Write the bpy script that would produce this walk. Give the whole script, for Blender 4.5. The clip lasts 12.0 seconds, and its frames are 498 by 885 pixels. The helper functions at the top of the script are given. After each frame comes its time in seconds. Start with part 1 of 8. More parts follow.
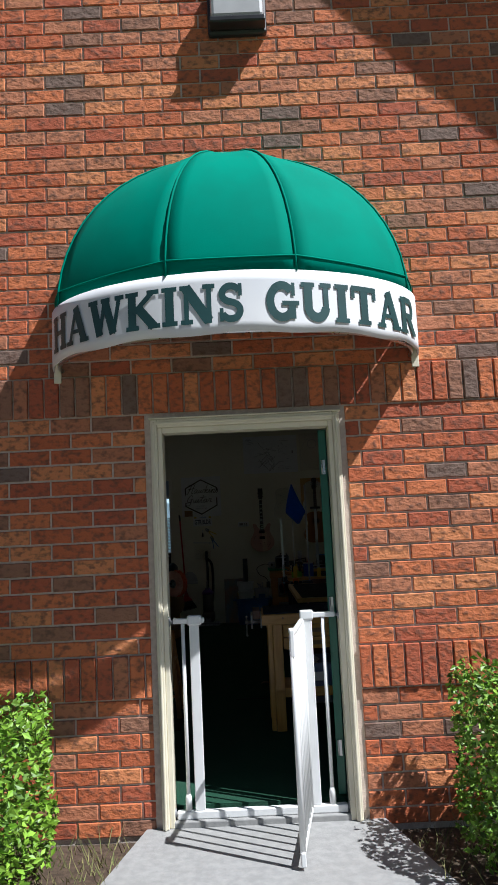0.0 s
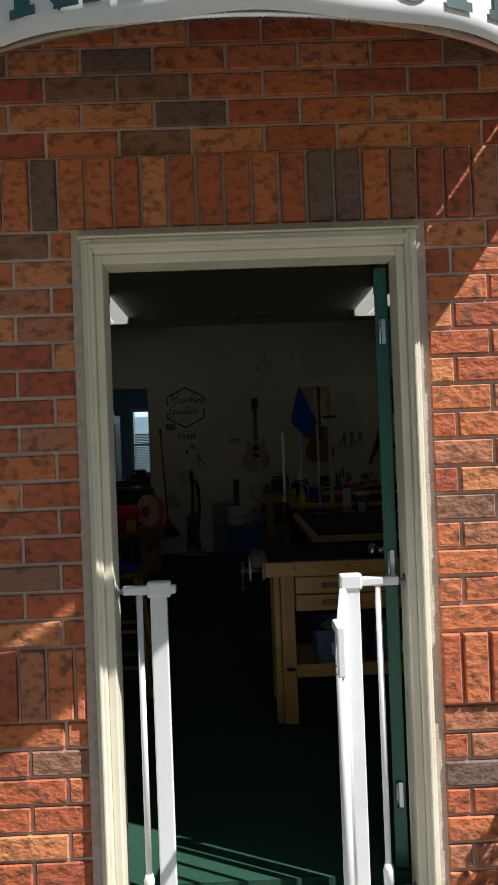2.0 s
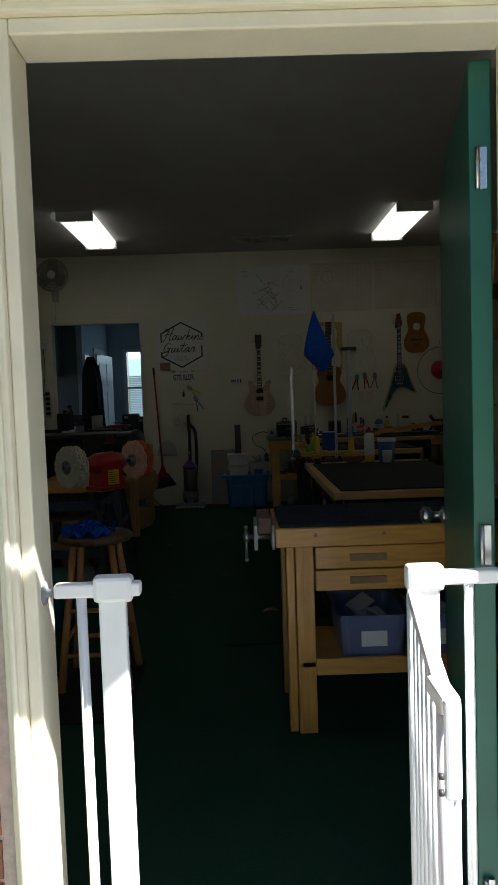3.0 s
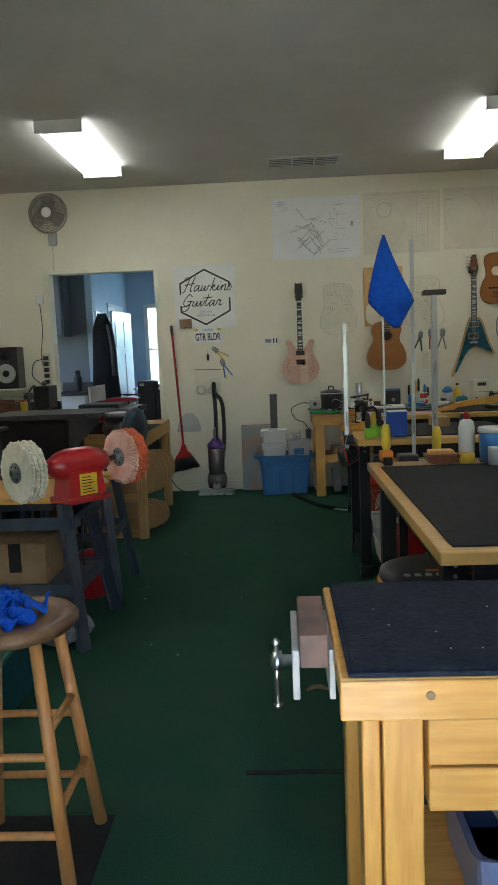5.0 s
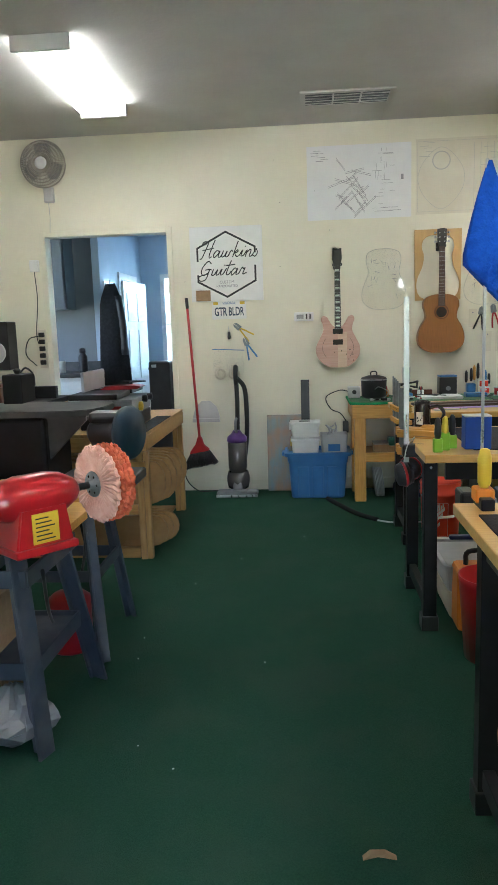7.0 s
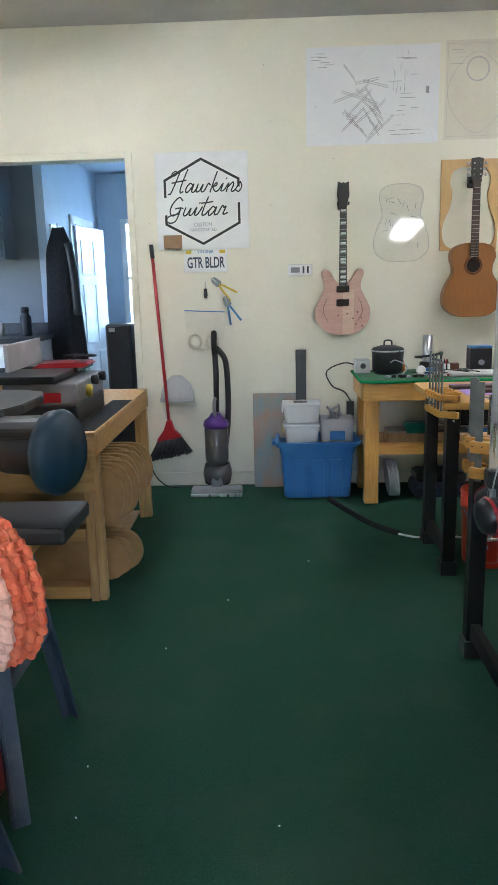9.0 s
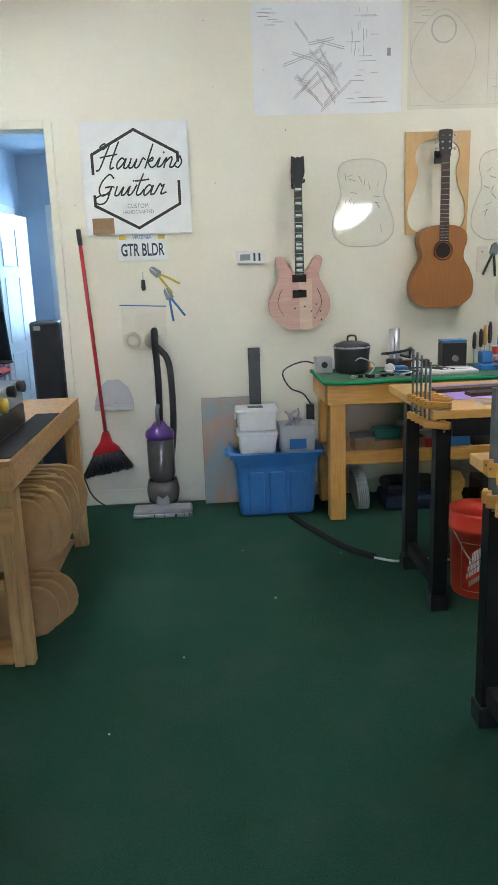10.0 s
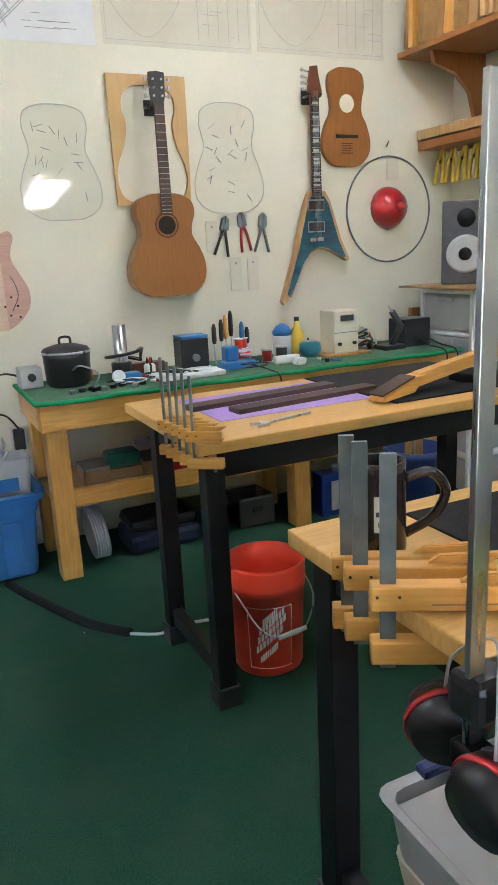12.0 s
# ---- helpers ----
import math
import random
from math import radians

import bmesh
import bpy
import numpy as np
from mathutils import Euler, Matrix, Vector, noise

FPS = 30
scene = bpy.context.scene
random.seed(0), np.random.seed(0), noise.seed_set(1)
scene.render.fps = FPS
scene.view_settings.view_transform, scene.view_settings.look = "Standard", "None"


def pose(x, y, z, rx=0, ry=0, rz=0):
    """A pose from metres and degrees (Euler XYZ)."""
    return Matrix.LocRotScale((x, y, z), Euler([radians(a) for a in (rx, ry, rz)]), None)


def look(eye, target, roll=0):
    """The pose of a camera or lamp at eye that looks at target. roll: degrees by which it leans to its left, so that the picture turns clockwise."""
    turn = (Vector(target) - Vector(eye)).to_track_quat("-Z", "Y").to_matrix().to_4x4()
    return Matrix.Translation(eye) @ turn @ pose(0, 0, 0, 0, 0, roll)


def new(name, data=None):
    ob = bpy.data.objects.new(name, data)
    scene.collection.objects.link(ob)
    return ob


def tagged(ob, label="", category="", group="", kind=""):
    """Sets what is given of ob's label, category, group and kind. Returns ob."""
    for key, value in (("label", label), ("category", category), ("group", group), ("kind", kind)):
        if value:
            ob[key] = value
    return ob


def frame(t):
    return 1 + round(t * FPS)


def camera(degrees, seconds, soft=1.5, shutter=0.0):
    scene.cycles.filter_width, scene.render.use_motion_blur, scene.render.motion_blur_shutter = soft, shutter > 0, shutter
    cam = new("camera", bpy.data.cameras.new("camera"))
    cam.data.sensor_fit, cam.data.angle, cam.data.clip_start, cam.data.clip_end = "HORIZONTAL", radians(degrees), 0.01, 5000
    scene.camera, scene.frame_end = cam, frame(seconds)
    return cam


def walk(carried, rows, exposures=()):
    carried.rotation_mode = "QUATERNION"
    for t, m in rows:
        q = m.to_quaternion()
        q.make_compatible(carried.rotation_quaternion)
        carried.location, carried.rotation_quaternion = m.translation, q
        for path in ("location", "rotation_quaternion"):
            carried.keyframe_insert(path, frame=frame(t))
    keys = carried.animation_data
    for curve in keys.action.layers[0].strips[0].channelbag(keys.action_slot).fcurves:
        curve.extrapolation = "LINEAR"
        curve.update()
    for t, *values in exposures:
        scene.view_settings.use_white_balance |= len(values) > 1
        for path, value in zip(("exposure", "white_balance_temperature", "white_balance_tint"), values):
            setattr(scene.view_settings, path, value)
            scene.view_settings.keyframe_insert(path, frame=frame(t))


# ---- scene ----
cam = camera(38.0, 12.0)
METRES, EYE, TILT, LEAN, TURN = 8.0, 1.5, 0.0, 0.0, -0.2
ROWS = [
    (0.0, 0.0, 0.0, 0.0, 0.32, 6.79, 2.71),
    (0.5, -0.0033, 0.0431, 0.0011, 0.21, 6.22, 2.58),
    (1.0, -0.0011, 0.0971, 0.0016, 0.04, 5.01, 2.41),
    (1.5, -0.0054, 0.1546, -0.0022, -0.24, 3.02, 2.3),
    (2.0, -0.0081, 0.2096, -0.0051, -0.62, 0.41, 2.13),
    (2.5, -0.0057, 0.2654, -0.0087, -0.64, -1.99, 1.98),
    (3.0, -0.0097, 0.321, -0.0139, -0.53, -3.71, 1.9),
    (5.0, -0.0061, 0.5129, -0.0087, 2.58, -6.83, 2.27),
    (5.5, -0.0054, 0.5423, -0.0062, 3.29, -7.33, 2.15),
    (6.0, -0.0086, 0.5726, -0.0014, 3.91, -7.61, 2.01),
    (6.5, -0.0098, 0.6069, -0.0038, 4.66, -8.04, 1.8),
    (8.5, -0.0343, 0.7616, -0.0004, 3.58, -11.82, 1.32),
    (9.0, -0.0386, 0.7984, -0.0019, 2.12, -12.33, 1.36),
    (9.5, -0.0477, 0.8372, 0.0002, 0.11, -12.52, 1.65),
    (10.0, -0.0479, 0.8723, -0.0035, -2.87, -13.07, 1.95),
    (10.5, -0.0417, 0.911, -0.0061, -7.14, -13.38, 2.27),
    (11.0, -0.0404, 0.9447, -0.0066, -12.31, -13.91, 2.42),
    (11.5, -0.0385, 0.9715, -0.0054, -18.79, -14.37, 2.57),
    (12.0, -0.0288, 0.9901, -0.0075, -25.74, -14.93, 2.8),
]
walk(cam, [(t, pose(0, 0, EYE, TILT, LEAN, TURN) @ pose(METRES * x, METRES * y, METRES * z, 90 + pitch, roll, yaw)) for t, x, y, z, yaw, pitch, roll in ROWS],
     exposures=[(0.0, 0.52, 5750, 10), (1.5, 0.5, 5900, 10), (2.0, 0.62, 6100, 10), (2.5, 1.12, 6100, 10), (3.0, 2.0, 6000, 10), (3.2, 2.3, 6000, 10), (4.0, 4.1, 6200, 10), (4.8, 4.95, 5900, 10), (5.5, 5.2, 5700, 11),
                (6.5, 5.78, 5700, 12), (8.5, 6.06, 5400, 17), (10.5, 6.28, 5400, 18), (12.0, 6.42, 5450, 18)])

# ---- world and light ----
world = bpy.data.worlds.new("world")
scene.world = world
world.use_nodes = True
wn = world.node_tree.nodes
sky = wn.new("ShaderNodeTexSky")
sky.sky_type = "NISHITA"
sky.sun_disc = False
sky.sun_elevation = radians(54.5)
sky.sun_rotation = radians(118.4)
world.node_tree.links.new(sky.outputs[0], wn["Background"].inputs[0])
wn["Background"].inputs[1].default_value = 0.03
sun = new("sun", bpy.data.lights.new("sun", "SUN"))
sun.data.energy, sun.data.angle, sun.data.color = 5.0, radians(0.5), (1.0, 0.96, 0.89)
sun.matrix_world = look((1.85 * 4, -1.0 * 4, 2.95 * 4), (0, 0, 0))
TUBE = 0.28         # strength of the fluorescent diffusers
WINDOW = 0.2        # strength of the daylight beyond the back room's window

# ---- materials ----


def rgb(c):
    return (c[0], c[1], c[2], 1.0)


def mat(name, c1, c2=None, scale=8.0, rough=0.7, metal=0.0, bump=0.0, bscale=None, stretch=(1, 1, 1), detail=4.0,
        c3=None, scale3=1.2, amt3=0.35, spec=0.5, coat=0.0, island=0.0, obj=0.0, trans=0.0, rvar=0.0):
    """A surface of two mixed colours at grain scale, a third at stain scale, fine relief and gloss variation."""
    m = bpy.data.materials.new(name)
    m.use_nodes = True
    nt = m.node_tree
    n, l = nt.nodes, nt.links
    b = n["Principled BSDF"]
    b.inputs["Roughness"].default_value = rough
    b.inputs["Metallic"].default_value = metal
    b.inputs["Specular IOR Level"].default_value = spec
    b.inputs["Coat Weight"].default_value = coat
    b.inputs["Transmission Weight"].default_value = trans
    b.inputs["Base Color"].default_value = rgb(c1)
    tc = n.new("ShaderNodeTexCoord")
    mp = n.new("ShaderNodeMapping")
    mp.inputs["Scale"].default_value = stretch
    l.new(tc.outputs["Object"], mp.inputs[0])
    vec = mp.outputs[0]
    nz = n.new("ShaderNodeTexNoise")
    nz.inputs["Scale"].default_value = scale
    nz.inputs["Detail"].default_value = detail
    l.new(vec, nz.inputs["Vector"])
    out = None
    if c2 is not None:
        r = n.new("ShaderNodeValToRGB")
        r.color_ramp.elements[0].position, r.color_ramp.elements[1].position = 0.36, 0.64
        r.color_ramp.elements[0].color, r.color_ramp.elements[1].color = rgb(c1), rgb(c2)
        l.new(nz.outputs[0], r.inputs[0])
        out = r.outputs[0]
    if c3 is not None:
        n3 = n.new("ShaderNodeTexNoise")
        n3.inputs["Scale"].default_value = scale3
        n3.inputs["Detail"].default_value = 5.0
        l.new(tc.outputs["Object"], n3.inputs["Vector"])
        r3 = n.new("ShaderNodeMapRange")
        r3.inputs[1].default_value, r3.inputs[2].default_value = 0.45, 0.7
        r3.inputs[4].default_value = amt3
        l.new(n3.outputs[0], r3.inputs[0])
        mx = n.new("ShaderNodeMix")
        mx.data_type = "RGBA"
        l.new(r3.outputs[0], mx.inputs[0])
        if out:
            l.new(out, mx.inputs[6])
        else:
            mx.inputs[6].default_value = rgb(c1)
        mx.inputs[7].default_value = rgb(c3)
        out = mx.outputs[2]
    if island or obj:
        if obj:
            src = n.new("ShaderNodeObjectInfo").outputs["Random"]
        else:
            src = n.new("ShaderNodeNewGeometry").outputs["Random Per Island"]
        mr = n.new("ShaderNodeMapRange")
        k = obj or island
        mr.inputs[3].default_value, mr.inputs[4].default_value = 1 - k, 1 + k
        l.new(src, mr.inputs[0])
        hs = n.new("ShaderNodeHueSaturation")
        l.new(mr.outputs[0], hs.inputs["Value"])
        if out:
            l.new(out, hs.inputs["Color"])
        else:
            hs.inputs["Color"].default_value = rgb(c1)
        out = hs.outputs[0]
    if out:
        l.new(out, b.inputs["Base Color"])
    if rvar:
        rr = n.new("ShaderNodeMapRange")
        rr.inputs[3].default_value, rr.inputs[4].default_value = rough - rvar, rough + rvar
        l.new(nz.outputs[0], rr.inputs[0])
        l.new(rr.outputs[0], b.inputs["Roughness"])
    if bump:
        nb = n.new("ShaderNodeTexNoise")
        nb.inputs["Scale"].default_value = bscale or scale * 4
        nb.inputs["Detail"].default_value = 3.0
        l.new(vec, nb.inputs["Vector"])
        bp = n.new("ShaderNodeBump")
        bp.inputs["Strength"].default_value = bump
        bp.inputs["Distance"].default_value = 0.004
        l.new(nb.outputs[0], bp.inputs["Height"])
        l.new(bp.outputs[0], b.inputs["Normal"])
    return m


def glow(name, color, strength):
    m = bpy.data.materials.new(name)
    m.use_nodes = True
    b = m.node_tree.nodes["Principled BSDF"]
    b.inputs["Base Color"].default_value = rgb(color)
    b.inputs["Emission Color"].default_value = rgb(color)
    b.inputs["Emission Strength"].default_value = strength
    return m


def brick_material(name, use_object):
    """Fired clay in reds, oranges and a few burnt greys, picked brick by brick."""
    m = bpy.data.materials.new(name)
    m.use_nodes = True
    n, l = m.node_tree.nodes, m.node_tree.links
    b = n["Principled BSDF"]
    b.inputs["Roughness"].default_value = 0.88
    src = n.new("ShaderNodeObjectInfo").outputs["Random"] if use_object else n.new("ShaderNodeNewGeometry").outputs["Random Per Island"]
    r = n.new("ShaderNodeValToRGB")
    r.color_ramp.interpolation = "CONSTANT"
    cols = [(0.0, (0.52, 0.135, 0.052)), (0.25, (0.62, 0.185, 0.07)), (0.45, (0.45, 0.11, 0.05)), (0.6, (0.68, 0.25, 0.10)),
            (0.75, (0.5, 0.19, 0.095)), (0.9, (0.32, 0.15, 0.09)), (0.965, (0.2, 0.13, 0.1))]
    e = r.color_ramp.elements
    e[0].position, e[0].color = cols[0][0], rgb(cols[0][1])
    e[1].position, e[1].color = cols[1][0], rgb(cols[1][1])
    for p, c in cols[2:]:
        k = e.new(p)
        k.color = rgb(c)
    l.new(src, r.inputs[0])
    g = n.new("ShaderNodeNewGeometry")
    nz = n.new("ShaderNodeTexNoise")
    nz.inputs["Scale"].default_value, nz.inputs["Detail"].default_value = 34.0, 13.0
    mp = n.new("ShaderNodeMapping")
    mp.inputs["Scale"].default_value = (0.9, 1, 1.25)
    l.new(g.outputs["Position"], mp.inputs[0])
    l.new(mp.outputs[0], nz.inputs["Vector"])
    mr = n.new("ShaderNodeMapRange")
    mr.inputs[1].default_value, mr.inputs[2].default_value, mr.inputs[4].default_value = 0.48, 0.68, 0.78
    l.new(nz.outputs[0], mr.inputs[0])
    mx = n.new("ShaderNodeMix")
    mx.data_type = "RGBA"
    l.new(mr.outputs[0], mx.inputs[0])
    l.new(r.outputs[0], mx.inputs[6])
    mx.inputs[7].default_value = (0.12, 0.06, 0.04, 1)
    l.new(mx.outputs[2], b.inputs["Base Color"])
    bp = n.new("ShaderNodeBump")
    bp.inputs["Strength"].default_value, bp.inputs["Distance"].default_value = 1.0, 0.009
    l.new(nz.outputs[0], bp.inputs["Height"])
    l.new(bp.outputs[0], b.inputs["Normal"])
    return m


M_BRICK = brick_material("brick_pieces", True)
M_BRICKS = brick_material("brick_mass", False)
M_MORTAR = mat("mortar", (0.66, 0.56, 0.48), (0.54, 0.45, 0.38), 40, 0.95, bump=0.6, c3=(0.3, 0.2, 0.15))
M_TRIM = mat("cream_trim_paint", (0.82, 0.76, 0.59), (0.76, 0.70, 0.54), 5, 0.42, bump=0.15, bscale=60, c3=(0.5, 0.45, 0.36), amt3=0.3, scale3=4)
M_CONC = mat("concrete", (0.33, 0.325, 0.315), (0.27, 0.267, 0.26), 22, 0.9, bump=0.4, c3=(0.3, 0.29, 0.27), scale3=2.5)
M_MULCH = mat("mulch", (0.05, 0.032, 0.02), (0.1, 0.065, 0.042), 45, 0.95, bump=1.0, c3=(0.06, 0.07, 0.03))
M_GRASS = mat("lawn", (0.06, 0.1, 0.03), (0.1, 0.12, 0.04), 20, 0.95, bump=0.8)
M_WALL = mat("cream_wall_paint", (0.80, 0.765, 0.63), (0.77, 0.735, 0.60), 2.2, 0.6, bump=0.12, bscale=90, c3=(0.7, 0.66, 0.53), amt3=0.25, scale3=0.9)
M_CEIL = mat("textured_ceiling", (0.56, 0.55, 0.52), (0.52, 0.51, 0.48), 3, 0.85, bump=0.5, bscale=30, c3=(0.46, 0.45, 0.42), amt3=0.4)
M_CARPET = mat("green_carpet", (0.017, 0.064, 0.038), (0.025, 0.082, 0.05), 160, 0.97, bump=1.0, bscale=420, c3=(0.038, 0.08, 0.052), amt3=0.6, scale3=4.0, spec=0.15)
M_BLUEWALL = mat("pale_blue_paint", (0.5, 0.58, 0.68), (0.46, 0.55, 0.65), 3, 0.6, bump=0.1)
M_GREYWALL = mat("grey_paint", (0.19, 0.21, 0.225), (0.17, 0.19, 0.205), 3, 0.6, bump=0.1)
M_WHITE = mat("white_enamel", (0.8, 0.8, 0.79), (0.76, 0.76, 0.75), 6, 0.32, c3=(0.6, 0.6, 0.58), amt3=0.2, scale3=9)
M_GREENDOOR = mat("green_door_paint", (0.012, 0.1, 0.065), (0.016, 0.12, 0.08), 6, 0.35, bump=0.1)
M_CANVAS = mat("green_awning_canvas", (0.0, 0.21, 0.145), (0.0, 0.24, 0.165), 5, 0.85, spec=0.15, bump=0.2, bscale=300, c3=(0.0, 0.18, 0.125), scale3=2, amt3=0.5, trans=0.0)
M_VALANCE = mat("white_valance", (0.84, 0.84, 0.84), (0.78, 0.79, 0.81), 3, 0.7, bump=0.25, bscale=8)
M_LETTER = mat("dark_green_lettering", (0.012, 0.05, 0.05), (0.018, 0.07, 0.07), 6, 0.5)
M_PINE = mat("varnished_pine", (0.74, 0.40, 0.09), (0.62, 0.31, 0.06), 6, 0.38, bump=0.1, stretch=(1.2, 12, 12), c3=(0.4, 0.2, 0.06), amt3=0.4, scale3=2, coat=0.2)
M_PINEY = mat("varnished_pine_across", (0.74, 0.40, 0.09), (0.62, 0.31, 0.06), 6, 0.38, bump=0.1, stretch=(12, 1.2, 12), c3=(0.4, 0.2, 0.06), amt3=0.4, scale3=2, coat=0.2)
M_PINEZ = mat("varnished_pine_upright", (0.74, 0.40, 0.09), (0.62, 0.31, 0.06), 6, 0.38, bump=0.1, stretch=(12, 12, 1.2), c3=(0.4, 0.2, 0.06), amt3=0.4, scale3=2, coat=0.2)
M_RAWPINE = mat("bare_pine", (0.50, 0.31, 0.12), (0.38, 0.21, 0.075), 5, 0.6, bump=0.15, stretch=(10, 10, 1.2), c3=(0.42, 0.28, 0.15), amt3=0.4, scale3=3)
M_PLY = mat("plywood", (0.42, 0.25, 0.10), (0.32, 0.18, 0.065), 9, 0.6, bump=0.1, c3=(0.35, 0.22, 0.11), amt3=0.3, scale3=3)
M_BUTCH = mat("bamboo_worktop", (0.74, 0.44, 0.13), (0.64, 0.36, 0.09), 5, 0.35, bump=0.05, stretch=(1.5, 24, 10), c3=(0.5, 0.3, 0.12), amt3=0.3, scale3=2, coat=0.2)
M_BLACK = mat("black_powder_steel", (0.006, 0.006, 0.0065), (0.009, 0.009, 0.01), 18, 0.5, spec=0.3, c3=(0.022, 0.02, 0.018), amt3=0.25, scale3=7, bump=0.08)
M_BLACKP = mat("black_plastic", (0.016, 0.016, 0.017), (0.024, 0.024, 0.026), 12, 0.38)
M_RUBBER = mat("black_rubber_mat", (0.012, 0.012, 0.013), (0.018, 0.018, 0.019), 40, 0.75, spec=0.2, bump=0.3, c3=(0.035, 0.034, 0.032), amt3=0.35, scale3=5)
M_NAVYMAT = mat("navy_quilted_fabric", (0.014, 0.018, 0.03), (0.022, 0.028, 0.045), 60, 0.95, bump=1.0, bscale=90, c3=(0.045, 0.05, 0.065), amt3=0.35, scale3=16, spec=0.2)
M_STEEL = mat("bright_steel", (0.55, 0.56, 0.58), (0.5, 0.51, 0.53), 60, 0.28, metal=1.0, rvar=0.03, stretch=(1, 1, 0.1))
M_GREYSTEEL = mat("grey_steel_bar", (0.26, 0.29, 0.30), (0.2, 0.22, 0.23), 20, 0.45, metal=0.7, bump=0.1)
M_RED = mat("red_enamel", (0.45, 0.012, 0.018), (0.38, 0.01, 0.015), 7, 0.3, coat=0.3)
M_BLUE = mat("blue_plastic", (0.035, 0.16, 0.42), (0.045, 0.19, 0.47), 7, 0.42, c3=(0.08, 0.2, 0.4), amt3=0.3, scale3=5)
M_BLUECLOTH = mat("blue_microfibre", (0.01, 0.07, 0.42), (0.015, 0.09, 0.5), 50, 0.95, bump=0.9, bscale=160, spec=0.2)
M_ORANGE = mat("orange_plastic", (0.9, 0.075, 0.022), (0.85, 0.065, 0.018), 7, 0.4, c3=(0.7, 0.06, 0.02), amt3=0.2, scale3=5)
M_BRTORANGE = mat("bright_orange", (0.72, 0.24, 0.02), (0.66, 0.2, 0.015), 7, 0.4)
M_YELLOW = mat("yellow_plastic", (0.7, 0.5, 0.04), (0.62, 0.43, 0.03), 7, 0.4)
M_GREENV = mat("lime_green_plastic", (0.28, 0.55, 0.03), (0.22, 0.48, 0.02), 7, 0.4)
M_GREY = mat("grey_plastic", (0.25, 0.25, 0.26), (0.2, 0.2, 0.21), 9, 0.45)
M_LGREY = mat("light_grey_plastic", (0.5, 0.5, 0.5), (0.45, 0.45, 0.45), 9, 0.45)
M_PAPER = mat("plan_paper", (0.80, 0.80, 0.80), (0.76, 0.76, 0.77), 4, 0.8, bump=0.1, bscale=5)
M_TAN = mat("aged_plan_paper", (0.74, 0.70, 0.58), (0.68, 0.63, 0.51), 4, 0.8, bump=0.1, bscale=5, c3=(0.6, 0.55, 0.43), amt3=0.3)
M_INK = mat("grey_ink", (0.3, 0.29, 0.32), (0.36, 0.35, 0.38), 30, 0.8)
M_FINEINK = mat("faint_ink", (0.5, 0.48, 0.44), (0.55, 0.53, 0.49), 30, 0.8)
M_SIGNINK = mat("black_sign_vinyl", (0.02, 0.02, 0.025), (0.03, 0.03, 0.035), 10, 0.4)
M_CARD = mat("brown_cardboard", (0.34, 0.22, 0.12), (0.28, 0.18, 0.095), 20, 0.85, bump=0.2)
M_BLUEGREY = mat("blue_grey_painted_steel", (0.034, 0.047, 0.07), (0.05, 0.066, 0.09), 10, 0.5, c3=(0.16, 0.15, 0.14), amt3=0.5, scale3=6, bump=0.15)
M_DUST = mat("dusty_cast_iron", (0.045, 0.045, 0.048), (0.07, 0.069, 0.067), 10, 0.5, metal=0.3, bump=0.1, c3=(0.12, 0.11, 0.095), amt3=0.3, scale3=4)

# ---- building helpers ----


def box(bm, lo, hi, bevel=0.0, m=None):
    x0, y0, z0 = (min(a, b) for a, b in zip(lo, hi))
    x1, y1, z1 = (max(a, b) for a, b in zip(lo, hi))
    co = [(x0, y0, z0), (x1, y0, z0), (x1, y1, z0), (x0, y1, z0), (x0, y0, z1), (x1, y0, z1), (x1, y1, z1), (x0, y1, z1)]
    vs = [bm.verts.new(m @ Vector(c) if m else c) for c in co]
    fs = [bm.faces.new([vs[i] for i in f]) for f in ((3, 2, 1, 0), (4, 5, 6, 7), (0, 1, 5, 4), (1, 2, 6, 5), (2, 3, 7, 6), (3, 0, 4, 7))]
    if bevel > 0:
        bmesh.ops.bevel(bm, geom=list({e for f in fs for e in f.edges}), offset=bevel, segments=2, affect="EDGES", profile=0.5, clamp_overlap=True)
    return bm


def lathe(bm, prof, n=20, m=None, cap=True):
    """A body turned about z from (radius, height) pairs."""
    rings = []
    for r, z in prof:
        rings.append([bm.verts.new((m @ Vector((r * math.cos(2 * math.pi * i / n), r * math.sin(2 * math.pi * i / n), z))) if m else
                                   (r * math.cos(2 * math.pi * i / n), r * math.sin(2 * math.pi * i / n), z)) for i in range(n)])
    for a, b in zip(rings, rings[1:]):
        for i in range(n):
            f = bm.faces.new((a[i], a[(i + 1) % n], b[(i + 1) % n], b[i]))
            f.smooth = True
    if cap:
        bm.faces.new(rings[0][::-1])
        bm.faces.new(rings[-1])
    return bm


def rod(bm, a, b, r, n=10, r2=None):
    a, b = Vector(a), Vector(b)
    d = b - a
    m = Matrix.Translation(a) @ d.to_track_quat("Z", "Y").to_matrix().to_4x4()
    return lathe(bm, [(r, 0), (r if r2 is None else r2, d.length)], n, m)


def beam(bm, a, b, w, h, bevel=0.0):
    """A straight bar of rectangular section from a to b."""
    a, b = Vector(a), Vector(b)
    d = b - a
    m = Matrix.Translation(a) @ d.to_track_quat("Z", "Y").to_matrix().to_4x4()
    return box(bm, (-w / 2, -h / 2, 0), (w / 2, h / 2, d.length), bevel, m)


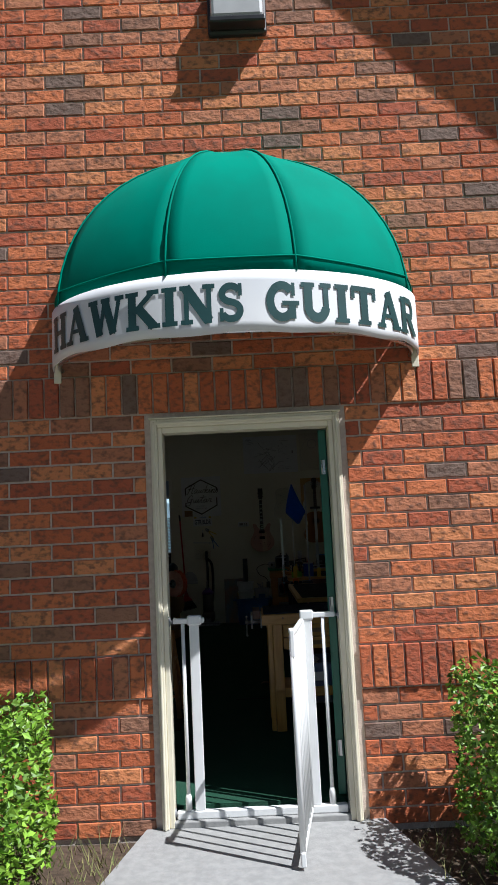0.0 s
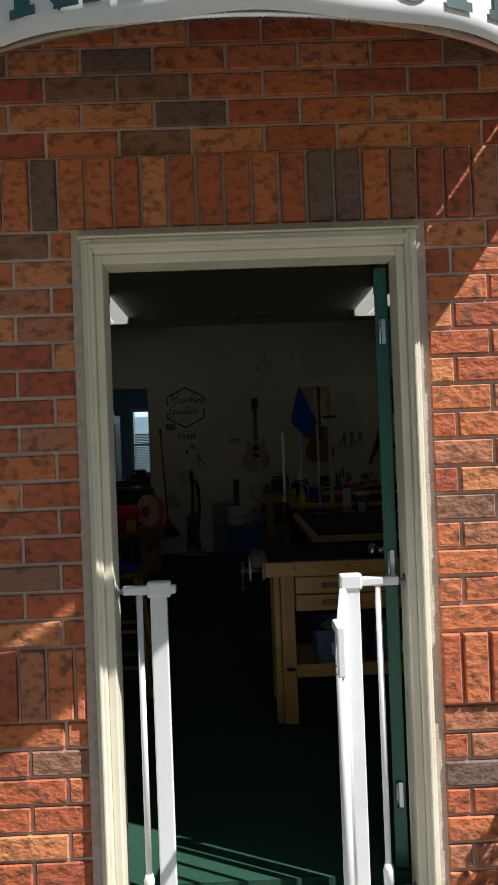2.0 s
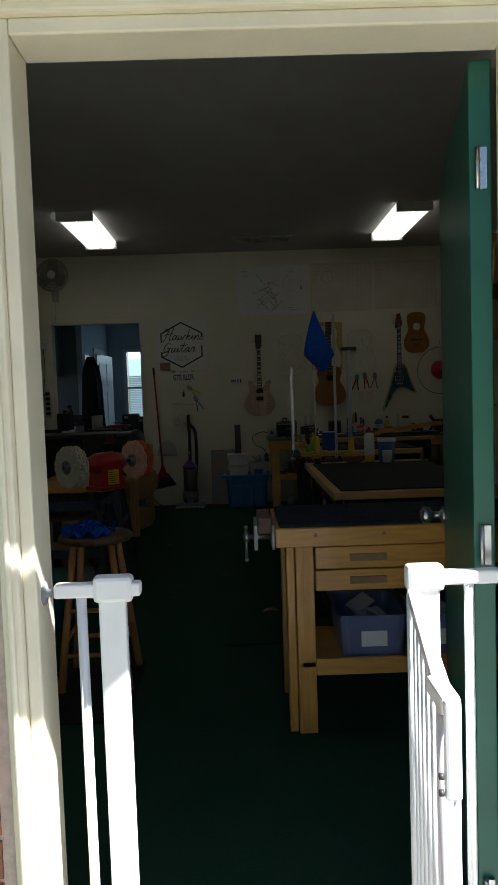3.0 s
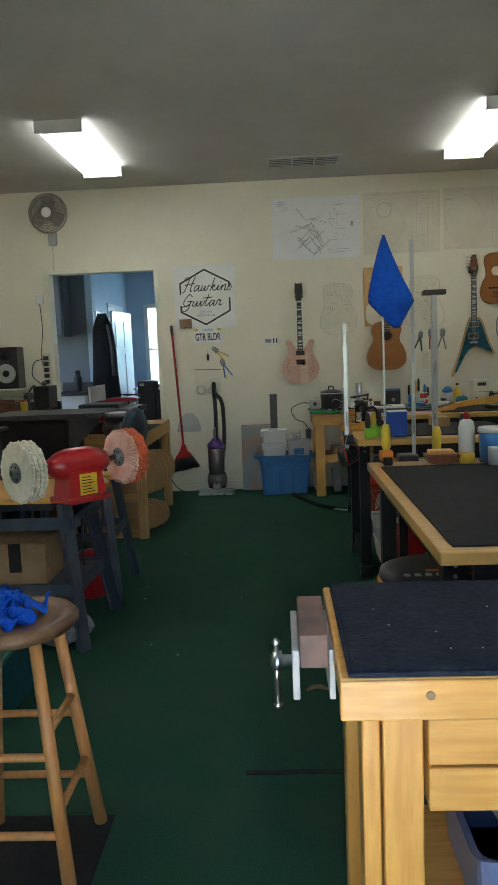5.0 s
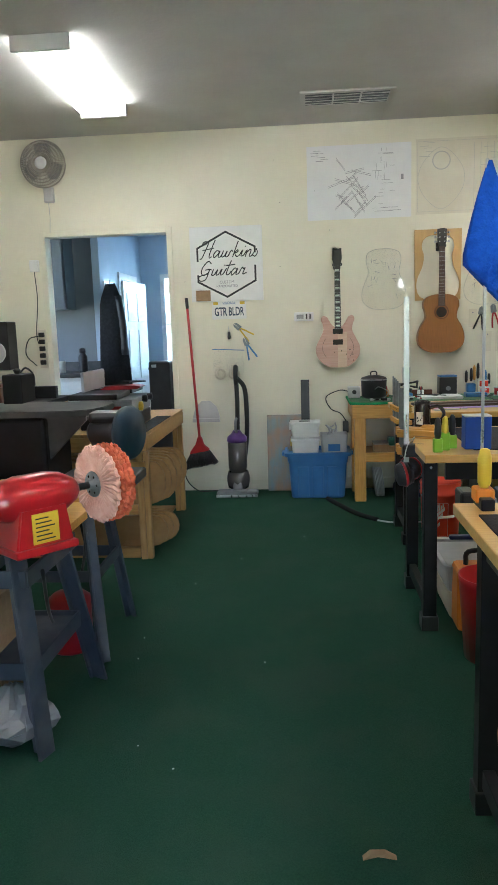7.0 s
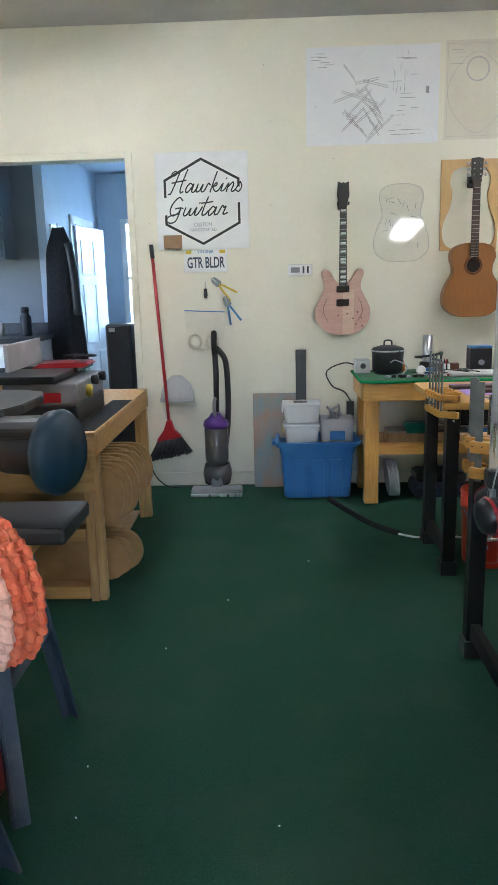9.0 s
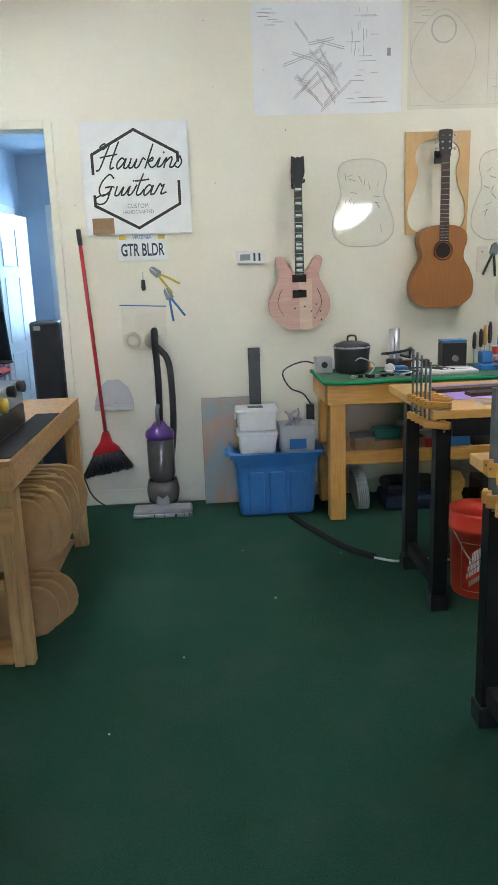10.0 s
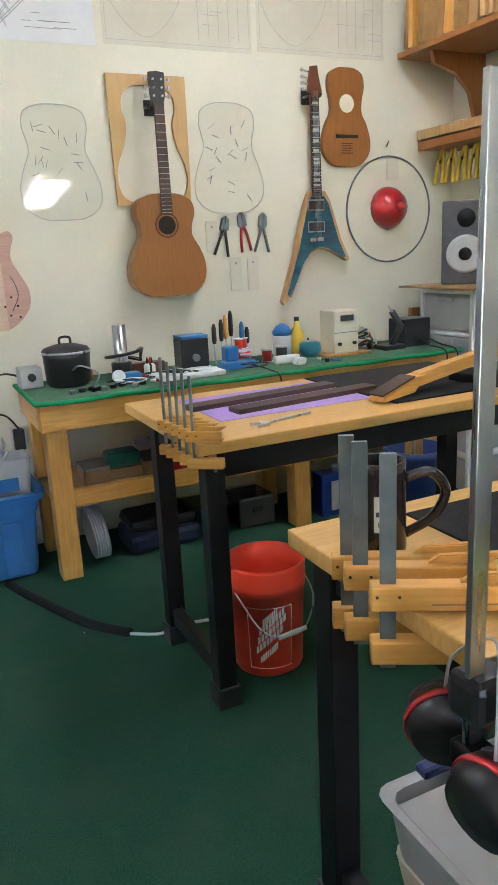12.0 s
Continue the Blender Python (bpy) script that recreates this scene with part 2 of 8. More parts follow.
def tube(bm, pts, r, n=8):
    """A bent round wire or hose through points."""
    pts = [Vector(p) for p in pts]
    rings = []
    for i, p in enumerate(pts):
        d = (pts[min(i + 1, len(pts) - 1)] - pts[max(i - 1, 0)]).normalized()
        q = d.to_track_quat("Z", "Y").to_matrix()
        rings.append([bm.verts.new(p + q @ Vector((r * math.cos(2 * math.pi * k / n), r * math.sin(2 * math.pi * k / n), 0))) for k in range(n)])
    for a, b in zip(rings, rings[1:]):
        best = min(range(n), key=lambda s: sum((a[k].co - b[(k + s) % n].co).length for k in range(0, n, 2)))
        for k in range(n):
            f = bm.faces.new((a[k], a[(k + 1) % n], b[(k + 1 + best) % n], b[(k + best) % n]))
            f.smooth = True
    bm.faces.new(rings[0][::-1])
    bm.faces.new(rings[-1])
    return bm


def smooth_path(pts, k=6):
    """Points rounded by Catmull-Rom between the given ones."""
    p = [Vector(q) for q in pts]
    p = [2 * p[0] - p[1]] + p + [2 * p[-1] - p[-2]]
    out = []
    for i in range(1, len(p) - 2):
        for j in range(k):
            t = j / k
            out.append(0.5 * (2 * p[i] + (p[i + 1] - p[i - 1]) * t + (2 * p[i - 1] - 5 * p[i] + 4 * p[i + 1] - p[i + 2]) * t * t
                              + (3 * p[i] - p[i - 1] - 3 * p[i + 1] + p[i + 2]) * t ** 3))
    return out + [p[-2]]


def plate(bm, outline, depth, m=None, bevel=0.0):
    """A flat slab: an outline in x and z, thickness along y from 0 to depth."""
    a = [bm.verts.new((x, 0, z)) for x, z in outline]
    f = bm.faces.new(a)
    r = bmesh.ops.extrude_face_region(bm, geom=[f])
    vs = [v for v in r["geom"] if isinstance(v, bmesh.types.BMVert)]
    bmesh.ops.translate(bm, verts=vs, vec=(0, depth, 0))
    if bevel:
        es = [e for e in bm.edges if e.is_manifold and abs(e.calc_face_angle(0)) > 1.0]
        bmesh.ops.bevel(bm, geom=es, offset=bevel, segments=2, affect="EDGES")
    if m:
        bmesh.ops.transform(bm, matrix=m, verts=bm.verts)
    return bm


def part(name, bm, material, parent=None, label="", smooth=False):
    """Link a bmesh as one mesh object, under a thing or a part."""
    bmesh.ops.recalc_face_normals(bm, faces=bm.faces)
    me = bpy.data.meshes.new(name)
    bm.to_mesh(me)
    bm.free()
    if smooth:
        for p in me.polygons:
            p.use_smooth = True
    me.materials.append(material)
    ob = new(name, me)
    if parent is not None:
        ob.parent = parent
        ob.matrix_parent_inverse = Matrix()
    if label:
        ob["label"] = label
    return ob


def B():
    return bmesh.new()


def bx(lo, hi, bevel=0.0):
    return box(B(), lo, hi, bevel)


def thing(name, at, label, category, group="", rz=0.0):
    """An Empty at a thing's base."""
    e = new(name)
    e.empty_display_size = 0.1
    e.matrix_basis = pose(at[0], at[1], at[2], 0, 0, rz)
    return tagged(e, label, category, group)


def struct(name, bm, material, label, category="wall"):
    return tagged(part(name, bm, material), label, category, kind="structure")


def text_mesh(body, size, extrude=0.002, shear=0.0, offset=0.0):
    """Lettering in the built-in font as a bmesh in x and y, centred."""
    c = bpy.data.curves.new("lettering", "FONT")
    c.body, c.size, c.extrude, c.align_x, c.align_y, c.shear, c.offset = body, size, extrude, "CENTER", "CENTER", shear, offset
    c.resolution_u = 3
    ob = bpy.data.objects.new("lettering", c)
    scene.collection.objects.link(ob)
    me = bpy.data.meshes.new_from_object(ob.evaluated_get(bpy.context.evaluated_depsgraph_get()))
    bpy.data.objects.remove(ob)
    bm = bmesh.new()
    bm.from_mesh(me)
    return bm


def wall_text(name, body, size, at, material, parent, width=None, roll=0.0, rz=0.0, shear=0.0, offset=0.0, rx=90):
    """Lettering standing on a face that looks towards -y (rz turns it)."""
    bm = text_mesh(body, size, 0.001, shear, offset)
    xs = [v.co.x for v in bm.verts]
    k = width / (max(xs) - min(xs)) if width else 1.0
    m = pose(at[0], at[1], at[2], rx, 0, rz) @ pose(0, 0, 0, 0, 0, roll) @ Matrix.Diagonal((k, 1, 1, 1))
    bmesh.ops.transform(bm, matrix=m, verts=bm.verts)
    return part(name, bm, material, parent)


F = 0.07            # floor inside
WY = 3.90           # outer face of the front wall
WI = 4.01           # its inner face
BY = 11.45          # far wall
XL, XR = -3.25, 2.86
CH = 3.13           # ceiling

# ---- large structure ----
struct("ground", bx((-40, -40, -0.2), (40, 3.9, -0.06)), M_MULCH, "dark mulch bed with dead leaves by the wall", "ground")
struct("road", bx((-40, -40, -0.06), (40, -4, -0.05)), M_GRASS, "mown grass and paving before the building", "ground")
bm = B()
box(bm, (-1.0, -4, -0.06), (1.0, 1.5, -0.03))
struct("pavement", bm, M_CONC, "pale worn concrete walk up to the door", "pavement")
bm = B()
v = [bm.verts.new(c) for c in ((-1.15, 1.5, -0.06), (1.25, 1.5, -0.06), (0.62, WY, -0.06), (-0.60, WY, -0.06), (-1.15, 1.5, -0.03), (1.25, 1.5, -0.03), (0.62, WY, 0.0), (-0.60, WY, 0.0))]
for f in ((3, 2, 1, 0), (4, 5, 6, 7), (0, 1, 5, 4), (1, 2, 6, 5), (2, 3, 7, 6), (3, 0, 4, 7)):
    bm.faces.new([v[i] for i in f])
struct("ramp", bm, M_CONC, "pale concrete ramp flaring out from the doorway", "ramp")

DX0, DX1, DTOP = -0.465, 0.455, 2.045
bm = B()
WF = WY + 0.010
for lo, hi in (((-6, WF, -0.2), (DX0, WI, 6.5)), ((DX1, WF, -0.2), (6, WI, 6.5)), ((DX0, WF, DTOP), (DX1, WI, 6.5))):
    box(bm, lo, hi)
wall_front = struct("wall_front", bm, M_MORTAR, "red brick front wall with recessed mortar joints", "wall")
struct("wall_front_lining", bx((XL, WI, F), (DX0 - 0.05, WI + 0.02, CH)), M_WALL, "cream painted inner face of the front wall", "wall")
struct("wall_front_lining", bx((DX1 + 0.05, WI, F), (XR, WI + 0.02, CH)), M_WALL, "cream painted inner face of the front wall", "wall")
struct("wall_front_lining", bx((DX0 - 0.05, WI, DTOP + 0.05), (DX1 + 0.05, WI + 0.02, CH)), M_WALL, "cream painted inner face of the front wall", "wall")
struct("floor", bx((XL - 0.2, WI, -0.1), (XR + 0.2, BY + 0.12, F)), M_CARPET, "dark green low-pile carpet with lint and stains", "floor")
struct("threshold", bx((DX0, WY - 0.01, -0.1), (DX1, WI, 0.03), 0.006), M_CONC, "grey door sill", "threshold")
struct("wall_left", bx((XL - 0.12, WI, 0), (XL, BY + 0.12, CH)), M_WALL, "cream painted side wall", "wall")
struct("wall_right", bx((XR, WI, 0), (XR + 0.12, BY + 0.12, CH)), M_WALL, "cream painted side wall with shelves", "wall")
struct("ceiling", bx((XL - 0.12, WI, CH), (XR + 0.12, BY + 0.12, CH + 0.1)), M_CEIL, "grey textured plaster ceiling", "ceiling")
OX0, OX1, OTOP = -2.335, -1.25, 2.33
bm = B()
for lo, hi in (((XL, BY, 0), (OX0, BY + 0.12, CH)), ((OX1, BY, 0), (XR, BY + 0.12, CH)), ((OX0, BY, OTOP), (OX1, BY + 0.12, CH))):
    box(bm, lo, hi)
struct("wall_back", bm, M_WALL, "cream painted back wall hung with guitars and plans", "wall")
bm = B()
for lo, hi in (((OX0 - 0.035, BY - 0.012, F), (OX0 + 0.012, BY + 0.13, OTOP + 0.035)), ((OX1 - 0.012, BY - 0.012, F), (OX1 + 0.035, BY + 0.13, OTOP + 0.035)),
               ((OX0 + 0.012, BY - 0.012, OTOP - 0.012), (OX1 - 0.012, BY + 0.13, OTOP + 0.035))):
    box(bm, lo, hi, 0.003)
struct("trim", bm, M_WALL, "cream painted opening casing", "trim")
struct("baseboard", bx((OX1 + 0.035, BY - 0.015, F), (XR, BY, F + 0.095), 0.004), M_WALL, "scuffed cream baseboard", "baseboard")

# back room
RB = 15.0
struct("floor_back_room", bx((-4.6, BY + 0.12, -0.1), (-0.6, RB, F)), M_CARPET, "dark carpet of the back room", "floor")
struct("ceiling_back_room", bx((-4.6, BY + 0.12, 2.75), (-0.6, RB, 2.85)), M_BLUEWALL, "pale ceiling of the back room", "ceiling")
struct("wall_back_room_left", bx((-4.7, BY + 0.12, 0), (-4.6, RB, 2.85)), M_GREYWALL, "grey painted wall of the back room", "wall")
struct("wall_back_room_right", bx((-0.7, BY + 0.12, 0), (-0.6, RB, 2.85)), M_BLUEWALL, "pale blue painted wall of the back room", "wall")
bm = B()
for lo, hi in (((-4.6, RB, 0), (-2.0, RB + 0.1, 2.85)), ((-1.15, RB, 0), (-0.6, RB + 0.1, 2.85)), ((-2.0, RB, 2.2), (-1.15, RB + 0.1, 2.85)), ((-2.0, RB, 0), (-1.15, RB + 0.1, 0.95))):
    box(bm, lo, hi)
struct("wall_back_room_end", bm, M_BLUEWALL, "pale blue end wall with a bright window", "wall")
bm = B()
box(bm, (-4.6, 13.0, 0), (-2.38, 13.1, 2.85))
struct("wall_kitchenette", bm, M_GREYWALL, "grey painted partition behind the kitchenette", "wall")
bm = B()
box(bm, (-2.38, 13.0, 0), (-2.3, RB, 2.85))
struct("wall_corridor", bm, M_BLUEWALL, "pale blue painted corridor wall", "wall")

# ---- ceiling lights ----


def ceiling_light(x, y0, y1):
    e = thing("ceiling_light", ((x), (y0 + y1) / 2, CH), "white wraparound fluorescent ceiling light, lit, with ribbed diffuser", "ceiling light", "ceiling lights")
    h = (y1 - y0) / 2
    bm = B()
    box(bm, (-0.17, -h, -0.088), (0.17, -h + 0.03, -0.002), 0.004)
    box(bm, (-0.17, h - 0.03, -0.088), (0.17, h, -0.002), 0.004)
    box(bm, (-0.06, -h + 0.03, -0.03), (0.06, h - 0.03, -0.002))
    part("housing", bm, M_WHITE, e)
    for s in (-1, 1):
        bm = B()
        prof = [(0.004, -0.072), (0.03, -0.084), (0.13, -0.082), (0.155, -0.068), (0.163, -0.004), (0.004, -0.02)]
        plate(bm, [(s * a, b) for a, b in prof], 2 * h - 0.062, pose(0, -h + 0.031, 0))
        part("diffuser", bm, M_TUBE, e)
    return e


M_TUBE = glow("lit_diffuser", (1.0, 0.95, 0.82), TUBE)
for cx in (-1.535, 1.61):
    for y0 in (9.35, 5.3):
        ceiling_light(cx, y0, y0 + 1.32)
e = thing("ceiling_vent", (0.235, 10.78, CH), "painted metal ceiling air vent with slats", "air vent")
bm = B()
for lo, hi in (((-0.34, -0.17, -0.014), (0.34, -0.13, 0)), ((-0.34, 0.13, -0.014), (0.34, 0.17, 0)), ((-0.34, -0.13, -0.014), (-0.3, 0.13, 0)), ((0.3, -0.13, -0.014), (0.34, 0.13, 0))):
    box(bm, lo, hi)
part("frame", bm, M_CEIL, e)
part("backing", bx((-0.3, -0.13, -0.011), (0.3, 0.13, -0.001)), M_BLACKP, e)
for i in range(4):
    bm = B()
    beam(bm, (-0.3, -0.09 + i * 0.06, -0.0135), (0.3, -0.09 + i * 0.06, -0.0135), 0.003, 0.005)
    part("slat", bm, M_CEIL, e)
for x in (-0.1, 0.1):
    part("divider", bx((x - 0.006, -0.13, -0.017), (x + 0.006, 0.13, -0.002)), M_CEIL, e)

# ---- front door and gate ----
e = thing("door_frame", (0, WY, 0), "cream painted wooden door casing, sunlit and chalky", "door frame")
e["kind"] = "structure"
for nm, lo, hi in (("jamb", (DX0 - 0.052, -0.03, 0.0), (DX0 - 0.016, 0.05, DTOP + 0.065)), ("jamb", (DX1 + 0.016, -0.03, 0.0), (DX1 + 0.052, 0.05, DTOP + 0.065)),
                   ("head", (DX0 - 0.016, -0.03, DTOP + 0.02), (DX1 + 0.016, 0.05, DTOP + 0.065))):
    part(nm, bx(lo, hi, 0.006), M_TRIM, e)
for nm, lo, hi in (("stop", (DX0 - 0.016, -0.012, 0.0), (DX0 + 0.01, 0.1, DTOP + 0.02)), ("stop", (DX1 - 0.01, -0.012, 0.0), (DX1 + 0.016, 0.1, DTOP + 0.02)),
                   ("stop", (DX0 + 0.01, -0.012, DTOP - 0.01), (DX1 - 0.01, 0.1, DTOP + 0.02))):
    part(nm, bx(lo, hi, 0.004), M_TRIM, e)
for nm, lo, hi in (("bead", (DX0 - 0.04, -0.04, 0.0), (DX0 - 0.028, -0.028, DTOP + 0.05)), ("bead", (DX1 + 0.028, -0.04, 0.0), (DX1 + 0.04, -0.028, DTOP + 0.05)),
                   ("bead", (DX0 - 0.028, -0.04, DTOP + 0.036), (DX1 + 0.028, -0.028, DTOP + 0.05))):
    part(nm, bx(lo, hi, 0.004), M_TRIM, e)
part("cap", bx((DX0 - 0.06, -0.04, DTOP + 0.065), (DX1 + 0.06, 0.01, DTOP + 0.073), 0.003), M_TRIM, e)

e = thing("door_1", (DX1 - 0.01, WI + 0.01, F), "dark green painted steel door, swung open inwards", "door", rz=-12)
e["kind"] = "structure"
part("leaf", bx((-0.045, 0.0, 0.01), (-0.002, 0.9, 1.96), 0.003), M_GREENDOOR, e)
for z in (0.25, 1.0, 1.75):
    bm = B()
    rod(bm, (-0.03, -0.012, z - 0.04), (-0.03, -0.012, z + 0.04), 0.005)
    box(bm, (-0.03, -0.01, z - 0.04), (-0.012, -0.004, z + 0.04))
    part("hinge", bm, M_STEEL, e)
bm = B()
lathe(bm, [(0.028, 0), (0.026, 0.012), (0.011, 0.02), (0.011, 0.04), (0.026, 0.05), (0.027, 0.07), (0.012, 0.08)], 14, pose(-0.045, 0.83, 0.92, 0, -90, 0))
part("door_handle", bm, M_STEEL, e, "steel door knob")

e = thing("safety_gate", (0, WY + 0.035, 0.03), "white metal pressure-fit safety gate, standing open outwards", "safety gate")
part("floor_bar", bx((DX0 + 0.02, -0.02, 0.0), (DX1 - 0.02, 0.02, 0.04), 0.006), M_WHITE, e)
for x in (-0.325, 0.275):
    part("post", bx((x - 0.026, -0.012, 0.04), (x + 0.026, 0.012, 1.0), 0.004), M_WHITE, e)
for x in (-0.385, 0.36):
    bm = B()
    rod(bm, (x, 0, 0.04), (x, 0, 0.99), 0.01)
    lathe(bm, [(0.017, 0.0), (0.017, 0.06), (0.012, 0.08)], 10, pose(x, 0, 0.04))
    part("rod", bm, M_WHITE, e)
for a, b in ((DX0 + 0.03, -0.27), (0.24, DX1 - 0.03)):
    part("top_rail", bx((a, -0.014, 0.985), (b, 0.014, 1.012), 0.005), M_WHITE, e)
for x, s in ((DX0 + 0.005, 1), (DX1 - 0.005, -1)):
    for z in (0.03, 0.995):
        bm = B()
        lathe(bm, [(0.024, 0), (0.024, 0.008), (0.008, 0.012), (0.008, 0.045)], 12, pose(x, 0, z, 0, 90 * s, 0))
        part("wall_screw", bm, M_GREY, e, "grey rubber-faced screw pad")
bm = B()
box(bm, (-0.36, -0.018, 0.975), (-0.285, 0.018, 1.025), 0.008)
part("latch", bm, M_WHITE, e)
bm = B()
box(bm, (0.238, -0.018, 0.975), (0.31, 0.02, 1.025), 0.008)
part("latch", bm, M_WHITE, e)
# the swung panel
px0, py0, px1, py1 = 0.245, -0.03, 0.165, -0.54
d = Vector((px1 - px0, py1 - py0, 0))
for nm, z0 in (("panel_rail", 0.03), ("panel_rail", 0.975)):
    bm = B()
    beam(bm, (px0, py0, z0), (px1, py1, z0), 0.022, 0.022, 0.004)
    part(nm, bm, M_WHITE, e)
for i in range(8):
    p = Vector((px0, py0, 0)) + d * (i / 7.0)
    bm = B()
    rod(bm, (p.x, p.y, 0.03), (p.x, p.y, 0.975), 0.008 if 0 < i < 7 else 0.013, 8)
    part("panel_bar", bm, M_WHITE, e)
bm = B()
beam(bm, (px1, py1 + 0.06, 0.99), (px1, py1 - 0.012, 0.99), 0.024, 0.024, 0.005)
box(bm, (px1 - 0.01, py1 - 0.02, 0.88), (px1 + 0.01, py1 - 0.008, 1.0), 0.004)
part("panel_handle", bm, M_WHITE, e)
part("panel_foot", bx((px1 - 0.01, py1 - 0.02, -0.02), (px1 + 0.012, py1 + 0.01, 0.04), 0.004), M_WHITE, e)
for z in (0.89, 0.91):
    bm = B()
    rod(bm, (px1 - 0.012, py1 - 0.016, z), (px1 - 0.017, py1 - 0.016, z), 0.004)
    part("screw", bm, M_DUST, e)

# ---- awning ----
AX, AR, AD, AZ0, AZ1, AZT = -0.035, 0.99, 0.68, 2.385, 2.68, 3.575
SEAMS = [0.0, 24.0, 72.0, 108.0, 156.0, 180.0]


def around(deg, r=1.0):
    a = radians(deg)
    return Vector((AX - AR * r * math.cos(a), WY - AD * r * math.sin(a), 0))


def gore_point(deg, phi):
    """A point of the dome: angle round, angle up; gores are pulled nearly flat between seams."""
    i = max(k for k in range(5) if deg >= SEAMS[k] - 1e-6)
    f = (deg - SEAMS[i]) / (SEAMS[i + 1] - SEAMS[i])
    r = math.cos(phi)
    flat = around(SEAMS[i], r).lerp(around(SEAMS[i + 1], r), f)
    p = around(deg, r).lerp(flat, 0.62)
    sag = 0.012 * math.sin(math.pi * f) * math.sin(2 * phi)
    p.z = AZ1 + (AZT - AZ1) * math.sin(phi) - sag
    return p


e = thing("awning", (0, 0, 0), "green canvas dome awning with white lettered valance over the door", "awning")
bm = B()
for i in range(5):
    cols = []
    for j in range(9):
        dg = SEAMS[i] + (SEAMS[i + 1] - SEAMS[i]) * j / 8
        cols.append([bm.verts.new(gore_point(min(dg, 179.999), radians(88.0) * k / 14)) for k in range(15)])
    for a, b in zip(cols, cols[1:]):
        for k in range(14):
            f = bm.faces.new((a[k], b[k], b[k + 1], a[k + 1]))
            f.smooth = True
canopy = part("canopy", bm, M_CANVAS, e)
mod = canopy.modifiers.new("thick", "SOLIDIFY")
mod.thickness = 0.004
for dg in SEAMS[1:-1]:
    bm = B()
    tube(bm, [gore_point(dg, radians(88.0) * k / 14) + Vector((0, -0.002, 0.002)) for k in range(15)], 0.006, 6)
    part("seam", bm, M_CANVAS, canopy)
bm = B()
tube(bm, [gore_point(1 + 178 * j / 60, radians(5)) + Vector((0, -0.003, 0.0)) for j in range(61)], 0.005, 6)
part("hem", bm, M_CANVAS, canopy)
bm = B()
rows = []
for k in range(7):
    z = AZ1 + 0.006 - (AZ1 - AZ0) * k / 6
    rows.append([])
    for j in range(73):
        dg = 180 * j / 72
        p = around(dg, 1.0045 + 0.0015 * math.sin(j * 0.9 + k) * k / 6)
        p.z = z + 0.006 * math.sin(j * 0.55) * (k / 6)
        rows[-1].append(bm.verts.new(p))
for a, b in zip(rows, rows[1:]):
    for j in range(72):
        f = bm.faces.new((a[j], a[j + 1], b[j + 1], b[j]))
        f.smooth = True
val = part("valance", bm, M_VALANCE, e, "white valance with dark green capital letters")
mod = val.modifiers.new("thick", "SOLIDIFY")
mod.thickness = 0.003
# lettering bent round the valance
arc = [0.0]
for j in range(1, 361):
    arc.append(arc[-1] + (around(j / 2) - around((j - 1) / 2)).length)


def angle_at(s):
    for j in range(1, 361):
        if arc[j] >= s:
            return (j - 1 + (s - arc[j - 1]) / (arc[j] - arc[j - 1])) / 2
    return 180.0


def fat(bm, pts, w):
    """One heavy flat stroke of the lettering through points, in short steps."""
    path = []
    for (ax, az), (bx_, bz) in zip(pts, pts[1:]):
        n_ = max(1, int(math.hypot(bx_ - ax, bz - az) / 0.12))
        path += [(ax + (bx_ - ax) * k / n_, az + (bz - az) * k / n_) for k in range(n_)]
    path.append(pts[-1])
    sides = []
    for k, (x, z) in enumerate(path):
        (xa, za), (xb, zb) = path[max(0, k - 1)], path[min(len(path) - 1, k + 1)]
        l_ = math.hypot(xb - xa, zb - za)
        ox, oz = -(zb - za) / l_ * w / 2, (xb - xa) / l_ * w / 2
        sides.append((bm.verts.new((x + ox, z + oz, 0)), bm.verts.new((x - ox, z - oz, 0))))
    for (a, b), (c, d_) in zip(sides, sides[1:]):
        bm.faces.new((a, c, d_, b))


def arc_pts(cx, cz, rx, rz_, a0, a1, n=12):
    return [(cx + rx * math.cos(radians(a0 + (a1 - a0) * k / n)), cz + rz_ * math.sin(radians(a0 + (a1 - a0) * k / n))) for k in range(n + 1)]


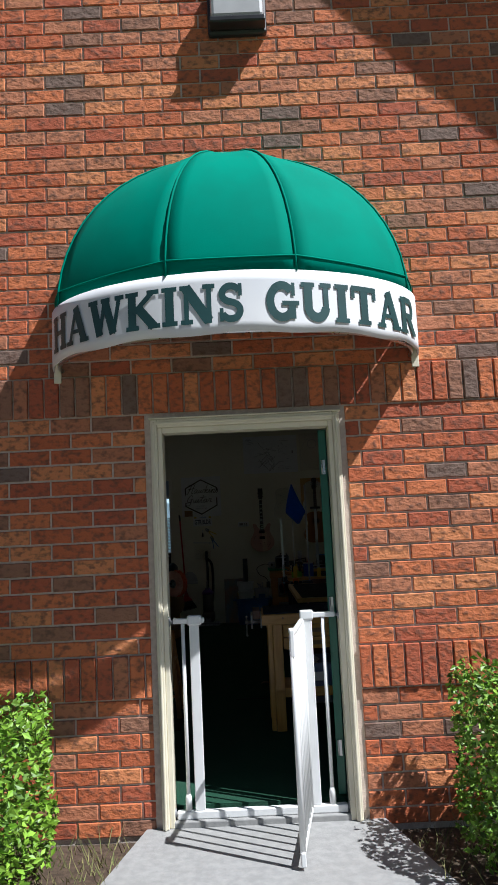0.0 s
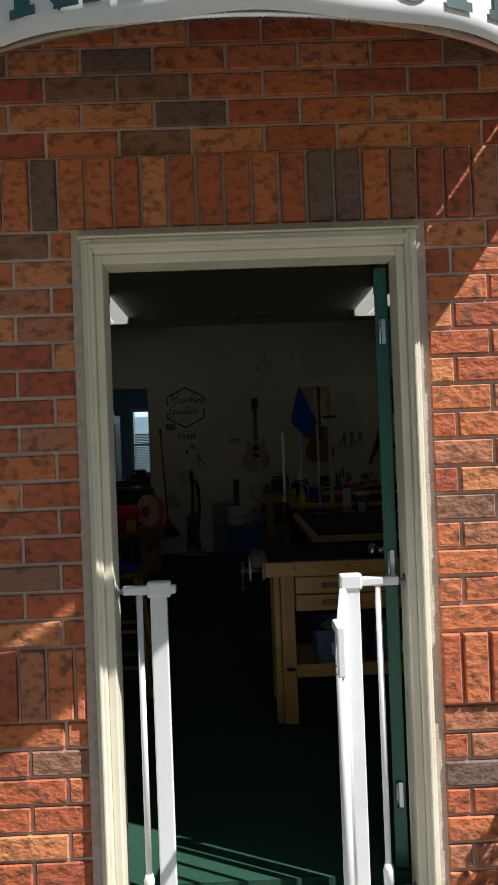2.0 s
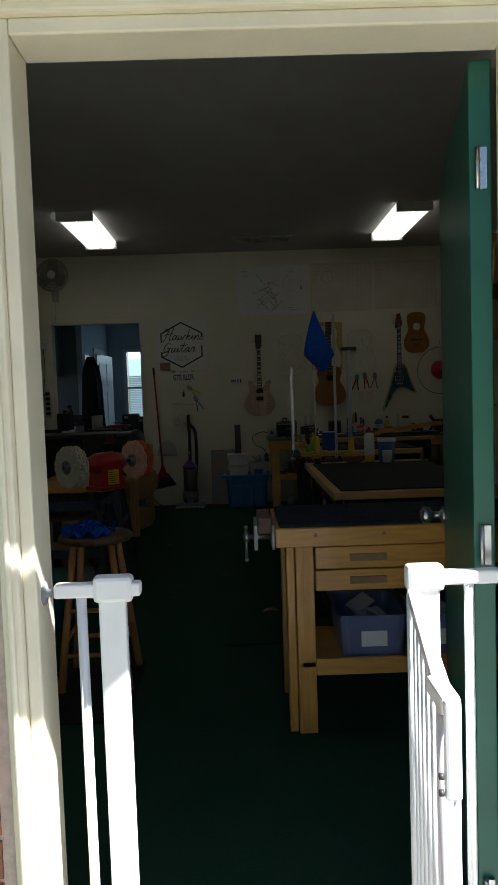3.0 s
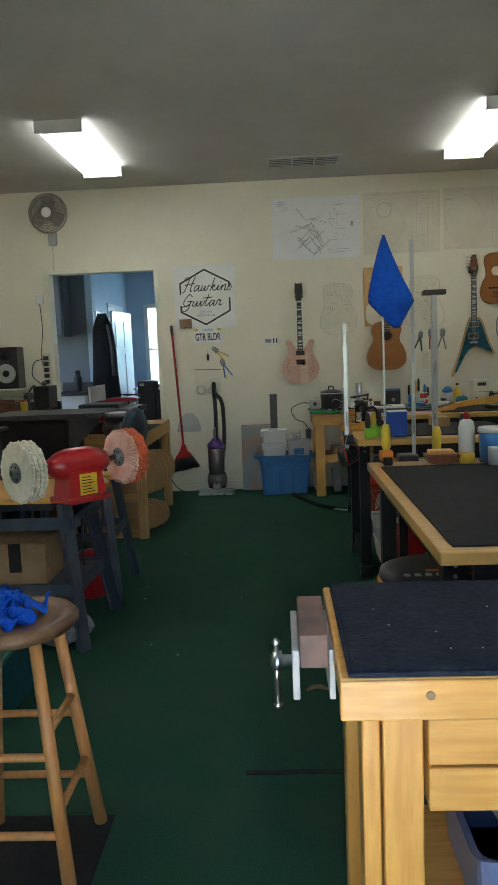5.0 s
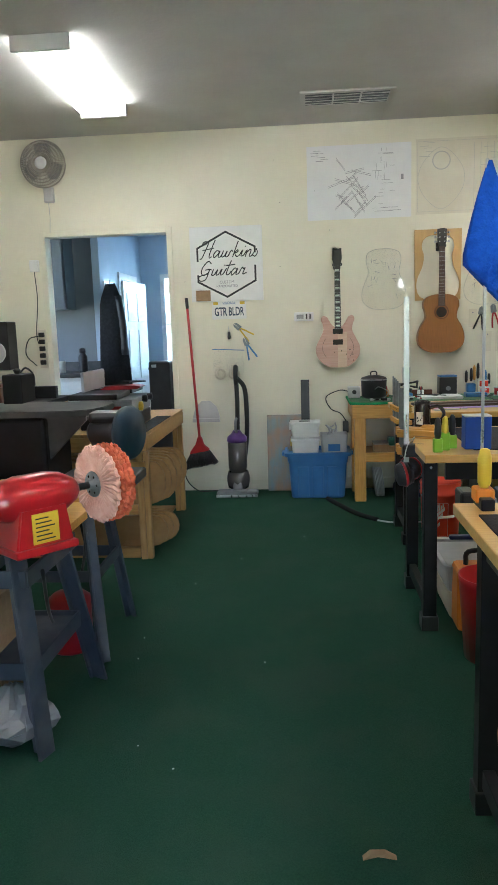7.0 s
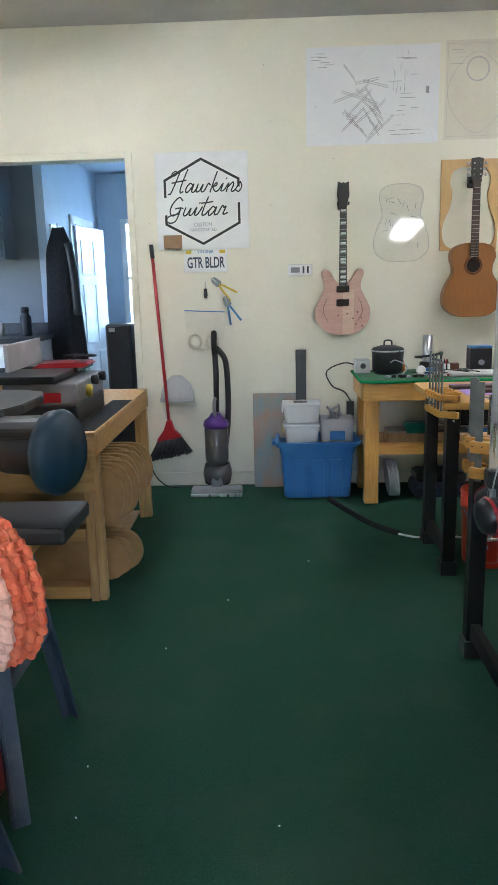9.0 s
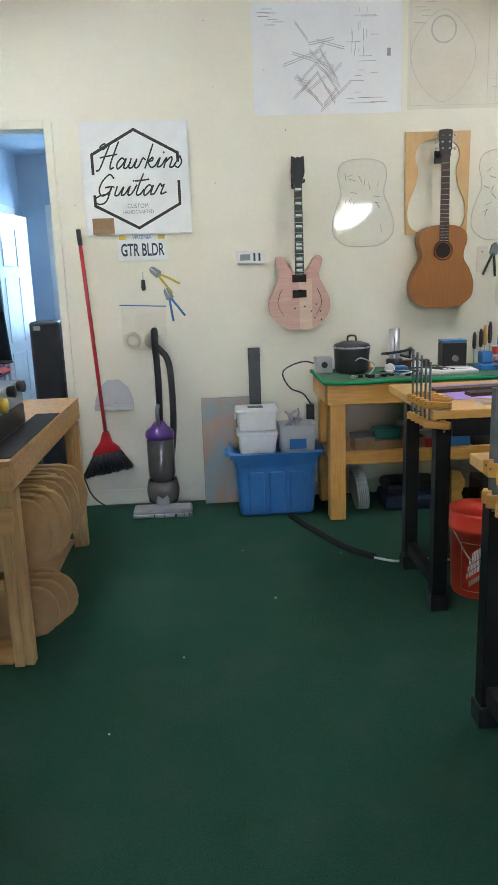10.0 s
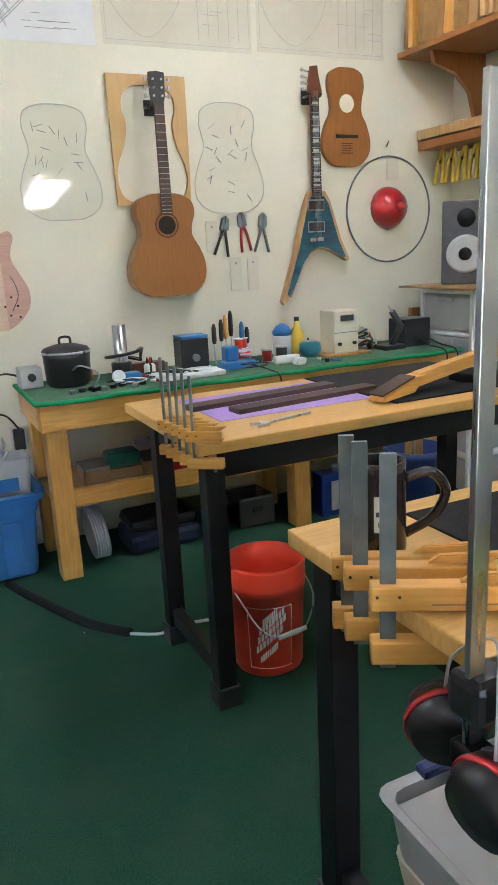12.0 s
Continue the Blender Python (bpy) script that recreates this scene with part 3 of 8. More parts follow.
def capital(bm, ch, x, w):
    """A bold slab-serif capital, one unit high, w wide, its lower left at x."""
    T, V = 0.12, 0.25
    def foot(c, z, half=0.2):
        fat(bm, [(x + c - half, z), (x + c + half, z)], T)
    lo, hi = T / 2, 1 - T / 2
    L, Rr, C = 0.2, w - 0.2, w / 2
    if ch in "HKR":
        fat(bm, [(x + L, 0), (x + L, 1)], V)
        foot(L, lo)
        foot(L, hi)
    if ch == "H":
        fat(bm, [(x + Rr, 0), (x + Rr, 1)], V)
        foot(Rr, lo)
        foot(Rr, hi)
        fat(bm, [(x + L, 0.5), (x + Rr, 0.5)], 0.13)
    elif ch == "K":
        fat(bm, [(x + L + 0.05, 0.45), (x + w - 0.18, 0.95)], 0.14)
        fat(bm, [(x + L + 0.18, 0.58), (x + w - 0.16, 0.05)], 0.25)
        foot(w - 0.16, lo, 0.18)
        foot(w - 0.18, hi, 0.18)
    elif ch == "R":
        fat(bm, [(x + L, hi)] + [(x + C, hi)] + arc_pts(C + 0.1 + x, 0.72, 0.16, 0.22, 90, -90) + [(x + L, 0.5)], 0.17)
        fat(bm, [(x + C, 0.48), (x + w - 0.14, 0.05)], 0.25)
        foot(w - 0.12, lo, 0.14)
    elif ch == "I":
        fat(bm, [(x + C, 0), (x + C, 1)], V)
        foot(C, lo, 0.22)
        foot(C, hi, 0.22)
    elif ch == "T":
        fat(bm, [(x + C, 0), (x + C, 1)], V)
        foot(C, lo, 0.22)
        fat(bm, [(x + 0.02, hi), (x + w - 0.02, hi)], 0.14)
        for c in (0.07, w - 0.07):
            fat(bm, [(x + c, 0.68), (x + c, 0.98)], 0.12)
    elif ch == "A":
        fat(bm, [(x + 0.16, 0.05), (x + C - 0.02, 0.98)], 0.13)
        fat(bm, [(x + C - 0.05, 1.0), (x + w - 0.18, 0.04)], 0.26)
        fat(bm, [(x + 0.28, 0.34), (x + w - 0.28, 0.34)], 0.11)
        foot(0.15, lo, 0.16)
        foot(w - 0.18, lo, 0.19)
    elif ch == "W":
        for a, b, t_ in ((0.16, 0.4, 0.25), (0.4, 0.6, 0.13), (0.6, 0.88, 0.25), (0.88, 1.1, 0.13)):
            fat(bm, [(x + a, 0.98 if t_ > 0.2 else 0.03), (x + b, 0.03 if t_ > 0.2 else 0.97)], t_)
        foot(0.16, hi, 0.18)
        foot(0.62, hi, 0.16)
        foot(1.1, hi, 0.15)
    elif ch == "N":
        fat(bm, [(x + 0.18, 0), (x + 0.18, 1)], 0.13)
        fat(bm, [(x + w - 0.17, 0), (x + w - 0.17, 1)], 0.13)
        fat(bm, [(x + 0.17, 0.95), (x + w - 0.18, 0.05)], 0.28)
        foot(0.18, lo, 0.17)
        foot(0.14, hi, 0.14)
        foot(w - 0.17, hi, 0.17)
    elif ch == "S":
        fat(bm, arc_pts(x + C, 0.72, 0.24, 0.2, 20, 250) + arc_pts(x + C, 0.29, 0.25, 0.21, 70, -160), 0.18)
        fat(bm, [(x + w - 0.12, 0.66), (x + w - 0.12, 0.98)], 0.1)
        fat(bm, [(x + 0.12, 0.02), (x + 0.12, 0.36)], 0.1)
    elif ch == "G":
        fat(bm, arc_pts(x + C, 0.5, 0.33, 0.41, 40, 320, 20), 0.22)
        fat(bm, [(x + w - 0.2, 0.05), (x + w - 0.2, 0.45)], 0.2)
        foot(w - 0.24, 0.45, 0.24)
        fat(bm, [(x + w - 0.16, 0.64), (x + w - 0.16, 0.98)], 0.1)
    elif ch == "U":
        fat(bm, [(x + 0.22, 0.98), (x + 0.22, 0.4)] + arc_pts(x + C, 0.36, C - 0.22, 0.26, 180, 360), 0.24)
        fat(bm, [(x + w - 0.2, 0.34), (x + w - 0.2, 0.98)], 0.15)
        foot(0.22, hi, 0.2)
        foot(w - 0.2, hi, 0.17)


WIDE = {"H": 0.98, "A": 1.0, "W": 1.26, "K": 1.02, "I": 0.5, "N": 0.98, "S": 0.76, "G": 0.96, "U": 0.95, "T": 0.9, "R": 0.98}
bm = B()
cursor = 0.0
for ch in "HAWKINS GUITAR":
    if ch == " ":
        cursor += 0.5
        continue
    capital(bm, ch, cursor, WIDE[ch])
    cursor += WIDE[ch] + 0.05
xs = [v.co.x for v in bm.verts]
x0, x1 = min(xs), max(xs)
for k, v in enumerate(bm.verts):
    s = 0.25 + (arc[-1] - 0.5) * (v.co.x - x0) / (x1 - x0)
    p = around(angle_at(s), 1.0108 + 0.00001 * (k % 97))
    p.z = AZ0 + 0.055 + v.co.y * 0.185
    v.co = p
part("lettering", bm, M_LETTER, val)
bm = B()
tube(bm, [around(180 * j / 40, 0.965) + Vector((0, 0, AZ0 + 0.02)) for j in range(41)], 0.011, 8)
tube(bm, [around(180 * j / 40, 0.96) + Vector((0, 0, AZ1)) for j in range(41)], 0.011, 8)
part("frame", bm, M_STEEL, e, "bent steel tube frame")
for x in (AX - AR + 0.01, AX + AR - 0.01):
    part("bracket", bx((x - 0.02, WY - 0.02, AZ0 - 0.05), (x + 0.02, WY, AZ0 + 0.08), 0.004), M_TRIM, e)

e = thing("wall_lamp", (0.06, WY, 4.33), "bronze outdoor wall pack lamp with prismatic glass", "wall lamp")
part("housing", bx((-0.17, -0.05, 0.0), (0.17, 0.0, 0.3), 0.015), M_BLACKP, e)
bm = B()
v = []
box(bm, (-0.15, -0.125, 0.05), (0.15, -0.05, 0.28), 0.02)
part("glass", bm, M_LGREY, e, "cloudy prismatic glass lens")
part("rim", bx((-0.16, -0.135, 0.015), (0.16, -0.05, 0.05), 0.008), M_BLACKP, e)

# roof edge over the gable
bm = B()
plate(bm, [(0.38, 7.22), (4.08, 3.52), (4.38, 3.77), (0.68, 7.47)], 0.52, pose(0, WY - 0.52, 0))
struct("roof", bm, M_TRIM, "cream painted overhanging roof edge", "roof")


def hedge(name, cx, cy, rx, ry, top, seed, label):
    e = thing(name, (cx, cy, -0.06), label, "hedge", "clipped hedges by the door")
    rnd = random.Random(seed)
    for i in range(5):
        bm = B()
        a = rnd.uniform(0, 6.28)
        tube(bm, smooth_path([(0, 0, 0), (0.05 * math.cos(a), 0.05 * math.sin(a), top * 0.4), (rx * 0.7 * math.cos(a), ry * 0.7 * math.sin(a), top * 0.85)], 4), 0.01, 6)
        part("stem", bm, M_STEM, e)
    bm = B()
    for i in range(8000):
        ux, uy, uz = rnd.uniform(-1, 1), rnd.uniform(-1, 1), rnd.uniform(0.0, 1)
        lump = 0.93 + 0.13 * noise.noise(Vector((ux * 2.2 + seed, uy * 2.2, uz * 3)))
        rr = (abs(ux) ** 4 + abs(uy) ** 4 + (abs(uz - 0.45) / 0.55) ** 4) ** 0.25
        if rr < 0.5 and rnd.random() < 0.8:
            continue
        k = lump * (1.0 if rr < 1 else 1.0 / rr)
        p = Vector((ux * rx * k, uy * ry * k, 0.06 + uz * top * min(1.03, lump)))
        s = rnd.uniform(0.014, 0.026)
        q = Euler((rnd.uniform(-1.2, 1.2), rnd.uniform(-1.2, 1.2), rnd.uniform(0, 6.28))).to_matrix()
        vs = [bm.verts.new(p + q @ Vector(c)) for c in ((0, -s, 0), (s * 0.55, 0, s * 0.15), (0, s, 0), (-s * 0.55, 0, s * 0.15))]
        bm.faces.new((vs[0], vs[1], vs[2]))
        bm.faces.new((vs[0], vs[2], vs[3]))
    ob = part("crown", bm, M_LEAF, e)
    ob["kind"] = "stuff"


M_LEAF = mat("hedge_leaf", (0.09, 0.20, 0.012), (0.20, 0.34, 0.03), 9, 0.45, island=0.55)
M_STEM = mat("hedge_stem", (0.13, 0.1, 0.06), (0.09, 0.07, 0.045), 30, 0.9)
hedge("hedge", -1.36, 3.36, 0.42, 0.42, 0.80, 3, "clipped green hedge by the doorway, sunlit top")
hedge("hedge", 1.33, 3.4, 0.46, 0.4, 0.86, 8, "taller clipped hedge shading the brick beside the ramp")
e = tagged(new("dry_grass"), "tufts of dry grass and weeds on the mulch", "grass", kind="stuff")
rnd = random.Random(5)
bm = B()
for i in range(420):
    sx = -1 if rnd.random() < 0.6 else 1
    x, y = sx * rnd.uniform(0.66, 1.3), rnd.uniform(3.2, 3.86)
    h, a = rnd.uniform(0.03, 0.16) * (1 if rnd.random() < 0.3 else 0.4), rnd.uniform(0, 6.28)
    dx, dy = math.cos(a) * h * 0.6, math.sin(a) * h * 0.6
    v = [bm.verts.new(c) for c in ((x, y, -0.06), (x + 0.006, y, -0.06), (x + dx, y + dy, -0.06 + h))]
    bm.faces.new(v)
part("blade", bm, mat("dry_grass", (0.25, 0.22, 0.09), (0.16, 0.2, 0.06), 9, 0.8, island=0.4), e)

# ---- back wall: signs, papers, guitars ----
Y = BY - 0.002


def panel(name, x0, z0, x1, z1, material, label, category, depth=0.004):
    e = thing(name, ((x0 + x1) / 2, BY - 0.003, (z0 + z1) / 2), label, category)
    w, h = (x1 - x0) / 2, (z1 - z0) / 2
    part("sheet", bx((-w, -depth, -h), (w, 0, h), min(0.002, depth / 3)), material, e)
    return e


def stroke(bm, pts, w, y):
    """A flat drawn line through points in x and z, on the plane y."""
    for (xa, za), (xb, zb) in zip(pts, pts[1:]):
        d = Vector((xb - xa, zb - za))
        if d.length < 1e-6:
            continue
        n = Vector((-d.y, d.x)).normalized() * w / 2
        ex = d.normalized() * w * 0.3
        vs = [bm.verts.new((x, y, z)) for x, z in ((xa - ex.x + n.x, za - ex.y + n.y), (xb + ex.x + n.x, zb + ex.y + n.y), (xb + ex.x - n.x, zb + ex.y - n.y), (xa - ex.x - n.x, za - ex.y - n.y))]
        f = bm.faces.new(vs)
        r = bmesh.ops.extrude_face_region(bm, geom=[f])
        bmesh.ops.translate(bm, verts=[v for v in r["geom"] if isinstance(v, bmesh.types.BMVert)], vec=(0, -0.0008, 0))


e = panel("sign_board", -1.063, 1.725, -0.447, 2.346, M_WHITE, "white square sign board with black hexagon and script lettering", "sign", 0.018)
hexp = [(0.0, 0.265), (0.245, 0.135), (0.245, 0.06)]
bm = B()
stroke(bm, [(-0.245, 0.03), (-0.245, 0.135), (0, 0.265), (0.245, 0.135), (0.245, 0.09)], 0.016, -0.0185)
part("hexagon_line", bm, M_SIGNINK, e)
bm = B()
stroke(bm, [(-0.245, -0.09), (-0.245, -0.145), (0, -0.275), (0.245, -0.145), (0.245, -0.02)], 0.016, -0.0185)
part("hexagon_line", bm, M_SIGNINK, e)


def script(e, strokes, x, z, k, w):
    """Brush-script letters: round strokes in letter units, slanted, on the board's face."""
    for pts in strokes:
        q = [(x + k * (p.x + 0.28 * p.z), z + k * p.z) for p in smooth_path([(a, 0, b) for a, b in pts], 5)]
        bm = B()
        stroke(bm, q, w, -0.0185)
        part("letter", bm, M_SIGNINK, e)


script(e, [[(0.25, 1.5), (0.1, 1.65), (-0.15, 1.45), (0.1, 1.3), (0.45, 1.6), (0.3, 0.8), (0.1, 0.0), (-0.1, -0.1)], [(1.05, 1.75), (0.95, 1.3), (0.8, 0.4), (0.85, 0.0), (1.05, 0.1)],
           [(0.0, 0.75), (0.5, 0.85), (1.1, 0.95)], [(1.75, 0.55), (1.5, 0.7), (1.25, 0.35), (1.35, 0.0), (1.65, 0.3), (1.8, 0.65), (1.75, 0.1), (1.95, 0.05), (2.15, 0.4)],
           [(2.15, 0.65), (2.1, 0.1), (2.35, 0.1), (2.55, 0.6), (2.5, 0.1), (2.75, 0.1), (2.95, 0.65), (3.15, 0.55)], [(3.45, 1.55), (3.35, 0.8), (3.25, 0.0)],
           [(3.3, 0.35), (3.6, 0.7), (3.65, 0.5), (3.4, 0.38), (3.65, 0.05), (3.9, 0.15), (4.1, 0.6)], [(4.15, 0.65), (4.1, 0.1), (4.35, 0.15), (4.55, 0.6)], [(4.3, 0.98), (4.34, 1.02)],
           [(4.6, 0.65), (4.55, 0.0)], [(4.58, 0.35), (4.9, 0.7), (5.0, 0.5), (4.95, 0.05), (5.2, 0.1), (5.5, 0.75)], [(5.5, 0.75), (5.7, 0.35), (5.55, 0.0), (5.3, 0.1)]],
       -0.215, 0.055, 0.083, 0.0085)
script(e, [[(0.95, 1.2), (0.6, 1.45), (0.2, 1.0), (0.1, 0.4), (0.4, 0.05), (0.85, 0.35), (0.9, 0.65)], [(0.5, 0.6), (0.9, 0.66), (1.1, 0.6)], [(0.9, 0.6), (0.75, -0.3), (0.3, -0.5), (-0.1, -0.25), (0.2, 0.05), (0.9, 0.2)],
           [(1.3, 0.65), (1.25, 0.1), (1.5, 0.1), (1.75, 0.6), (1.7, 0.1), (1.95, 0.15), (2.15, 0.6)], [(2.2, 0.65), (2.15, 0.1), (2.4, 0.15), (2.65, 0.7)], [(2.35, 0.98), (2.39, 1.02)],
           [(2.95, 1.45), (2.8, 0.7), (2.75, 0.1), (3.0, 0.1), (3.2, 0.4)], [(2.5, 0.98), (3.0, 1.02), (3.4, 1.08)],
           [(3.75, 0.55), (3.5, 0.7), (3.25, 0.35), (3.35, 0.0), (3.65, 0.3), (3.8, 0.65), (3.75, 0.1), (4.0, 0.1)], [(4.0, 0.1), (4.25, 0.75), (4.4, 0.6), (4.55, 0.68), (4.45, 0.1), (4.8, 0.2)]],
       -0.235, -0.095, 0.083, 0.0085)
wall_text("lettering", "CUSTOM", 0.036, (0.0, -0.019, -0.152), M_INK, e, 0.12)
wall_text("lettering", "HANDCRAFTED", 0.03, (0.0, -0.019, -0.185), M_INK, e, 0.18)
part("corner_patch", bx((-0.27, -0.0195, -0.305), (-0.145, -0.018, -0.215)), M_CARD, e, "brown scrap covering the corner")
e = panel("licence_plate", -0.895, 1.573, -0.598, 1.73, M_WHITE, "white licence plate lettered in dark blue", "licence plate", 0.006)
M_PLATEINK = mat("plate_ink", (0.02, 0.04, 0.09), (0.03, 0.05, 0.1), 9, 0.5)
wall_text("lettering", "GTR BLDR", 0.1, (0.0, -0.0065, -0.018), M_PLATEINK, e, 0.255, offset=0.002)
wall_text("lettering", "VIRGINIA", 0.032, (0.0, -0.0065, 0.056), M_BLUE, e, 0.11)
for x in (-0.115, 0.115):
    part("sticker", bx((x - 0.02, -0.0068, 0.045), (x + 0.02, -0.006, 0.068)), M_YELLOW, e, "small yellow sticker")

rp = random.Random(11)


def plan(name, x0, z0, x1, z1, material, ink, style, label):
    e = panel(name, x0, z0, x1, z1, material, label, "drawing", 0.0016)
    w, h = (x1 - x0) / 2, (z1 - z0) / 2
    y = -0.0018
    bm = B()
    if style == "brace":
        for i in range(22):
            a = rp.choice((0.75, -0.75, 0.3, -0.35, 2.2)) + rp.uniform(-0.12, 0.12)
            cx, cz, l = rp.uniform(-0.2, 0.06) * w * 2, rp.uniform(-0.34, 0.25) * h * 2, rp.uniform(0.04, 0.13)
            for o in (-0.006, 0.006):
                stroke(bm, [(cx - l * math.cos(a), cz - l * math.sin(a) + o), (cx + l * math.cos(a), cz + l * math.sin(a) + o)], 0.0028, y)
        for k in range(16):
            lx, lz, ll = rp.uniform(0.3, 0.55) * w, rp.uniform(0.1, 0.9) * h, rp.uniform(0.02, 0.06)
            stroke(bm, [(lx, lz), (lx, lz - ll)], 0.002, y)
        for k in range(16):
            lx, lz, ll = rp.uniform(0.25, 0.6) * w, rp.uniform(-0.85, 0.85) * h, rp.uniform(0.03, 0.16)
            stroke(bm, [(lx, lz), (lx + ll, lz)], 0.0025, y)
        box(bm, (w * 0.8, y - 0.001, h * 0.02), (w * 0.85, y, h * 0.16))
    else:
        pts = [(w * (-0.45 + 0.42 * math.cos(t * 0.2) * (1 + 0.2 * math.cos(2 * t * 0.2))), h * (-0.05 + 0.82 * math.sin(t * 0.2))) for t in range(33)]
        stroke(bm, pts, 0.003, y)
        if style == "hole":
            stroke(bm, [(w * -0.45 + 0.07 * math.cos(t * 0.3), h * 0.42 + 0.07 * math.sin(t * 0.3)) for t in range(22)], 0.009, y)
        for k in range(5):
            lx = w * (0.25 + 0.14 * k)
            stroke(bm, [(lx, -h * 0.85), (lx, h * 0.85)], 0.0025, y)
        for k in range(12):
            lx, lz, ll = rp.uniform(0.2, 0.75) * w, rp.uniform(-0.85, 0.85) * h, rp.uniform(0.02, 0.09)
            stroke(bm, [(lx, lz), (lx + ll, lz)], 0.003, y)
        stroke(bm, [(-w * 0.96, -h * 0.93), (w * 0.96, -h * 0.93), (w * 0.96, h * 0.93), (-w * 0.96, h * 0.93), (-w * 0.96, -h * 0.93)], 0.002, y)
    for k in range(7):
        lx, lz = rp.uniform(-0.95, -0.7) * w, rp.uniform(0.5, 0.9) * h
        stroke(bm, [(lx, lz), (lx + 0.06, lz)], 0.003, y)
    part("drawn_line", bm, ink, e)


plan("plan_sheet", -0.06, 2.36, 0.795, 2.95, M_PAPER, M_INK, "brace", "white paper plan of guitar bracing, drawn in thin lines")
plan("plan_sheet", 0.83, 2.372, 1.58, 2.965, M_TAN, M_FINEINK, "hole", "aged paper plan of a guitar with a ringed soundhole")
plan("plan_sheet", 1.61, 2.385, 2.37, 2.97, M_TAN, M_FINEINK, "plain", "aged paper plan of a guitar body with notes")


def body_outline(pts, k=5):
    """A closed symmetrical outline from its right half, top to bottom."""
    half = [(p.x, p.z) for p in smooth_path([(x, 0, z) for x, z in pts], k)]
    return half + [(-x, z) for x, z in half[::-1] if x > 1e-4]


def strings(e, x, z0, z1, y, n=6, w=0.045):
    for i in range(n):
        bm = B()
        xx = x + w * (i / (n - 1) - 0.5)
        rod(bm, (xx * 0.8, y, z0), (xx * 0.6, y, z1), 0.0007, 4)
        part("string", bm, M_STEEL, e)


M_MAPLE = mat("flamed_pale_wood", (0.56, 0.33, 0.26), (0.62, 0.40, 0.32), 6, 0.5, stretch=(1, 1, 14), bump=0.05, c3=(0.5, 0.28, 0.22), amt3=0.3)
M_MAPLE2 = mat("flamed_pale_strip", (0.62, 0.44, 0.32), (0.70, 0.52, 0.40), 7, 0.5, stretch=(1, 1, 14))
M_CEDAR = mat("cedar_top", (0.35, 0.145, 0.034), (0.29, 0.115, 0.025), 8, 0.38, stretch=(30, 1, 1), bump=0.04, c3=(0.24, 0.09, 0.03), amt3=0.3)
M_MAHOG = mat("mahogany", (0.16, 0.055, 0.025), (0.12, 0.04, 0.018), 9, 0.4, stretch=(1, 1, 0.2))
M_EBONY = mat("ebony", (0.016, 0.013, 0.012), (0.03, 0.024, 0.02), 20, 0.45, stretch=(1, 1, 0.2))
M_ROSEW = mat("rosewood_board", (0.05, 0.028, 0.02), (0.075, 0.04, 0.028), 12, 0.55, stretch=(0.2, 1, 1))
M_PEARL = mat("pearl_inlay", (0.5, 0.6, 0.52), (0.65, 0.68, 0.62), 50, 0.25)
M_BURST = mat("blue_burst_top", (0.0, 0.055, 0.10), (0.01, 0.12, 0.17), 9, 0.2, stretch=(1, 1, 3), coat=0.6, c3=(0.005, 0.02, 0.03), amt3=0.7, scale3=5)
M_CREAM = mat("wood_binding", (0.55, 0.36, 0.17), (0.48, 0.3, 0.13), 12, 0.4)
M_TEMPL = mat("plywood_template", (0.62, 0.40, 0.16), (0.56, 0.35, 0.13), 5, 0.5, stretch=(5, 5, 1))
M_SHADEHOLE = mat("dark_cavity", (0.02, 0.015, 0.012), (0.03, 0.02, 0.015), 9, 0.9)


def neck(e, x, z0, z1, w0, w1, y, board, frets, inlay):
    part("neck", bx((-w1 / 2, y, z0), (w1 / 2, y + 0.018, z1), 0.004), M_MAHOG, e)
    bm = B()
    plate(bm, [(-w0 / 2, z0 - 0.02), (w0 / 2, z0 - 0.02), (w1 / 2, z1), (-w1 / 2, z1)], 0.006, pose(0, y - 0.006, 0))
    fb = part("fingerboard", bm, board, e)
    for i in range(frets):
        z = z1 - (z1 - z0 + 0.015) * (1 - 0.944 ** (i + 1)) / (1 - 0.944 ** (frets + 0.4))
        part("fret", bx((-w0 / 2 * 0.9, y - 0.0072, z - 0.0011), (w0 / 2 * 0.9, y - 0.006, z + 0.0011)), M_STEEL, fb)
        if inlay and i in (0, 2, 4, 6, 8, 10, 11, 14, 16, 18):
            part("inlay", bx((-w0 * 0.32, y - 0.0068, z + 0.004), (w0 * 0.32, y - 0.006, z + 0.016)), M_PEARL, fb)


def hanger(e, z, y=-0.0, w=0.07):
    bm = B()
    box(bm, (-0.03, -0.012 + y, z - 0.04), (0.03, y, z + 0.03), 0.004)
    for s in (-1, 1):
        tube(bm, [(0.0, -0.01, z), (s * 0.03, -0.03, z - 0.01), (s * 0.035, -0.09, z - 0.012), (s * 0.035, -0.1, z + 0.0)], 0.006, 6)
    part("hanger", bm, M_BLACKP, e, "black padded wall hanger")


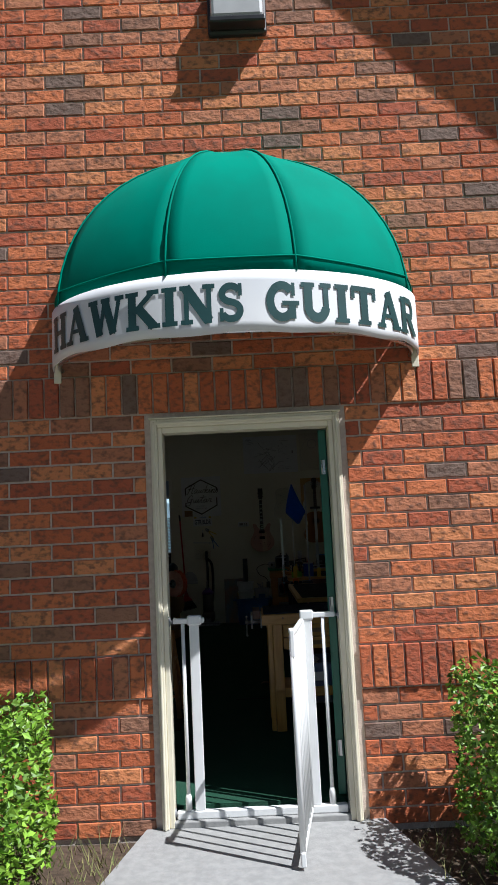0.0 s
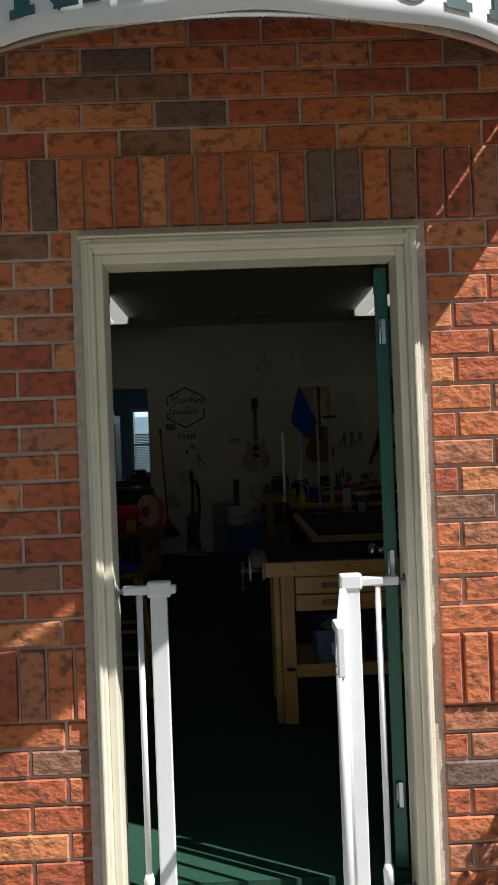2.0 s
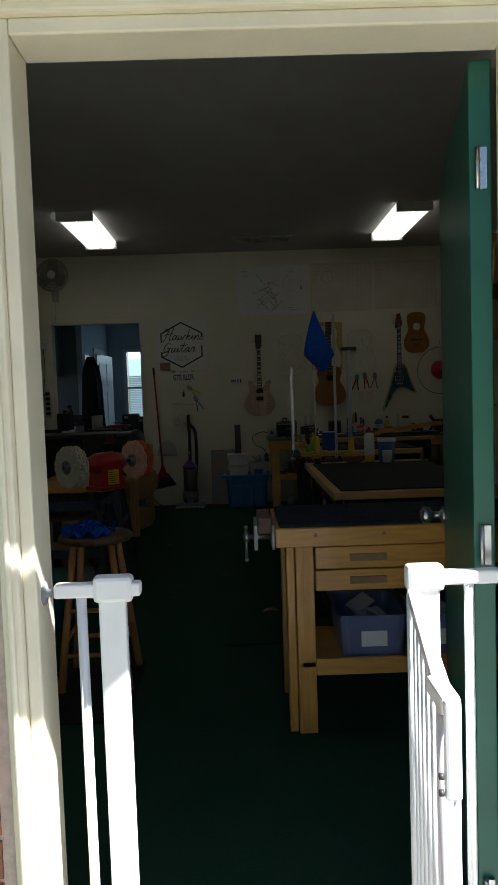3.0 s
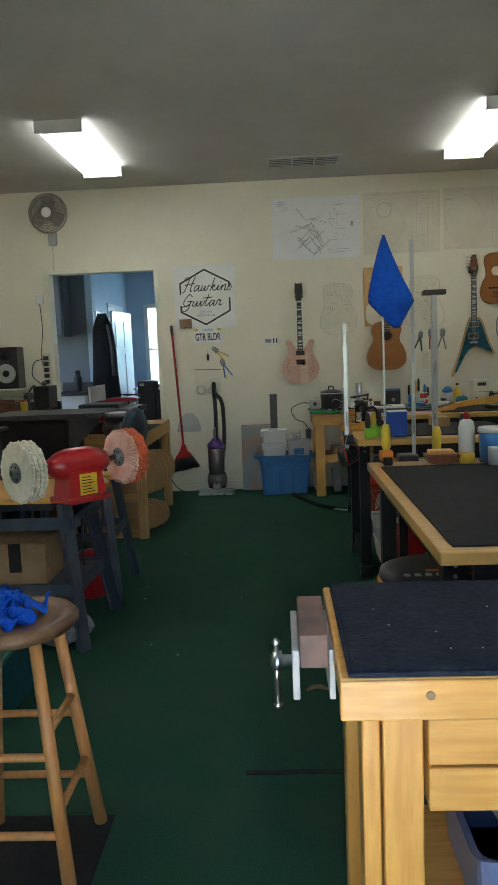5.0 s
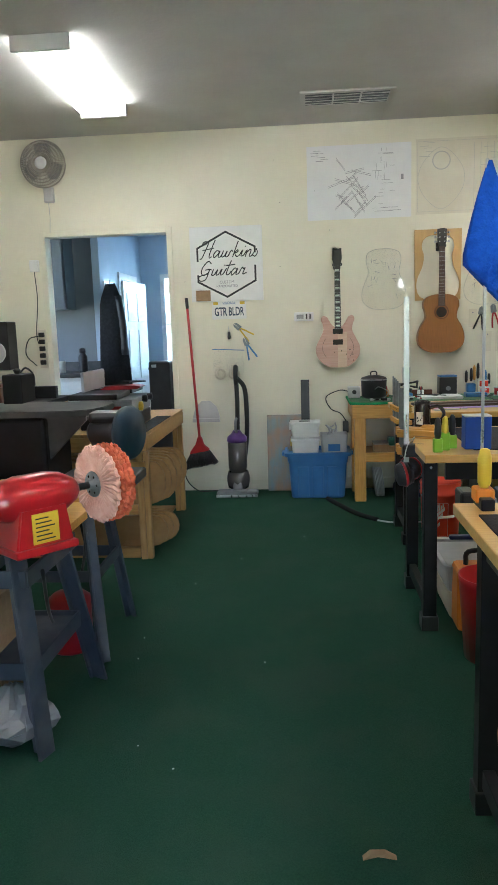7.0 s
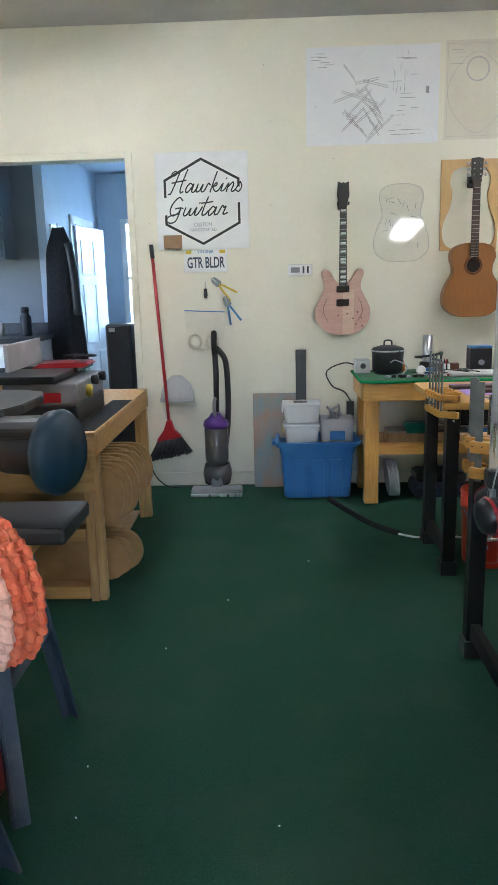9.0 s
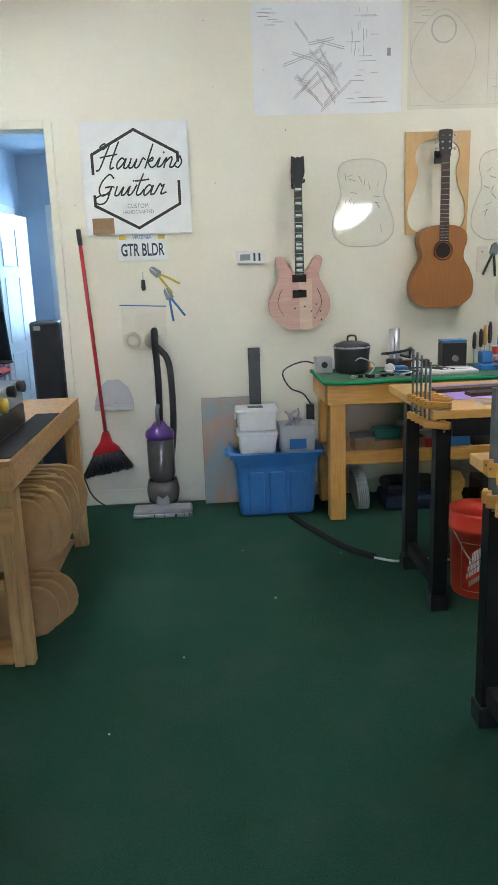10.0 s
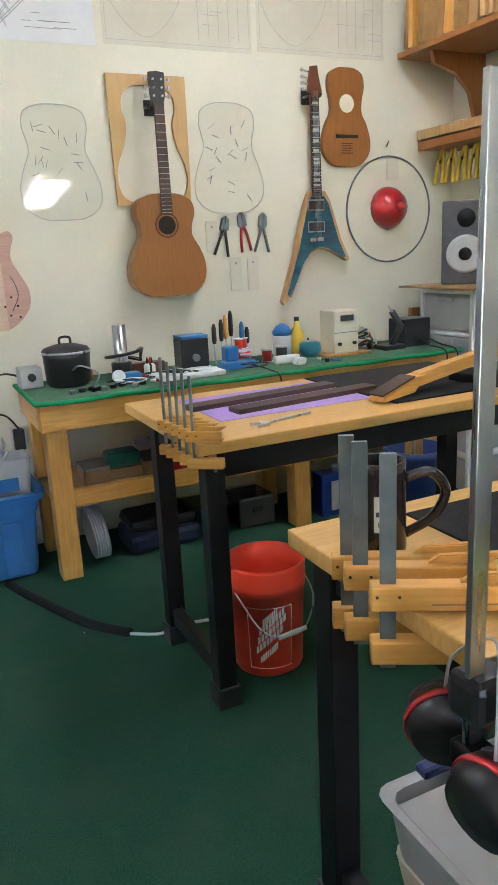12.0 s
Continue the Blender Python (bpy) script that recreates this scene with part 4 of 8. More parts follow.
# unfinished semi-hollow electric guitar
e = thing("electric_guitar", (0.176, BY, 1.135), "unfinished flamed maple electric guitar body and neck on the wall", "guitar")
o = body_outline([(0.0, 0.0), (0.09, 0.012), (0.17, 0.085), (0.185, 0.17), (0.15, 0.25), (0.122, 0.31), (0.125, 0.36), (0.14, 0.405), (0.125, 0.435), (0.09, 0.425), (0.06, 0.375), (0.03, 0.345), (0.0, 0.34)])
bm = plate(B(), o, 0.045, pose(0, -0.075, 0), 0.004)
body = part("body", bm, M_MAPLE, e)
part("centre_strip", bx((-0.001, -0.0765, 0.002), (0.075, -0.075, 0.3)), M_MAPLE2, body)
for s in (-1, 1):
    pts = smooth_path([(s * 0.10, -0.0765, 0.09), (s * 0.13, -0.0765, 0.15), (s * 0.125, -0.0765, 0.2), (s * 0.105, -0.0765, 0.245)], 5)
    bm = B()
    for a, b in zip(pts, pts[1:]):
        beam(bm, a, b, 0.016, 0.002)
    part("sound_slot", bm, M_SHADEHOLE, body)
for z in (0.215, 0.305):
    part("pickup_cavity", bx((-0.042, -0.0772, z - 0.022), (0.042, -0.0755, z + 0.022), 0.0), M_SHADEHOLE, body)
for x, z in ((0.09, 0.07), (0.125, 0.11), (0.07, 0.11), (0.10, 0.15), (0.13, 0.06), (-0.03, 0.13), (0.03, 0.14)):
    bm = rod(B(), (x, -0.0775, z), (x, -0.0745, z), 0.005, 8)
    part("control_hole", bm, M_SHADEHOLE, body)
neck(e, 0, 0.34, 0.84, 0.055, 0.044, -0.09, M_EBONY, 20, True)
bm = plate(B(), [(-0.024, 0.84), (0.024, 0.84), (0.04, 0.9), (0.036, 0.99), (0.012, 0.98), (0.0, 0.985), (-0.012, 0.98), (-0.036, 0.99), (-0.04, 0.9)], 0.016, pose(0, -0.092, 0), 0.002)
part("headstock", bm, M_EBONY, e)
hanger(e, 0.86)

# acoustic guitar on its template
e = thing("body_template", (1.012, BY, 1.673), "plywood acoustic guitar body template on the wall", "template")
tw, th = 0.192, 0.575
inner = body_outline([(0.0, 0.53), (0.07, 0.525), (0.12, 0.49), (0.132, 0.43), (0.115, 0.36), (0.13, 0.27), (0.168, 0.18), (0.175, 0.1), (0.15, 0.035), (0.08, -0.0)], 4)[:]
bm = B()
half = [p for p in inner if p[0] >= 0]
for s in (-1, 1):
    prev = None
    for x, z in half:
        cur = [bm.verts.new((s * x, -0.004, z)), bm.verts.new((s * (tw - 0.02 * (0.55 - z) ** 2), -0.004, z)), bm.verts.new((s * x, -0.022, z)), bm.verts.new((s * (tw - 0.02 * (0.55 - z) ** 2), -0.022, z))]
        if prev:
            for q in ((0, 1), (1, 3), (3, 2), (2, 0)):
                bm.faces.new((prev[q[0]], prev[q[1]], cur[q[1]], cur[q[0]]))
        prev = cur
box(bm, (-tw, -0.022, 0.53), (tw, -0.004, th))
part("board", bm, M_TEMPL, e)

e = thing("acoustic_guitar", (1.025, BY, 1.237), "cedar-topped acoustic guitar hanging by its headstock", "guitar", rz=0)
o = body_outline([(0.0, 0.0), (0.1, 0.008), (0.175, 0.06), (0.19, 0.14), (0.165, 0.22), (0.13, 0.28), (0.128, 0.33), (0.145, 0.39), (0.13, 0.445), (0.07, 0.475), (0.0, 0.48)])
body = part("body", plate(B(), o, 0.095, pose(0, -0.125, 0), 0.003), M_CEDAR, e)
bm = B()
lathe(bm, [(0.043, 0), (0.043, 0.002)], 24, pose(0, -0.1265, 0.335, 90, 0, 0))
part("soundhole", bm, M_SHADEHOLE, body)
bm = B()
tube(bm, [(0.055 * math.cos(t * 0.2094), -0.126, 0.335 + 0.055 * math.sin(t * 0.2094)) for t in range(31)], 0.004, 6)
part("rosette", bm, M_MAHOG, body)
neck(e, 0, 0.40, 0.86, 0.055, 0.044, -0.136, M_ROSEW, 18, False)
part("headstock", plate(B(), [(-0.024, 0.86), (0.024, 0.86), (0.036, 0.9), (0.038, 1.0), (0.0, 1.005), (-0.038, 1.0), (-0.036, 0.9)], 0.015, pose(0, -0.13, 0), 0.002), M_EBONY, e)
for s in (-1, 1):
    for z in (0.9, 0.935, 0.97):
        bm = B()
        rod(bm, (s * 0.036, -0.125, z), (s * 0.055, -0.125, z), 0.004, 6)
        box(bm, (s * 0.05, -0.132, z - 0.009), (s * 0.062, -0.118, z + 0.009), 0.002)
        rod(bm, (s * 0.02, -0.13, z), (s * 0.02, -0.14, z), 0.005, 8)
        part("tuner", bm, M_STEEL, e, "chrome tuning peg")
hanger(e, 0.875)


def clear_template(x, z0, z1, lean, label):
    e = thing("clear_template", (x, BY, z0), label, "template", "clear acrylic guitar templates")
    e.matrix_basis = pose(x, BY - 0.001 - (z1 - z0) * math.sin(radians(lean)), z0, -lean, 0, 0)
    s = (z1 - z0) / 0.52
    o = body_outline([(0.0, 0.0), (0.1, 0.008), (0.175, 0.06), (0.19, 0.14), (0.165, 0.23), (0.135, 0.3), (0.135, 0.35), (0.15, 0.42), (0.135, 0.485), (0.07, 0.515), (0.0, 0.52)])
    ob = part("sheet", plate(B(), [(a * s, b * s) for a, b in o], 0.004, pose(0, -0.012, 0)), M_ACRYL, e)
    for i in range(18):
        a = rp.uniform(0, 3.14)
        cx, cz = rp.uniform(-0.11, 0.11), rp.uniform(0.06, 0.45) * s
        bm = B()
        beam(bm, (cx - 0.02 * math.cos(a), -0.0135, cz - 0.02 * math.sin(a)), (cx + 0.02 * math.cos(a), -0.0135, cz + 0.02 * math.sin(a)), 0.005, 0.002)
        part("slot", bm, M_GREY, ob)
    ob.visible_shadow = False
    bm = B()
    tube(bm, [(a * s, -0.01, b * s) for a, b in o + o[:1]], 0.0022, 5)
    part("edge", bm, M_ACEDGE, ob)


M_ACRYL = bpy.data.materials.new("clear_acrylic")
M_ACRYL.use_nodes = True
an, al = M_ACRYL.node_tree.nodes, M_ACRYL.node_tree.links
an.remove(an["Principled BSDF"])
a_tr, a_gl, a_mx = an.new("ShaderNodeBsdfTransparent"), an.new("ShaderNodeBsdfGlossy"), an.new("ShaderNodeMixShader")
a_tr.inputs[0].default_value, a_gl.inputs["Roughness"].default_value, a_mx.inputs[0].default_value = (1.0, 1.0, 1.0, 1), 0.03, 0.05
al.new(a_tr.outputs[0], a_mx.inputs[1])
al.new(a_gl.outputs[0], a_mx.inputs[2])
al.new(a_mx.outputs[0], an["Material Output"].inputs[0])
M_ACEDGE = mat("acrylic_edge", (0.5, 0.5, 0.44), (0.45, 0.45, 0.4), 9, 0.3)
clear_template(0.565, 1.61, 2.11, 4.5, "clear acrylic guitar body template, glossy, on the wall")
clear_template(1.418, 1.625, 2.145, 0.0, "clear acrylic guitar body template beside the acoustic guitar")

# pointed electric guitar
e = thing("electric_guitar", (1.88, BY, 1.14), "blue burst pointed electric guitar with wood binding on the wall", "guitar")
o = [(-0.20, 0.0), (-0.185, 0.02), (-0.1, 0.19), (-0.045, 0.262), (0.02, 0.29), (0.09, 0.275), (0.20, 0.215), (0.212, 0.225), (0.16, 0.33), (0.09, 0.54), (0.06, 0.58), (-0.03, 0.58), (-0.055, 0.53), (-0.13, 0.26), (-0.215, 0.02)]
body = part("body", plate(B(), o, 0.045, pose(0, -0.075, 0), 0.003), M_CREAM, e)
cx, cz = 0.0, 0.36
part("top", plate(B(), [(cx + (x - cx) * 0.86, cz + (z - cz) * 0.88) for x, z in o], 0.003, pose(0, -0.0785, 0)), M_BURST, body)
for z, h in ((0.51, 0.022), (0.40, 0.022)):
    pk = part("pickup", bx((-0.045, -0.088, z - h), (0.045, -0.078, z + h), 0.003), M_BLACKP, body)
    part("pickup_ring", bx((-0.05, -0.081, z - h - 0.006), (0.05, -0.0785, z + h + 0.006)), M_STEEL, pk)
part("bridge", bx((-0.04, -0.088, 0.325), (0.04, -0.078, 0.345), 0.003), M_STEEL, body)
neck(e, 0, 0.575, 1.03, 0.056, 0.044, -0.09, M_EBONY, 22, True)
part("headstock", plate(B(), [(-0.024, 1.03), (0.024, 1.03), (0.045, 1.06), (0.03, 1.12), (0.02, 1.18), (-0.02, 1.175), (-0.035, 1.1), (-0.04, 1.06)], 0.014, pose(0, -0.092, 0), 0.002), M_MAHOG, e)
for i in range(4):
    bm = B()
    z = 1.06 + i * 0.03
    rod(bm, (-0.03, -0.085, z), (-0.065, -0.085, z + 0.006), 0.004, 6)
    box(bm, (-0.075, -0.092, z), (-0.06, -0.078, z + 0.014), 0.002)
    part("tuner", bm, M_STEEL, e, "chrome tuning peg")
strings(e, 0, 0.33, 1.06, -0.099)
hanger(e, 1.05)

e = thing("ukulele_top", (2.11, BY, 1.845), "brown wooden ukulele body blank hanging on the wall", "guitar part")
o = body_outline([(0.0, 0.0), (0.08, 0.008), (0.14, 0.06), (0.152, 0.13), (0.13, 0.21), (0.098, 0.27), (0.098, 0.33), (0.112, 0.4), (0.1, 0.46), (0.05, 0.488), (0.0, 0.49)])
body = part("body", plate(B(), o, 0.03, pose(0, -0.034, 0), 0.003), M_CEDAR, e)
part("soundhole", lathe(B(), [(0.045, 0), (0.045, 0.0015)], 24, pose(0, -0.0345, 0.315, 90, 0, 0)), M_WALL, body)
part("bridge", bx((-0.07, -0.04, 0.145), (0.07, -0.034, 0.162), 0.002), M_EBONY, body)
for i in range(5):
    part("text_bar", bx((-0.035, -0.0355, 0.115 - i * 0.012), (0.035 - 0.01 * (i % 2), -0.034, 0.121 - i * 0.012)), M_MAHOG, body)

e = thing("wire_hoop", (2.405, BY, 1.62), "thin dark hoop hung on a nail with a paper tag", "hoop")
bm = B()
tube(bm, [(0.285 * math.cos(t * 0.1309), -0.008, 0.285 * math.sin(t * 0.1309)) for t in range(49)], 0.005, 6)
part("ring", bm, M_GREYSTEEL, e)
part("tag", bx((-0.02, -0.014, 0.16), (0.06, -0.012, 0.27)), M_TAN, e, "cream paper tag")
part("nail", rod(B(), (-0.01, 0, 0.34), (-0.02, -0.03, 0.36), 0.003, 6), M_BLACKP, e)
e = thing("rubber_cap", (2.405, BY, 1.60), "red and grey rubber cap hung inside the hoop", "cap")
part("body", lathe(B(), [(0.115, 0), (0.11, 0.03), (0.085, 0.075), (0.04, 0.105), (0.015, 0.11)], 20, pose(-0.01, -0.004, 0.03, 90, 0, 0)), M_RED, e, smooth=True)
part("knob", lathe(B(), [(0.025, 0), (0.022, 0.03), (0.01, 0.04)], 12, pose(-0.01, -0.11, 0.035, 90, 0, 0)), M_RED, e)

# pliers and small templates
def pliers(x, z, s, material, lean, label):
    e = thing("pliers", (x, BY - 0.012, z), label, "pliers", "hand tools on the wall")
    e.matrix_basis = pose(x, BY - 0.012, z, 0, lean, 0)
    for k in (-1, 1):
        bm = B()
        tube(bm, smooth_path([(0.004 * k, -0.004, 0.0), (0.018 * k, -0.004, -0.05), (0.03 * k * s, -0.004, -0.13)], 4), 0.0075, 6)
        part("handle", bm, material, e)
        part("jaw", plate(B(), [(0.0, -0.015), (0.024 * k, 0.0), (0.02 * k, 0.05), (0.003 * k, 0.068)], 0.014, pose(0, -0.01, 0)), M_GREYSTEEL, e)


pliers(1.37, 1.545, 1.3, M_BLACKP, 10, "black-handled pliers hung on the wall")
pliers(1.475, 1.56, 0.9, M_RED, -8, "red-handled pliers hung on the wall")
pliers(1.59, 1.555, 1.4, M_GREYSTEEL, 4, "bare steel pliers hung on the wall")
pliers(-0.66, 1.49, 1.2, M_YELLOW, -50, "yellow-handled pliers hung on the wall")
pliers(-0.60, 1.35, 1.3, M_BLUE, -22, "blue-handled pliers hung on the wall")
for x, z, h in ((1.305, 1.44, 0.15), (1.43, 1.235, 0.17), (1.53, 1.235, 0.17)):
    e = thing("small_template", (x, BY - 0.004, z), "small clear acrylic template on the wall", "template", "small clear templates")
    part("sheet", bx((-0.033, -0.004, 0), (0.033, 0, h), 0.0015), M_TAN, e)
    part("hole", rod(B(), (0, -0.0045, h - 0.03), (0, -0.004, h - 0.03), 0.006), M_INK, e)
e = thing("screwdriver", (-0.755, BY - 0.012, 1.40), "short black screwdriver hung on the wall", "screwdriver")
part("handle", lathe(B(), [(0.01, 0), (0.014, 0.02), (0.011, 0.06), (0.005, 0.065)], 10, pose(0, 0, 0)), M_BLACKP, e)
part("blade", rod(B(), (0, 0, 0.065), (0, 0, 0.11), 0.003, 6), M_STEEL, e)
# bag of tape rolls
e = thing("plastic_bag", (-0.765, BY, 1.05), "clear zip bag with blue seal holding tape rolls", "bag")
bm = plate(B(), [(-0.13, 0.03), (-0.05, 0.0), (0.05, 0.0), (0.13, 0.04), (0.14, 0.26), (-0.13, 0.27)], 0.004, pose(0, -0.05, 0))
part("pouch", bm, M_ACRYL, e)
bm = B()
beam(bm, (-0.135, -0.05, 0.27), (0.14, -0.05, 0.255), 0.018, 0.006)
part("zip_seal", bm, M_BLUE, e)
for x in (-0.075, 0.045):
    bm = B()
    n = 20
    lathe(bm, [(0.03, 0), (0.05, 0), (0.05, 0.03), (0.03, 0.03), (0.03, 0)], n, pose(x, -0.012, 0.055, 90, 0, 0), cap=False)
    part("tape_roll", bm, M_TAN, e, "roll of masking tape")

# ---- benches ----


def steel_table(x0, y0, x1, y1, top, legs, label, mat_label=None, inset=(0.03, 0.03, 0.0, 0.15)):
    """A wooden top on black steel legs with low stretchers."""
    e = thing("work_table", ((x0 + x1) / 2, (y0 + y1) / 2, F), label, "work table", "black-legged work tables")
    w, d, h = (x1 - x0) / 2, (y1 - y0) / 2, top - F
    part("tabletop", bx((-w, -d, h - 0.035), (w, d, h), 0.004), M_BUTCH, e)
    for y in (-d + 0.02, d - 0.045):
        part("apron", bx((-w + 0.09, y, h - 0.11), (w - 0.09, y + 0.025, h - 0.036)), M_BLACK, e)
    for x in (-w + 0.028, w - 0.09):
        for ly in legs:
            yy = ly - (y0 + y1) / 2
            lg = part("leg", bx((x, yy - 0.03, 0.012), (x + 0.06, yy + 0.03, h - 0.036), 0.003), M_BLACK, e)
            part("foot", bx((x - 0.008, yy - 0.04, 0.0), (x + 0.068, yy + 0.04, 0.07), 0.004), M_BLACKP, lg)
            for zz in (h - 0.06, h - 0.09):
                bm = rod(B(), (x + 0.03, yy - 0.03, zz), (x + 0.03, yy - 0.034, zz), 0.006, 6)
                part("bolt", bm, M_STEEL, lg)
        a, b = legs[0] - (y0 + y1) / 2, legs[-1] - (y0 + y1) / 2
        part("stretcher", bx((x + 0.012, a + 0.03, 0.08), (x + 0.048, b - 0.03, 0.14), 0.003), M_BLACK, e)
        part("side_rail", bx((x + 0.012, a + 0.03, h - 0.1), (x + 0.048, b - 0.03, h - 0.037)), M_BLACK, e)
    return e


def table_mat(x0, y0, x1, y1, top, label, material=None):
    e = thing("bench_mat", ((x0 + x1) / 2, (y0 + y1) / 2, top), label, "mat")
    w, d = (x1 - x0) / 2, (y1 - y0) / 2
    part("sheet", bx((-w, -d, 0.0005), (w, d, 0.006), 0.002), material or M_RUBBER, e)
    return e


steel_table(0.345, 5.86, 1.12, 7.36, 0.93, (5.98, 7.13), "long bamboo-topped work table on black steel legs")
table_mat(0.385, 5.90, 1.115, 7.2, 0.93, "black rubber mat covering the long work table")
steel_table(0.395, 8.2, 1.35, 9.045, 0.93, (8.42, 8.97), "bamboo-topped work table with clamps on its edge")
table_mat(0.62, 8.3, 1.34, 8.98, 0.93, "black rubber mat on a work table")
steel_table(0.485, 9.71, 1.85, 10.42, 0.93, (9.77, 10.21), "bamboo-topped work table before the green-topped bench")
table_mat(1.22, 9.8, 1.84, 10.4, 0.93, "black rubber mat at the end of the table")

# wooden bench with vise by the door
BX0, BX1, BY0, BY1, BT = 0.048, 1.35, 5.268, 5.755, 0.885
e = thing("workbench", ((BX0 + BX1) / 2, (BY0 + BY1) / 2, F), "varnished pine woodworking bench with drawers and lower shelf", "workbench")
w, d, h = (BX1 - BX0) / 2, (BY1 - BY0) / 2, BT - F
part("benchtop", bx((-w, -d, h - 0.045), (w, d, h), 0.005), M_PINE, e)
part("front_apron", bx((-w, -d - 0.004, h - 0.075), (w, -d + 0.025, h - 0.003), 0.004), M_PINE, e)
for x in (-w + 0.02, w - 0.09):
    for y in (-d + 0.03, d - 0.09):
        lg = part("leg", bx((x + 0.055, y, 0.0), (x + 0.125, y + 0.045, h - 0.046), 0.004), M_PINEZ, e)
        part("leg_brace", bx((x + 0.02, y + 0.02, 0.0), (x + 0.052, y + 0.09, h - 0.05), 0.004), M_PINEZ, e)
for z0, z1 in ((h - 0.165, h - 0.08), (h - 0.25, h - 0.17)):
    dr = part("drawer", bx((-w + 0.15, -d + 0.012, z0), (w - 0.15, -d + 0.35, z1), 0.004), M_PINE, e)
    for k in (-0.3, 0.3):
        part("finger_slot", bx((k - 0.07, -d + 0.008, (z0 + z1) / 2 - 0.014), (k + 0.07, -d + 0.0125, (z0 + z1) / 2 + 0.014), 0.001), M_CARD, dr)
part("shelf", bx((-w + 0.09, -d + 0.03, 0.26), (w - 0.09, d - 0.03, 0.285), 0.003), M_PINE, e)
part("shelf_rail", bx((-w + 0.145, -d + 0.015, 0.235), (w - 0.145, -d + 0.033, 0.3), 0.003), M_PINE, e)
for x in (-0.5, -0.24, 0.1, 0.45):
    bm = rod(B(), (x, -d - 0.006, h - 0.03), (x, -d - 0.003, h - 0.03), 0.008, 8)
    part("plug", bm, M_CARD, e)
e = thing("bench_mat", (BX0 + 0.632, (BY0 + BY1) / 2 - 0.003, BT), "navy quilted bench mat flecked with shavings", "mat")
part("sheet", bx((-0.61, -0.235, 0.0005), (0.61, 0.232, 0.014), 0.006), M_NAVYMAT, e)
bm = B()
box(bm, (-0.617, -0.243, 0.001), (0.615, -0.234, 0.011), 0.003)
box(bm, (-0.617, -0.234, 0.001), (-0.609, 0.232, 0.011), 0.003)
part("binding", bm, M_NAVYMAT, e)
rs = random.Random(4)
bm = B()
for i in range(14):
    x, y = rs.uniform(-0.58, 0.3), rs.uniform(-0.2, 0.2)
    box(bm, (x, y, 0.0142), (x + rs.uniform(0.0015, 0.004), y + rs.uniform(0.001, 0.003), 0.0150))
ob = part("shaving", bm, M_PAPER, e)
ob["kind"] = "stuff"

e = thing("bench_vise", (0.0, 5.53, BT - 0.05), "steel bench vise with wood-faced jaw and sliding handle", "vise")
part("jaw_plate", bx((-0.03, -0.105, -0.065), (-0.016, 0.115, 0.035), 0.003), M_LGREY, e)
part("fixed_plate", bx((0.04, -0.105, -0.065), (0.052, 0.115, 0.035), 0.003), M_LGREY, e)
part("screw", rod(B(), (-0.075, 0.0, -0.03), (0.05, 0.0, -0.03), 0.012, 10), M_STEEL, e)
bm = B()
rod(bm, (-0.07, 0, -0.03), (-0.05, 0, -0.03), 0.02, 12)
rod(bm, (-0.062, 0, 0.005), (-0.062, 0, -0.125), 0.006, 8)
lathe(bm, [(0.004, -0.008), (0.011, 0), (0.004, 0.008)], 10, pose(-0.062, 0, 0.01))
lathe(bm, [(0.004, -0.008), (0.011, 0), (0.004, 0.008)], 10, pose(-0.062, 0, -0.125))
part("handle", bm, M_STEEL, e)
M_JAW = mat("worn_brown_wood", (0.13, 0.085, 0.075), (0.17, 0.11, 0.095), 14, 0.7, bump=0.2, c3=(0.34, 0.19, 0.12), amt3=0.5, scale3=9)
part("jaw_block", bx((-0.015, -0.11, 0.0), (0.039, 0.12, 0.066), 0.004), M_JAW, e, "worn brown wooden jaw block")

# wooden stool
e = thing("wooden_stool", (-0.765, 5.925, F + 0.008), "worn round wooden bar stool with turned rungs", "stool")
M_SEAT = mat("worn_dark_seat", (0.07, 0.032, 0.013), (0.12, 0.055, 0.022), 9, 0.48, bump=0.1, stretch=(6, 1, 1), c3=(0.45, 0.3, 0.15), amt3=0.3, scale3=12, coat=0.1)
M_STLEG = mat("honey_wood_leg", (0.60, 0.28, 0.085), (0.48, 0.21, 0.06), 9, 0.45, stretch=(8, 8, 1), c3=(0.3, 0.16, 0.07), amt3=0.5, scale3=7)
part("seat", lathe(B(), [(0.12, 0.655), (0.16, 0.66), (0.172, 0.672), (0.172, 0.683), (0.163, 0.693), (0.12, 0.69), (0.03, 0.686)], 32), M_SEAT, e)
feet = [(0.155, -0.155), (0.155, 0.155), (-0.155, 0.155), (-0.155, -0.155)]
for x, y in feet:
    bm = B()
    rod(bm, (x, y, 0), (x * 0.55, y * 0.55, 0.66), 0.019, 10, 0.016)
    part("leg", bm, M_STLEG, e)


def at_h(p, z):
    k = 1 - 0.45 * z / 0.66
    return (p[0] * k, p[1] * k, z)


for i in range(4):
    a, b = feet[i], feet[(i + 1) % 4]
    for z in ((0.16, 0.36) if i % 2 else (0.22, 0.42)):
        part("rung", rod(B(), at_h(a, z), at_h(b, z), 0.011, 8), M_STLEG, e)


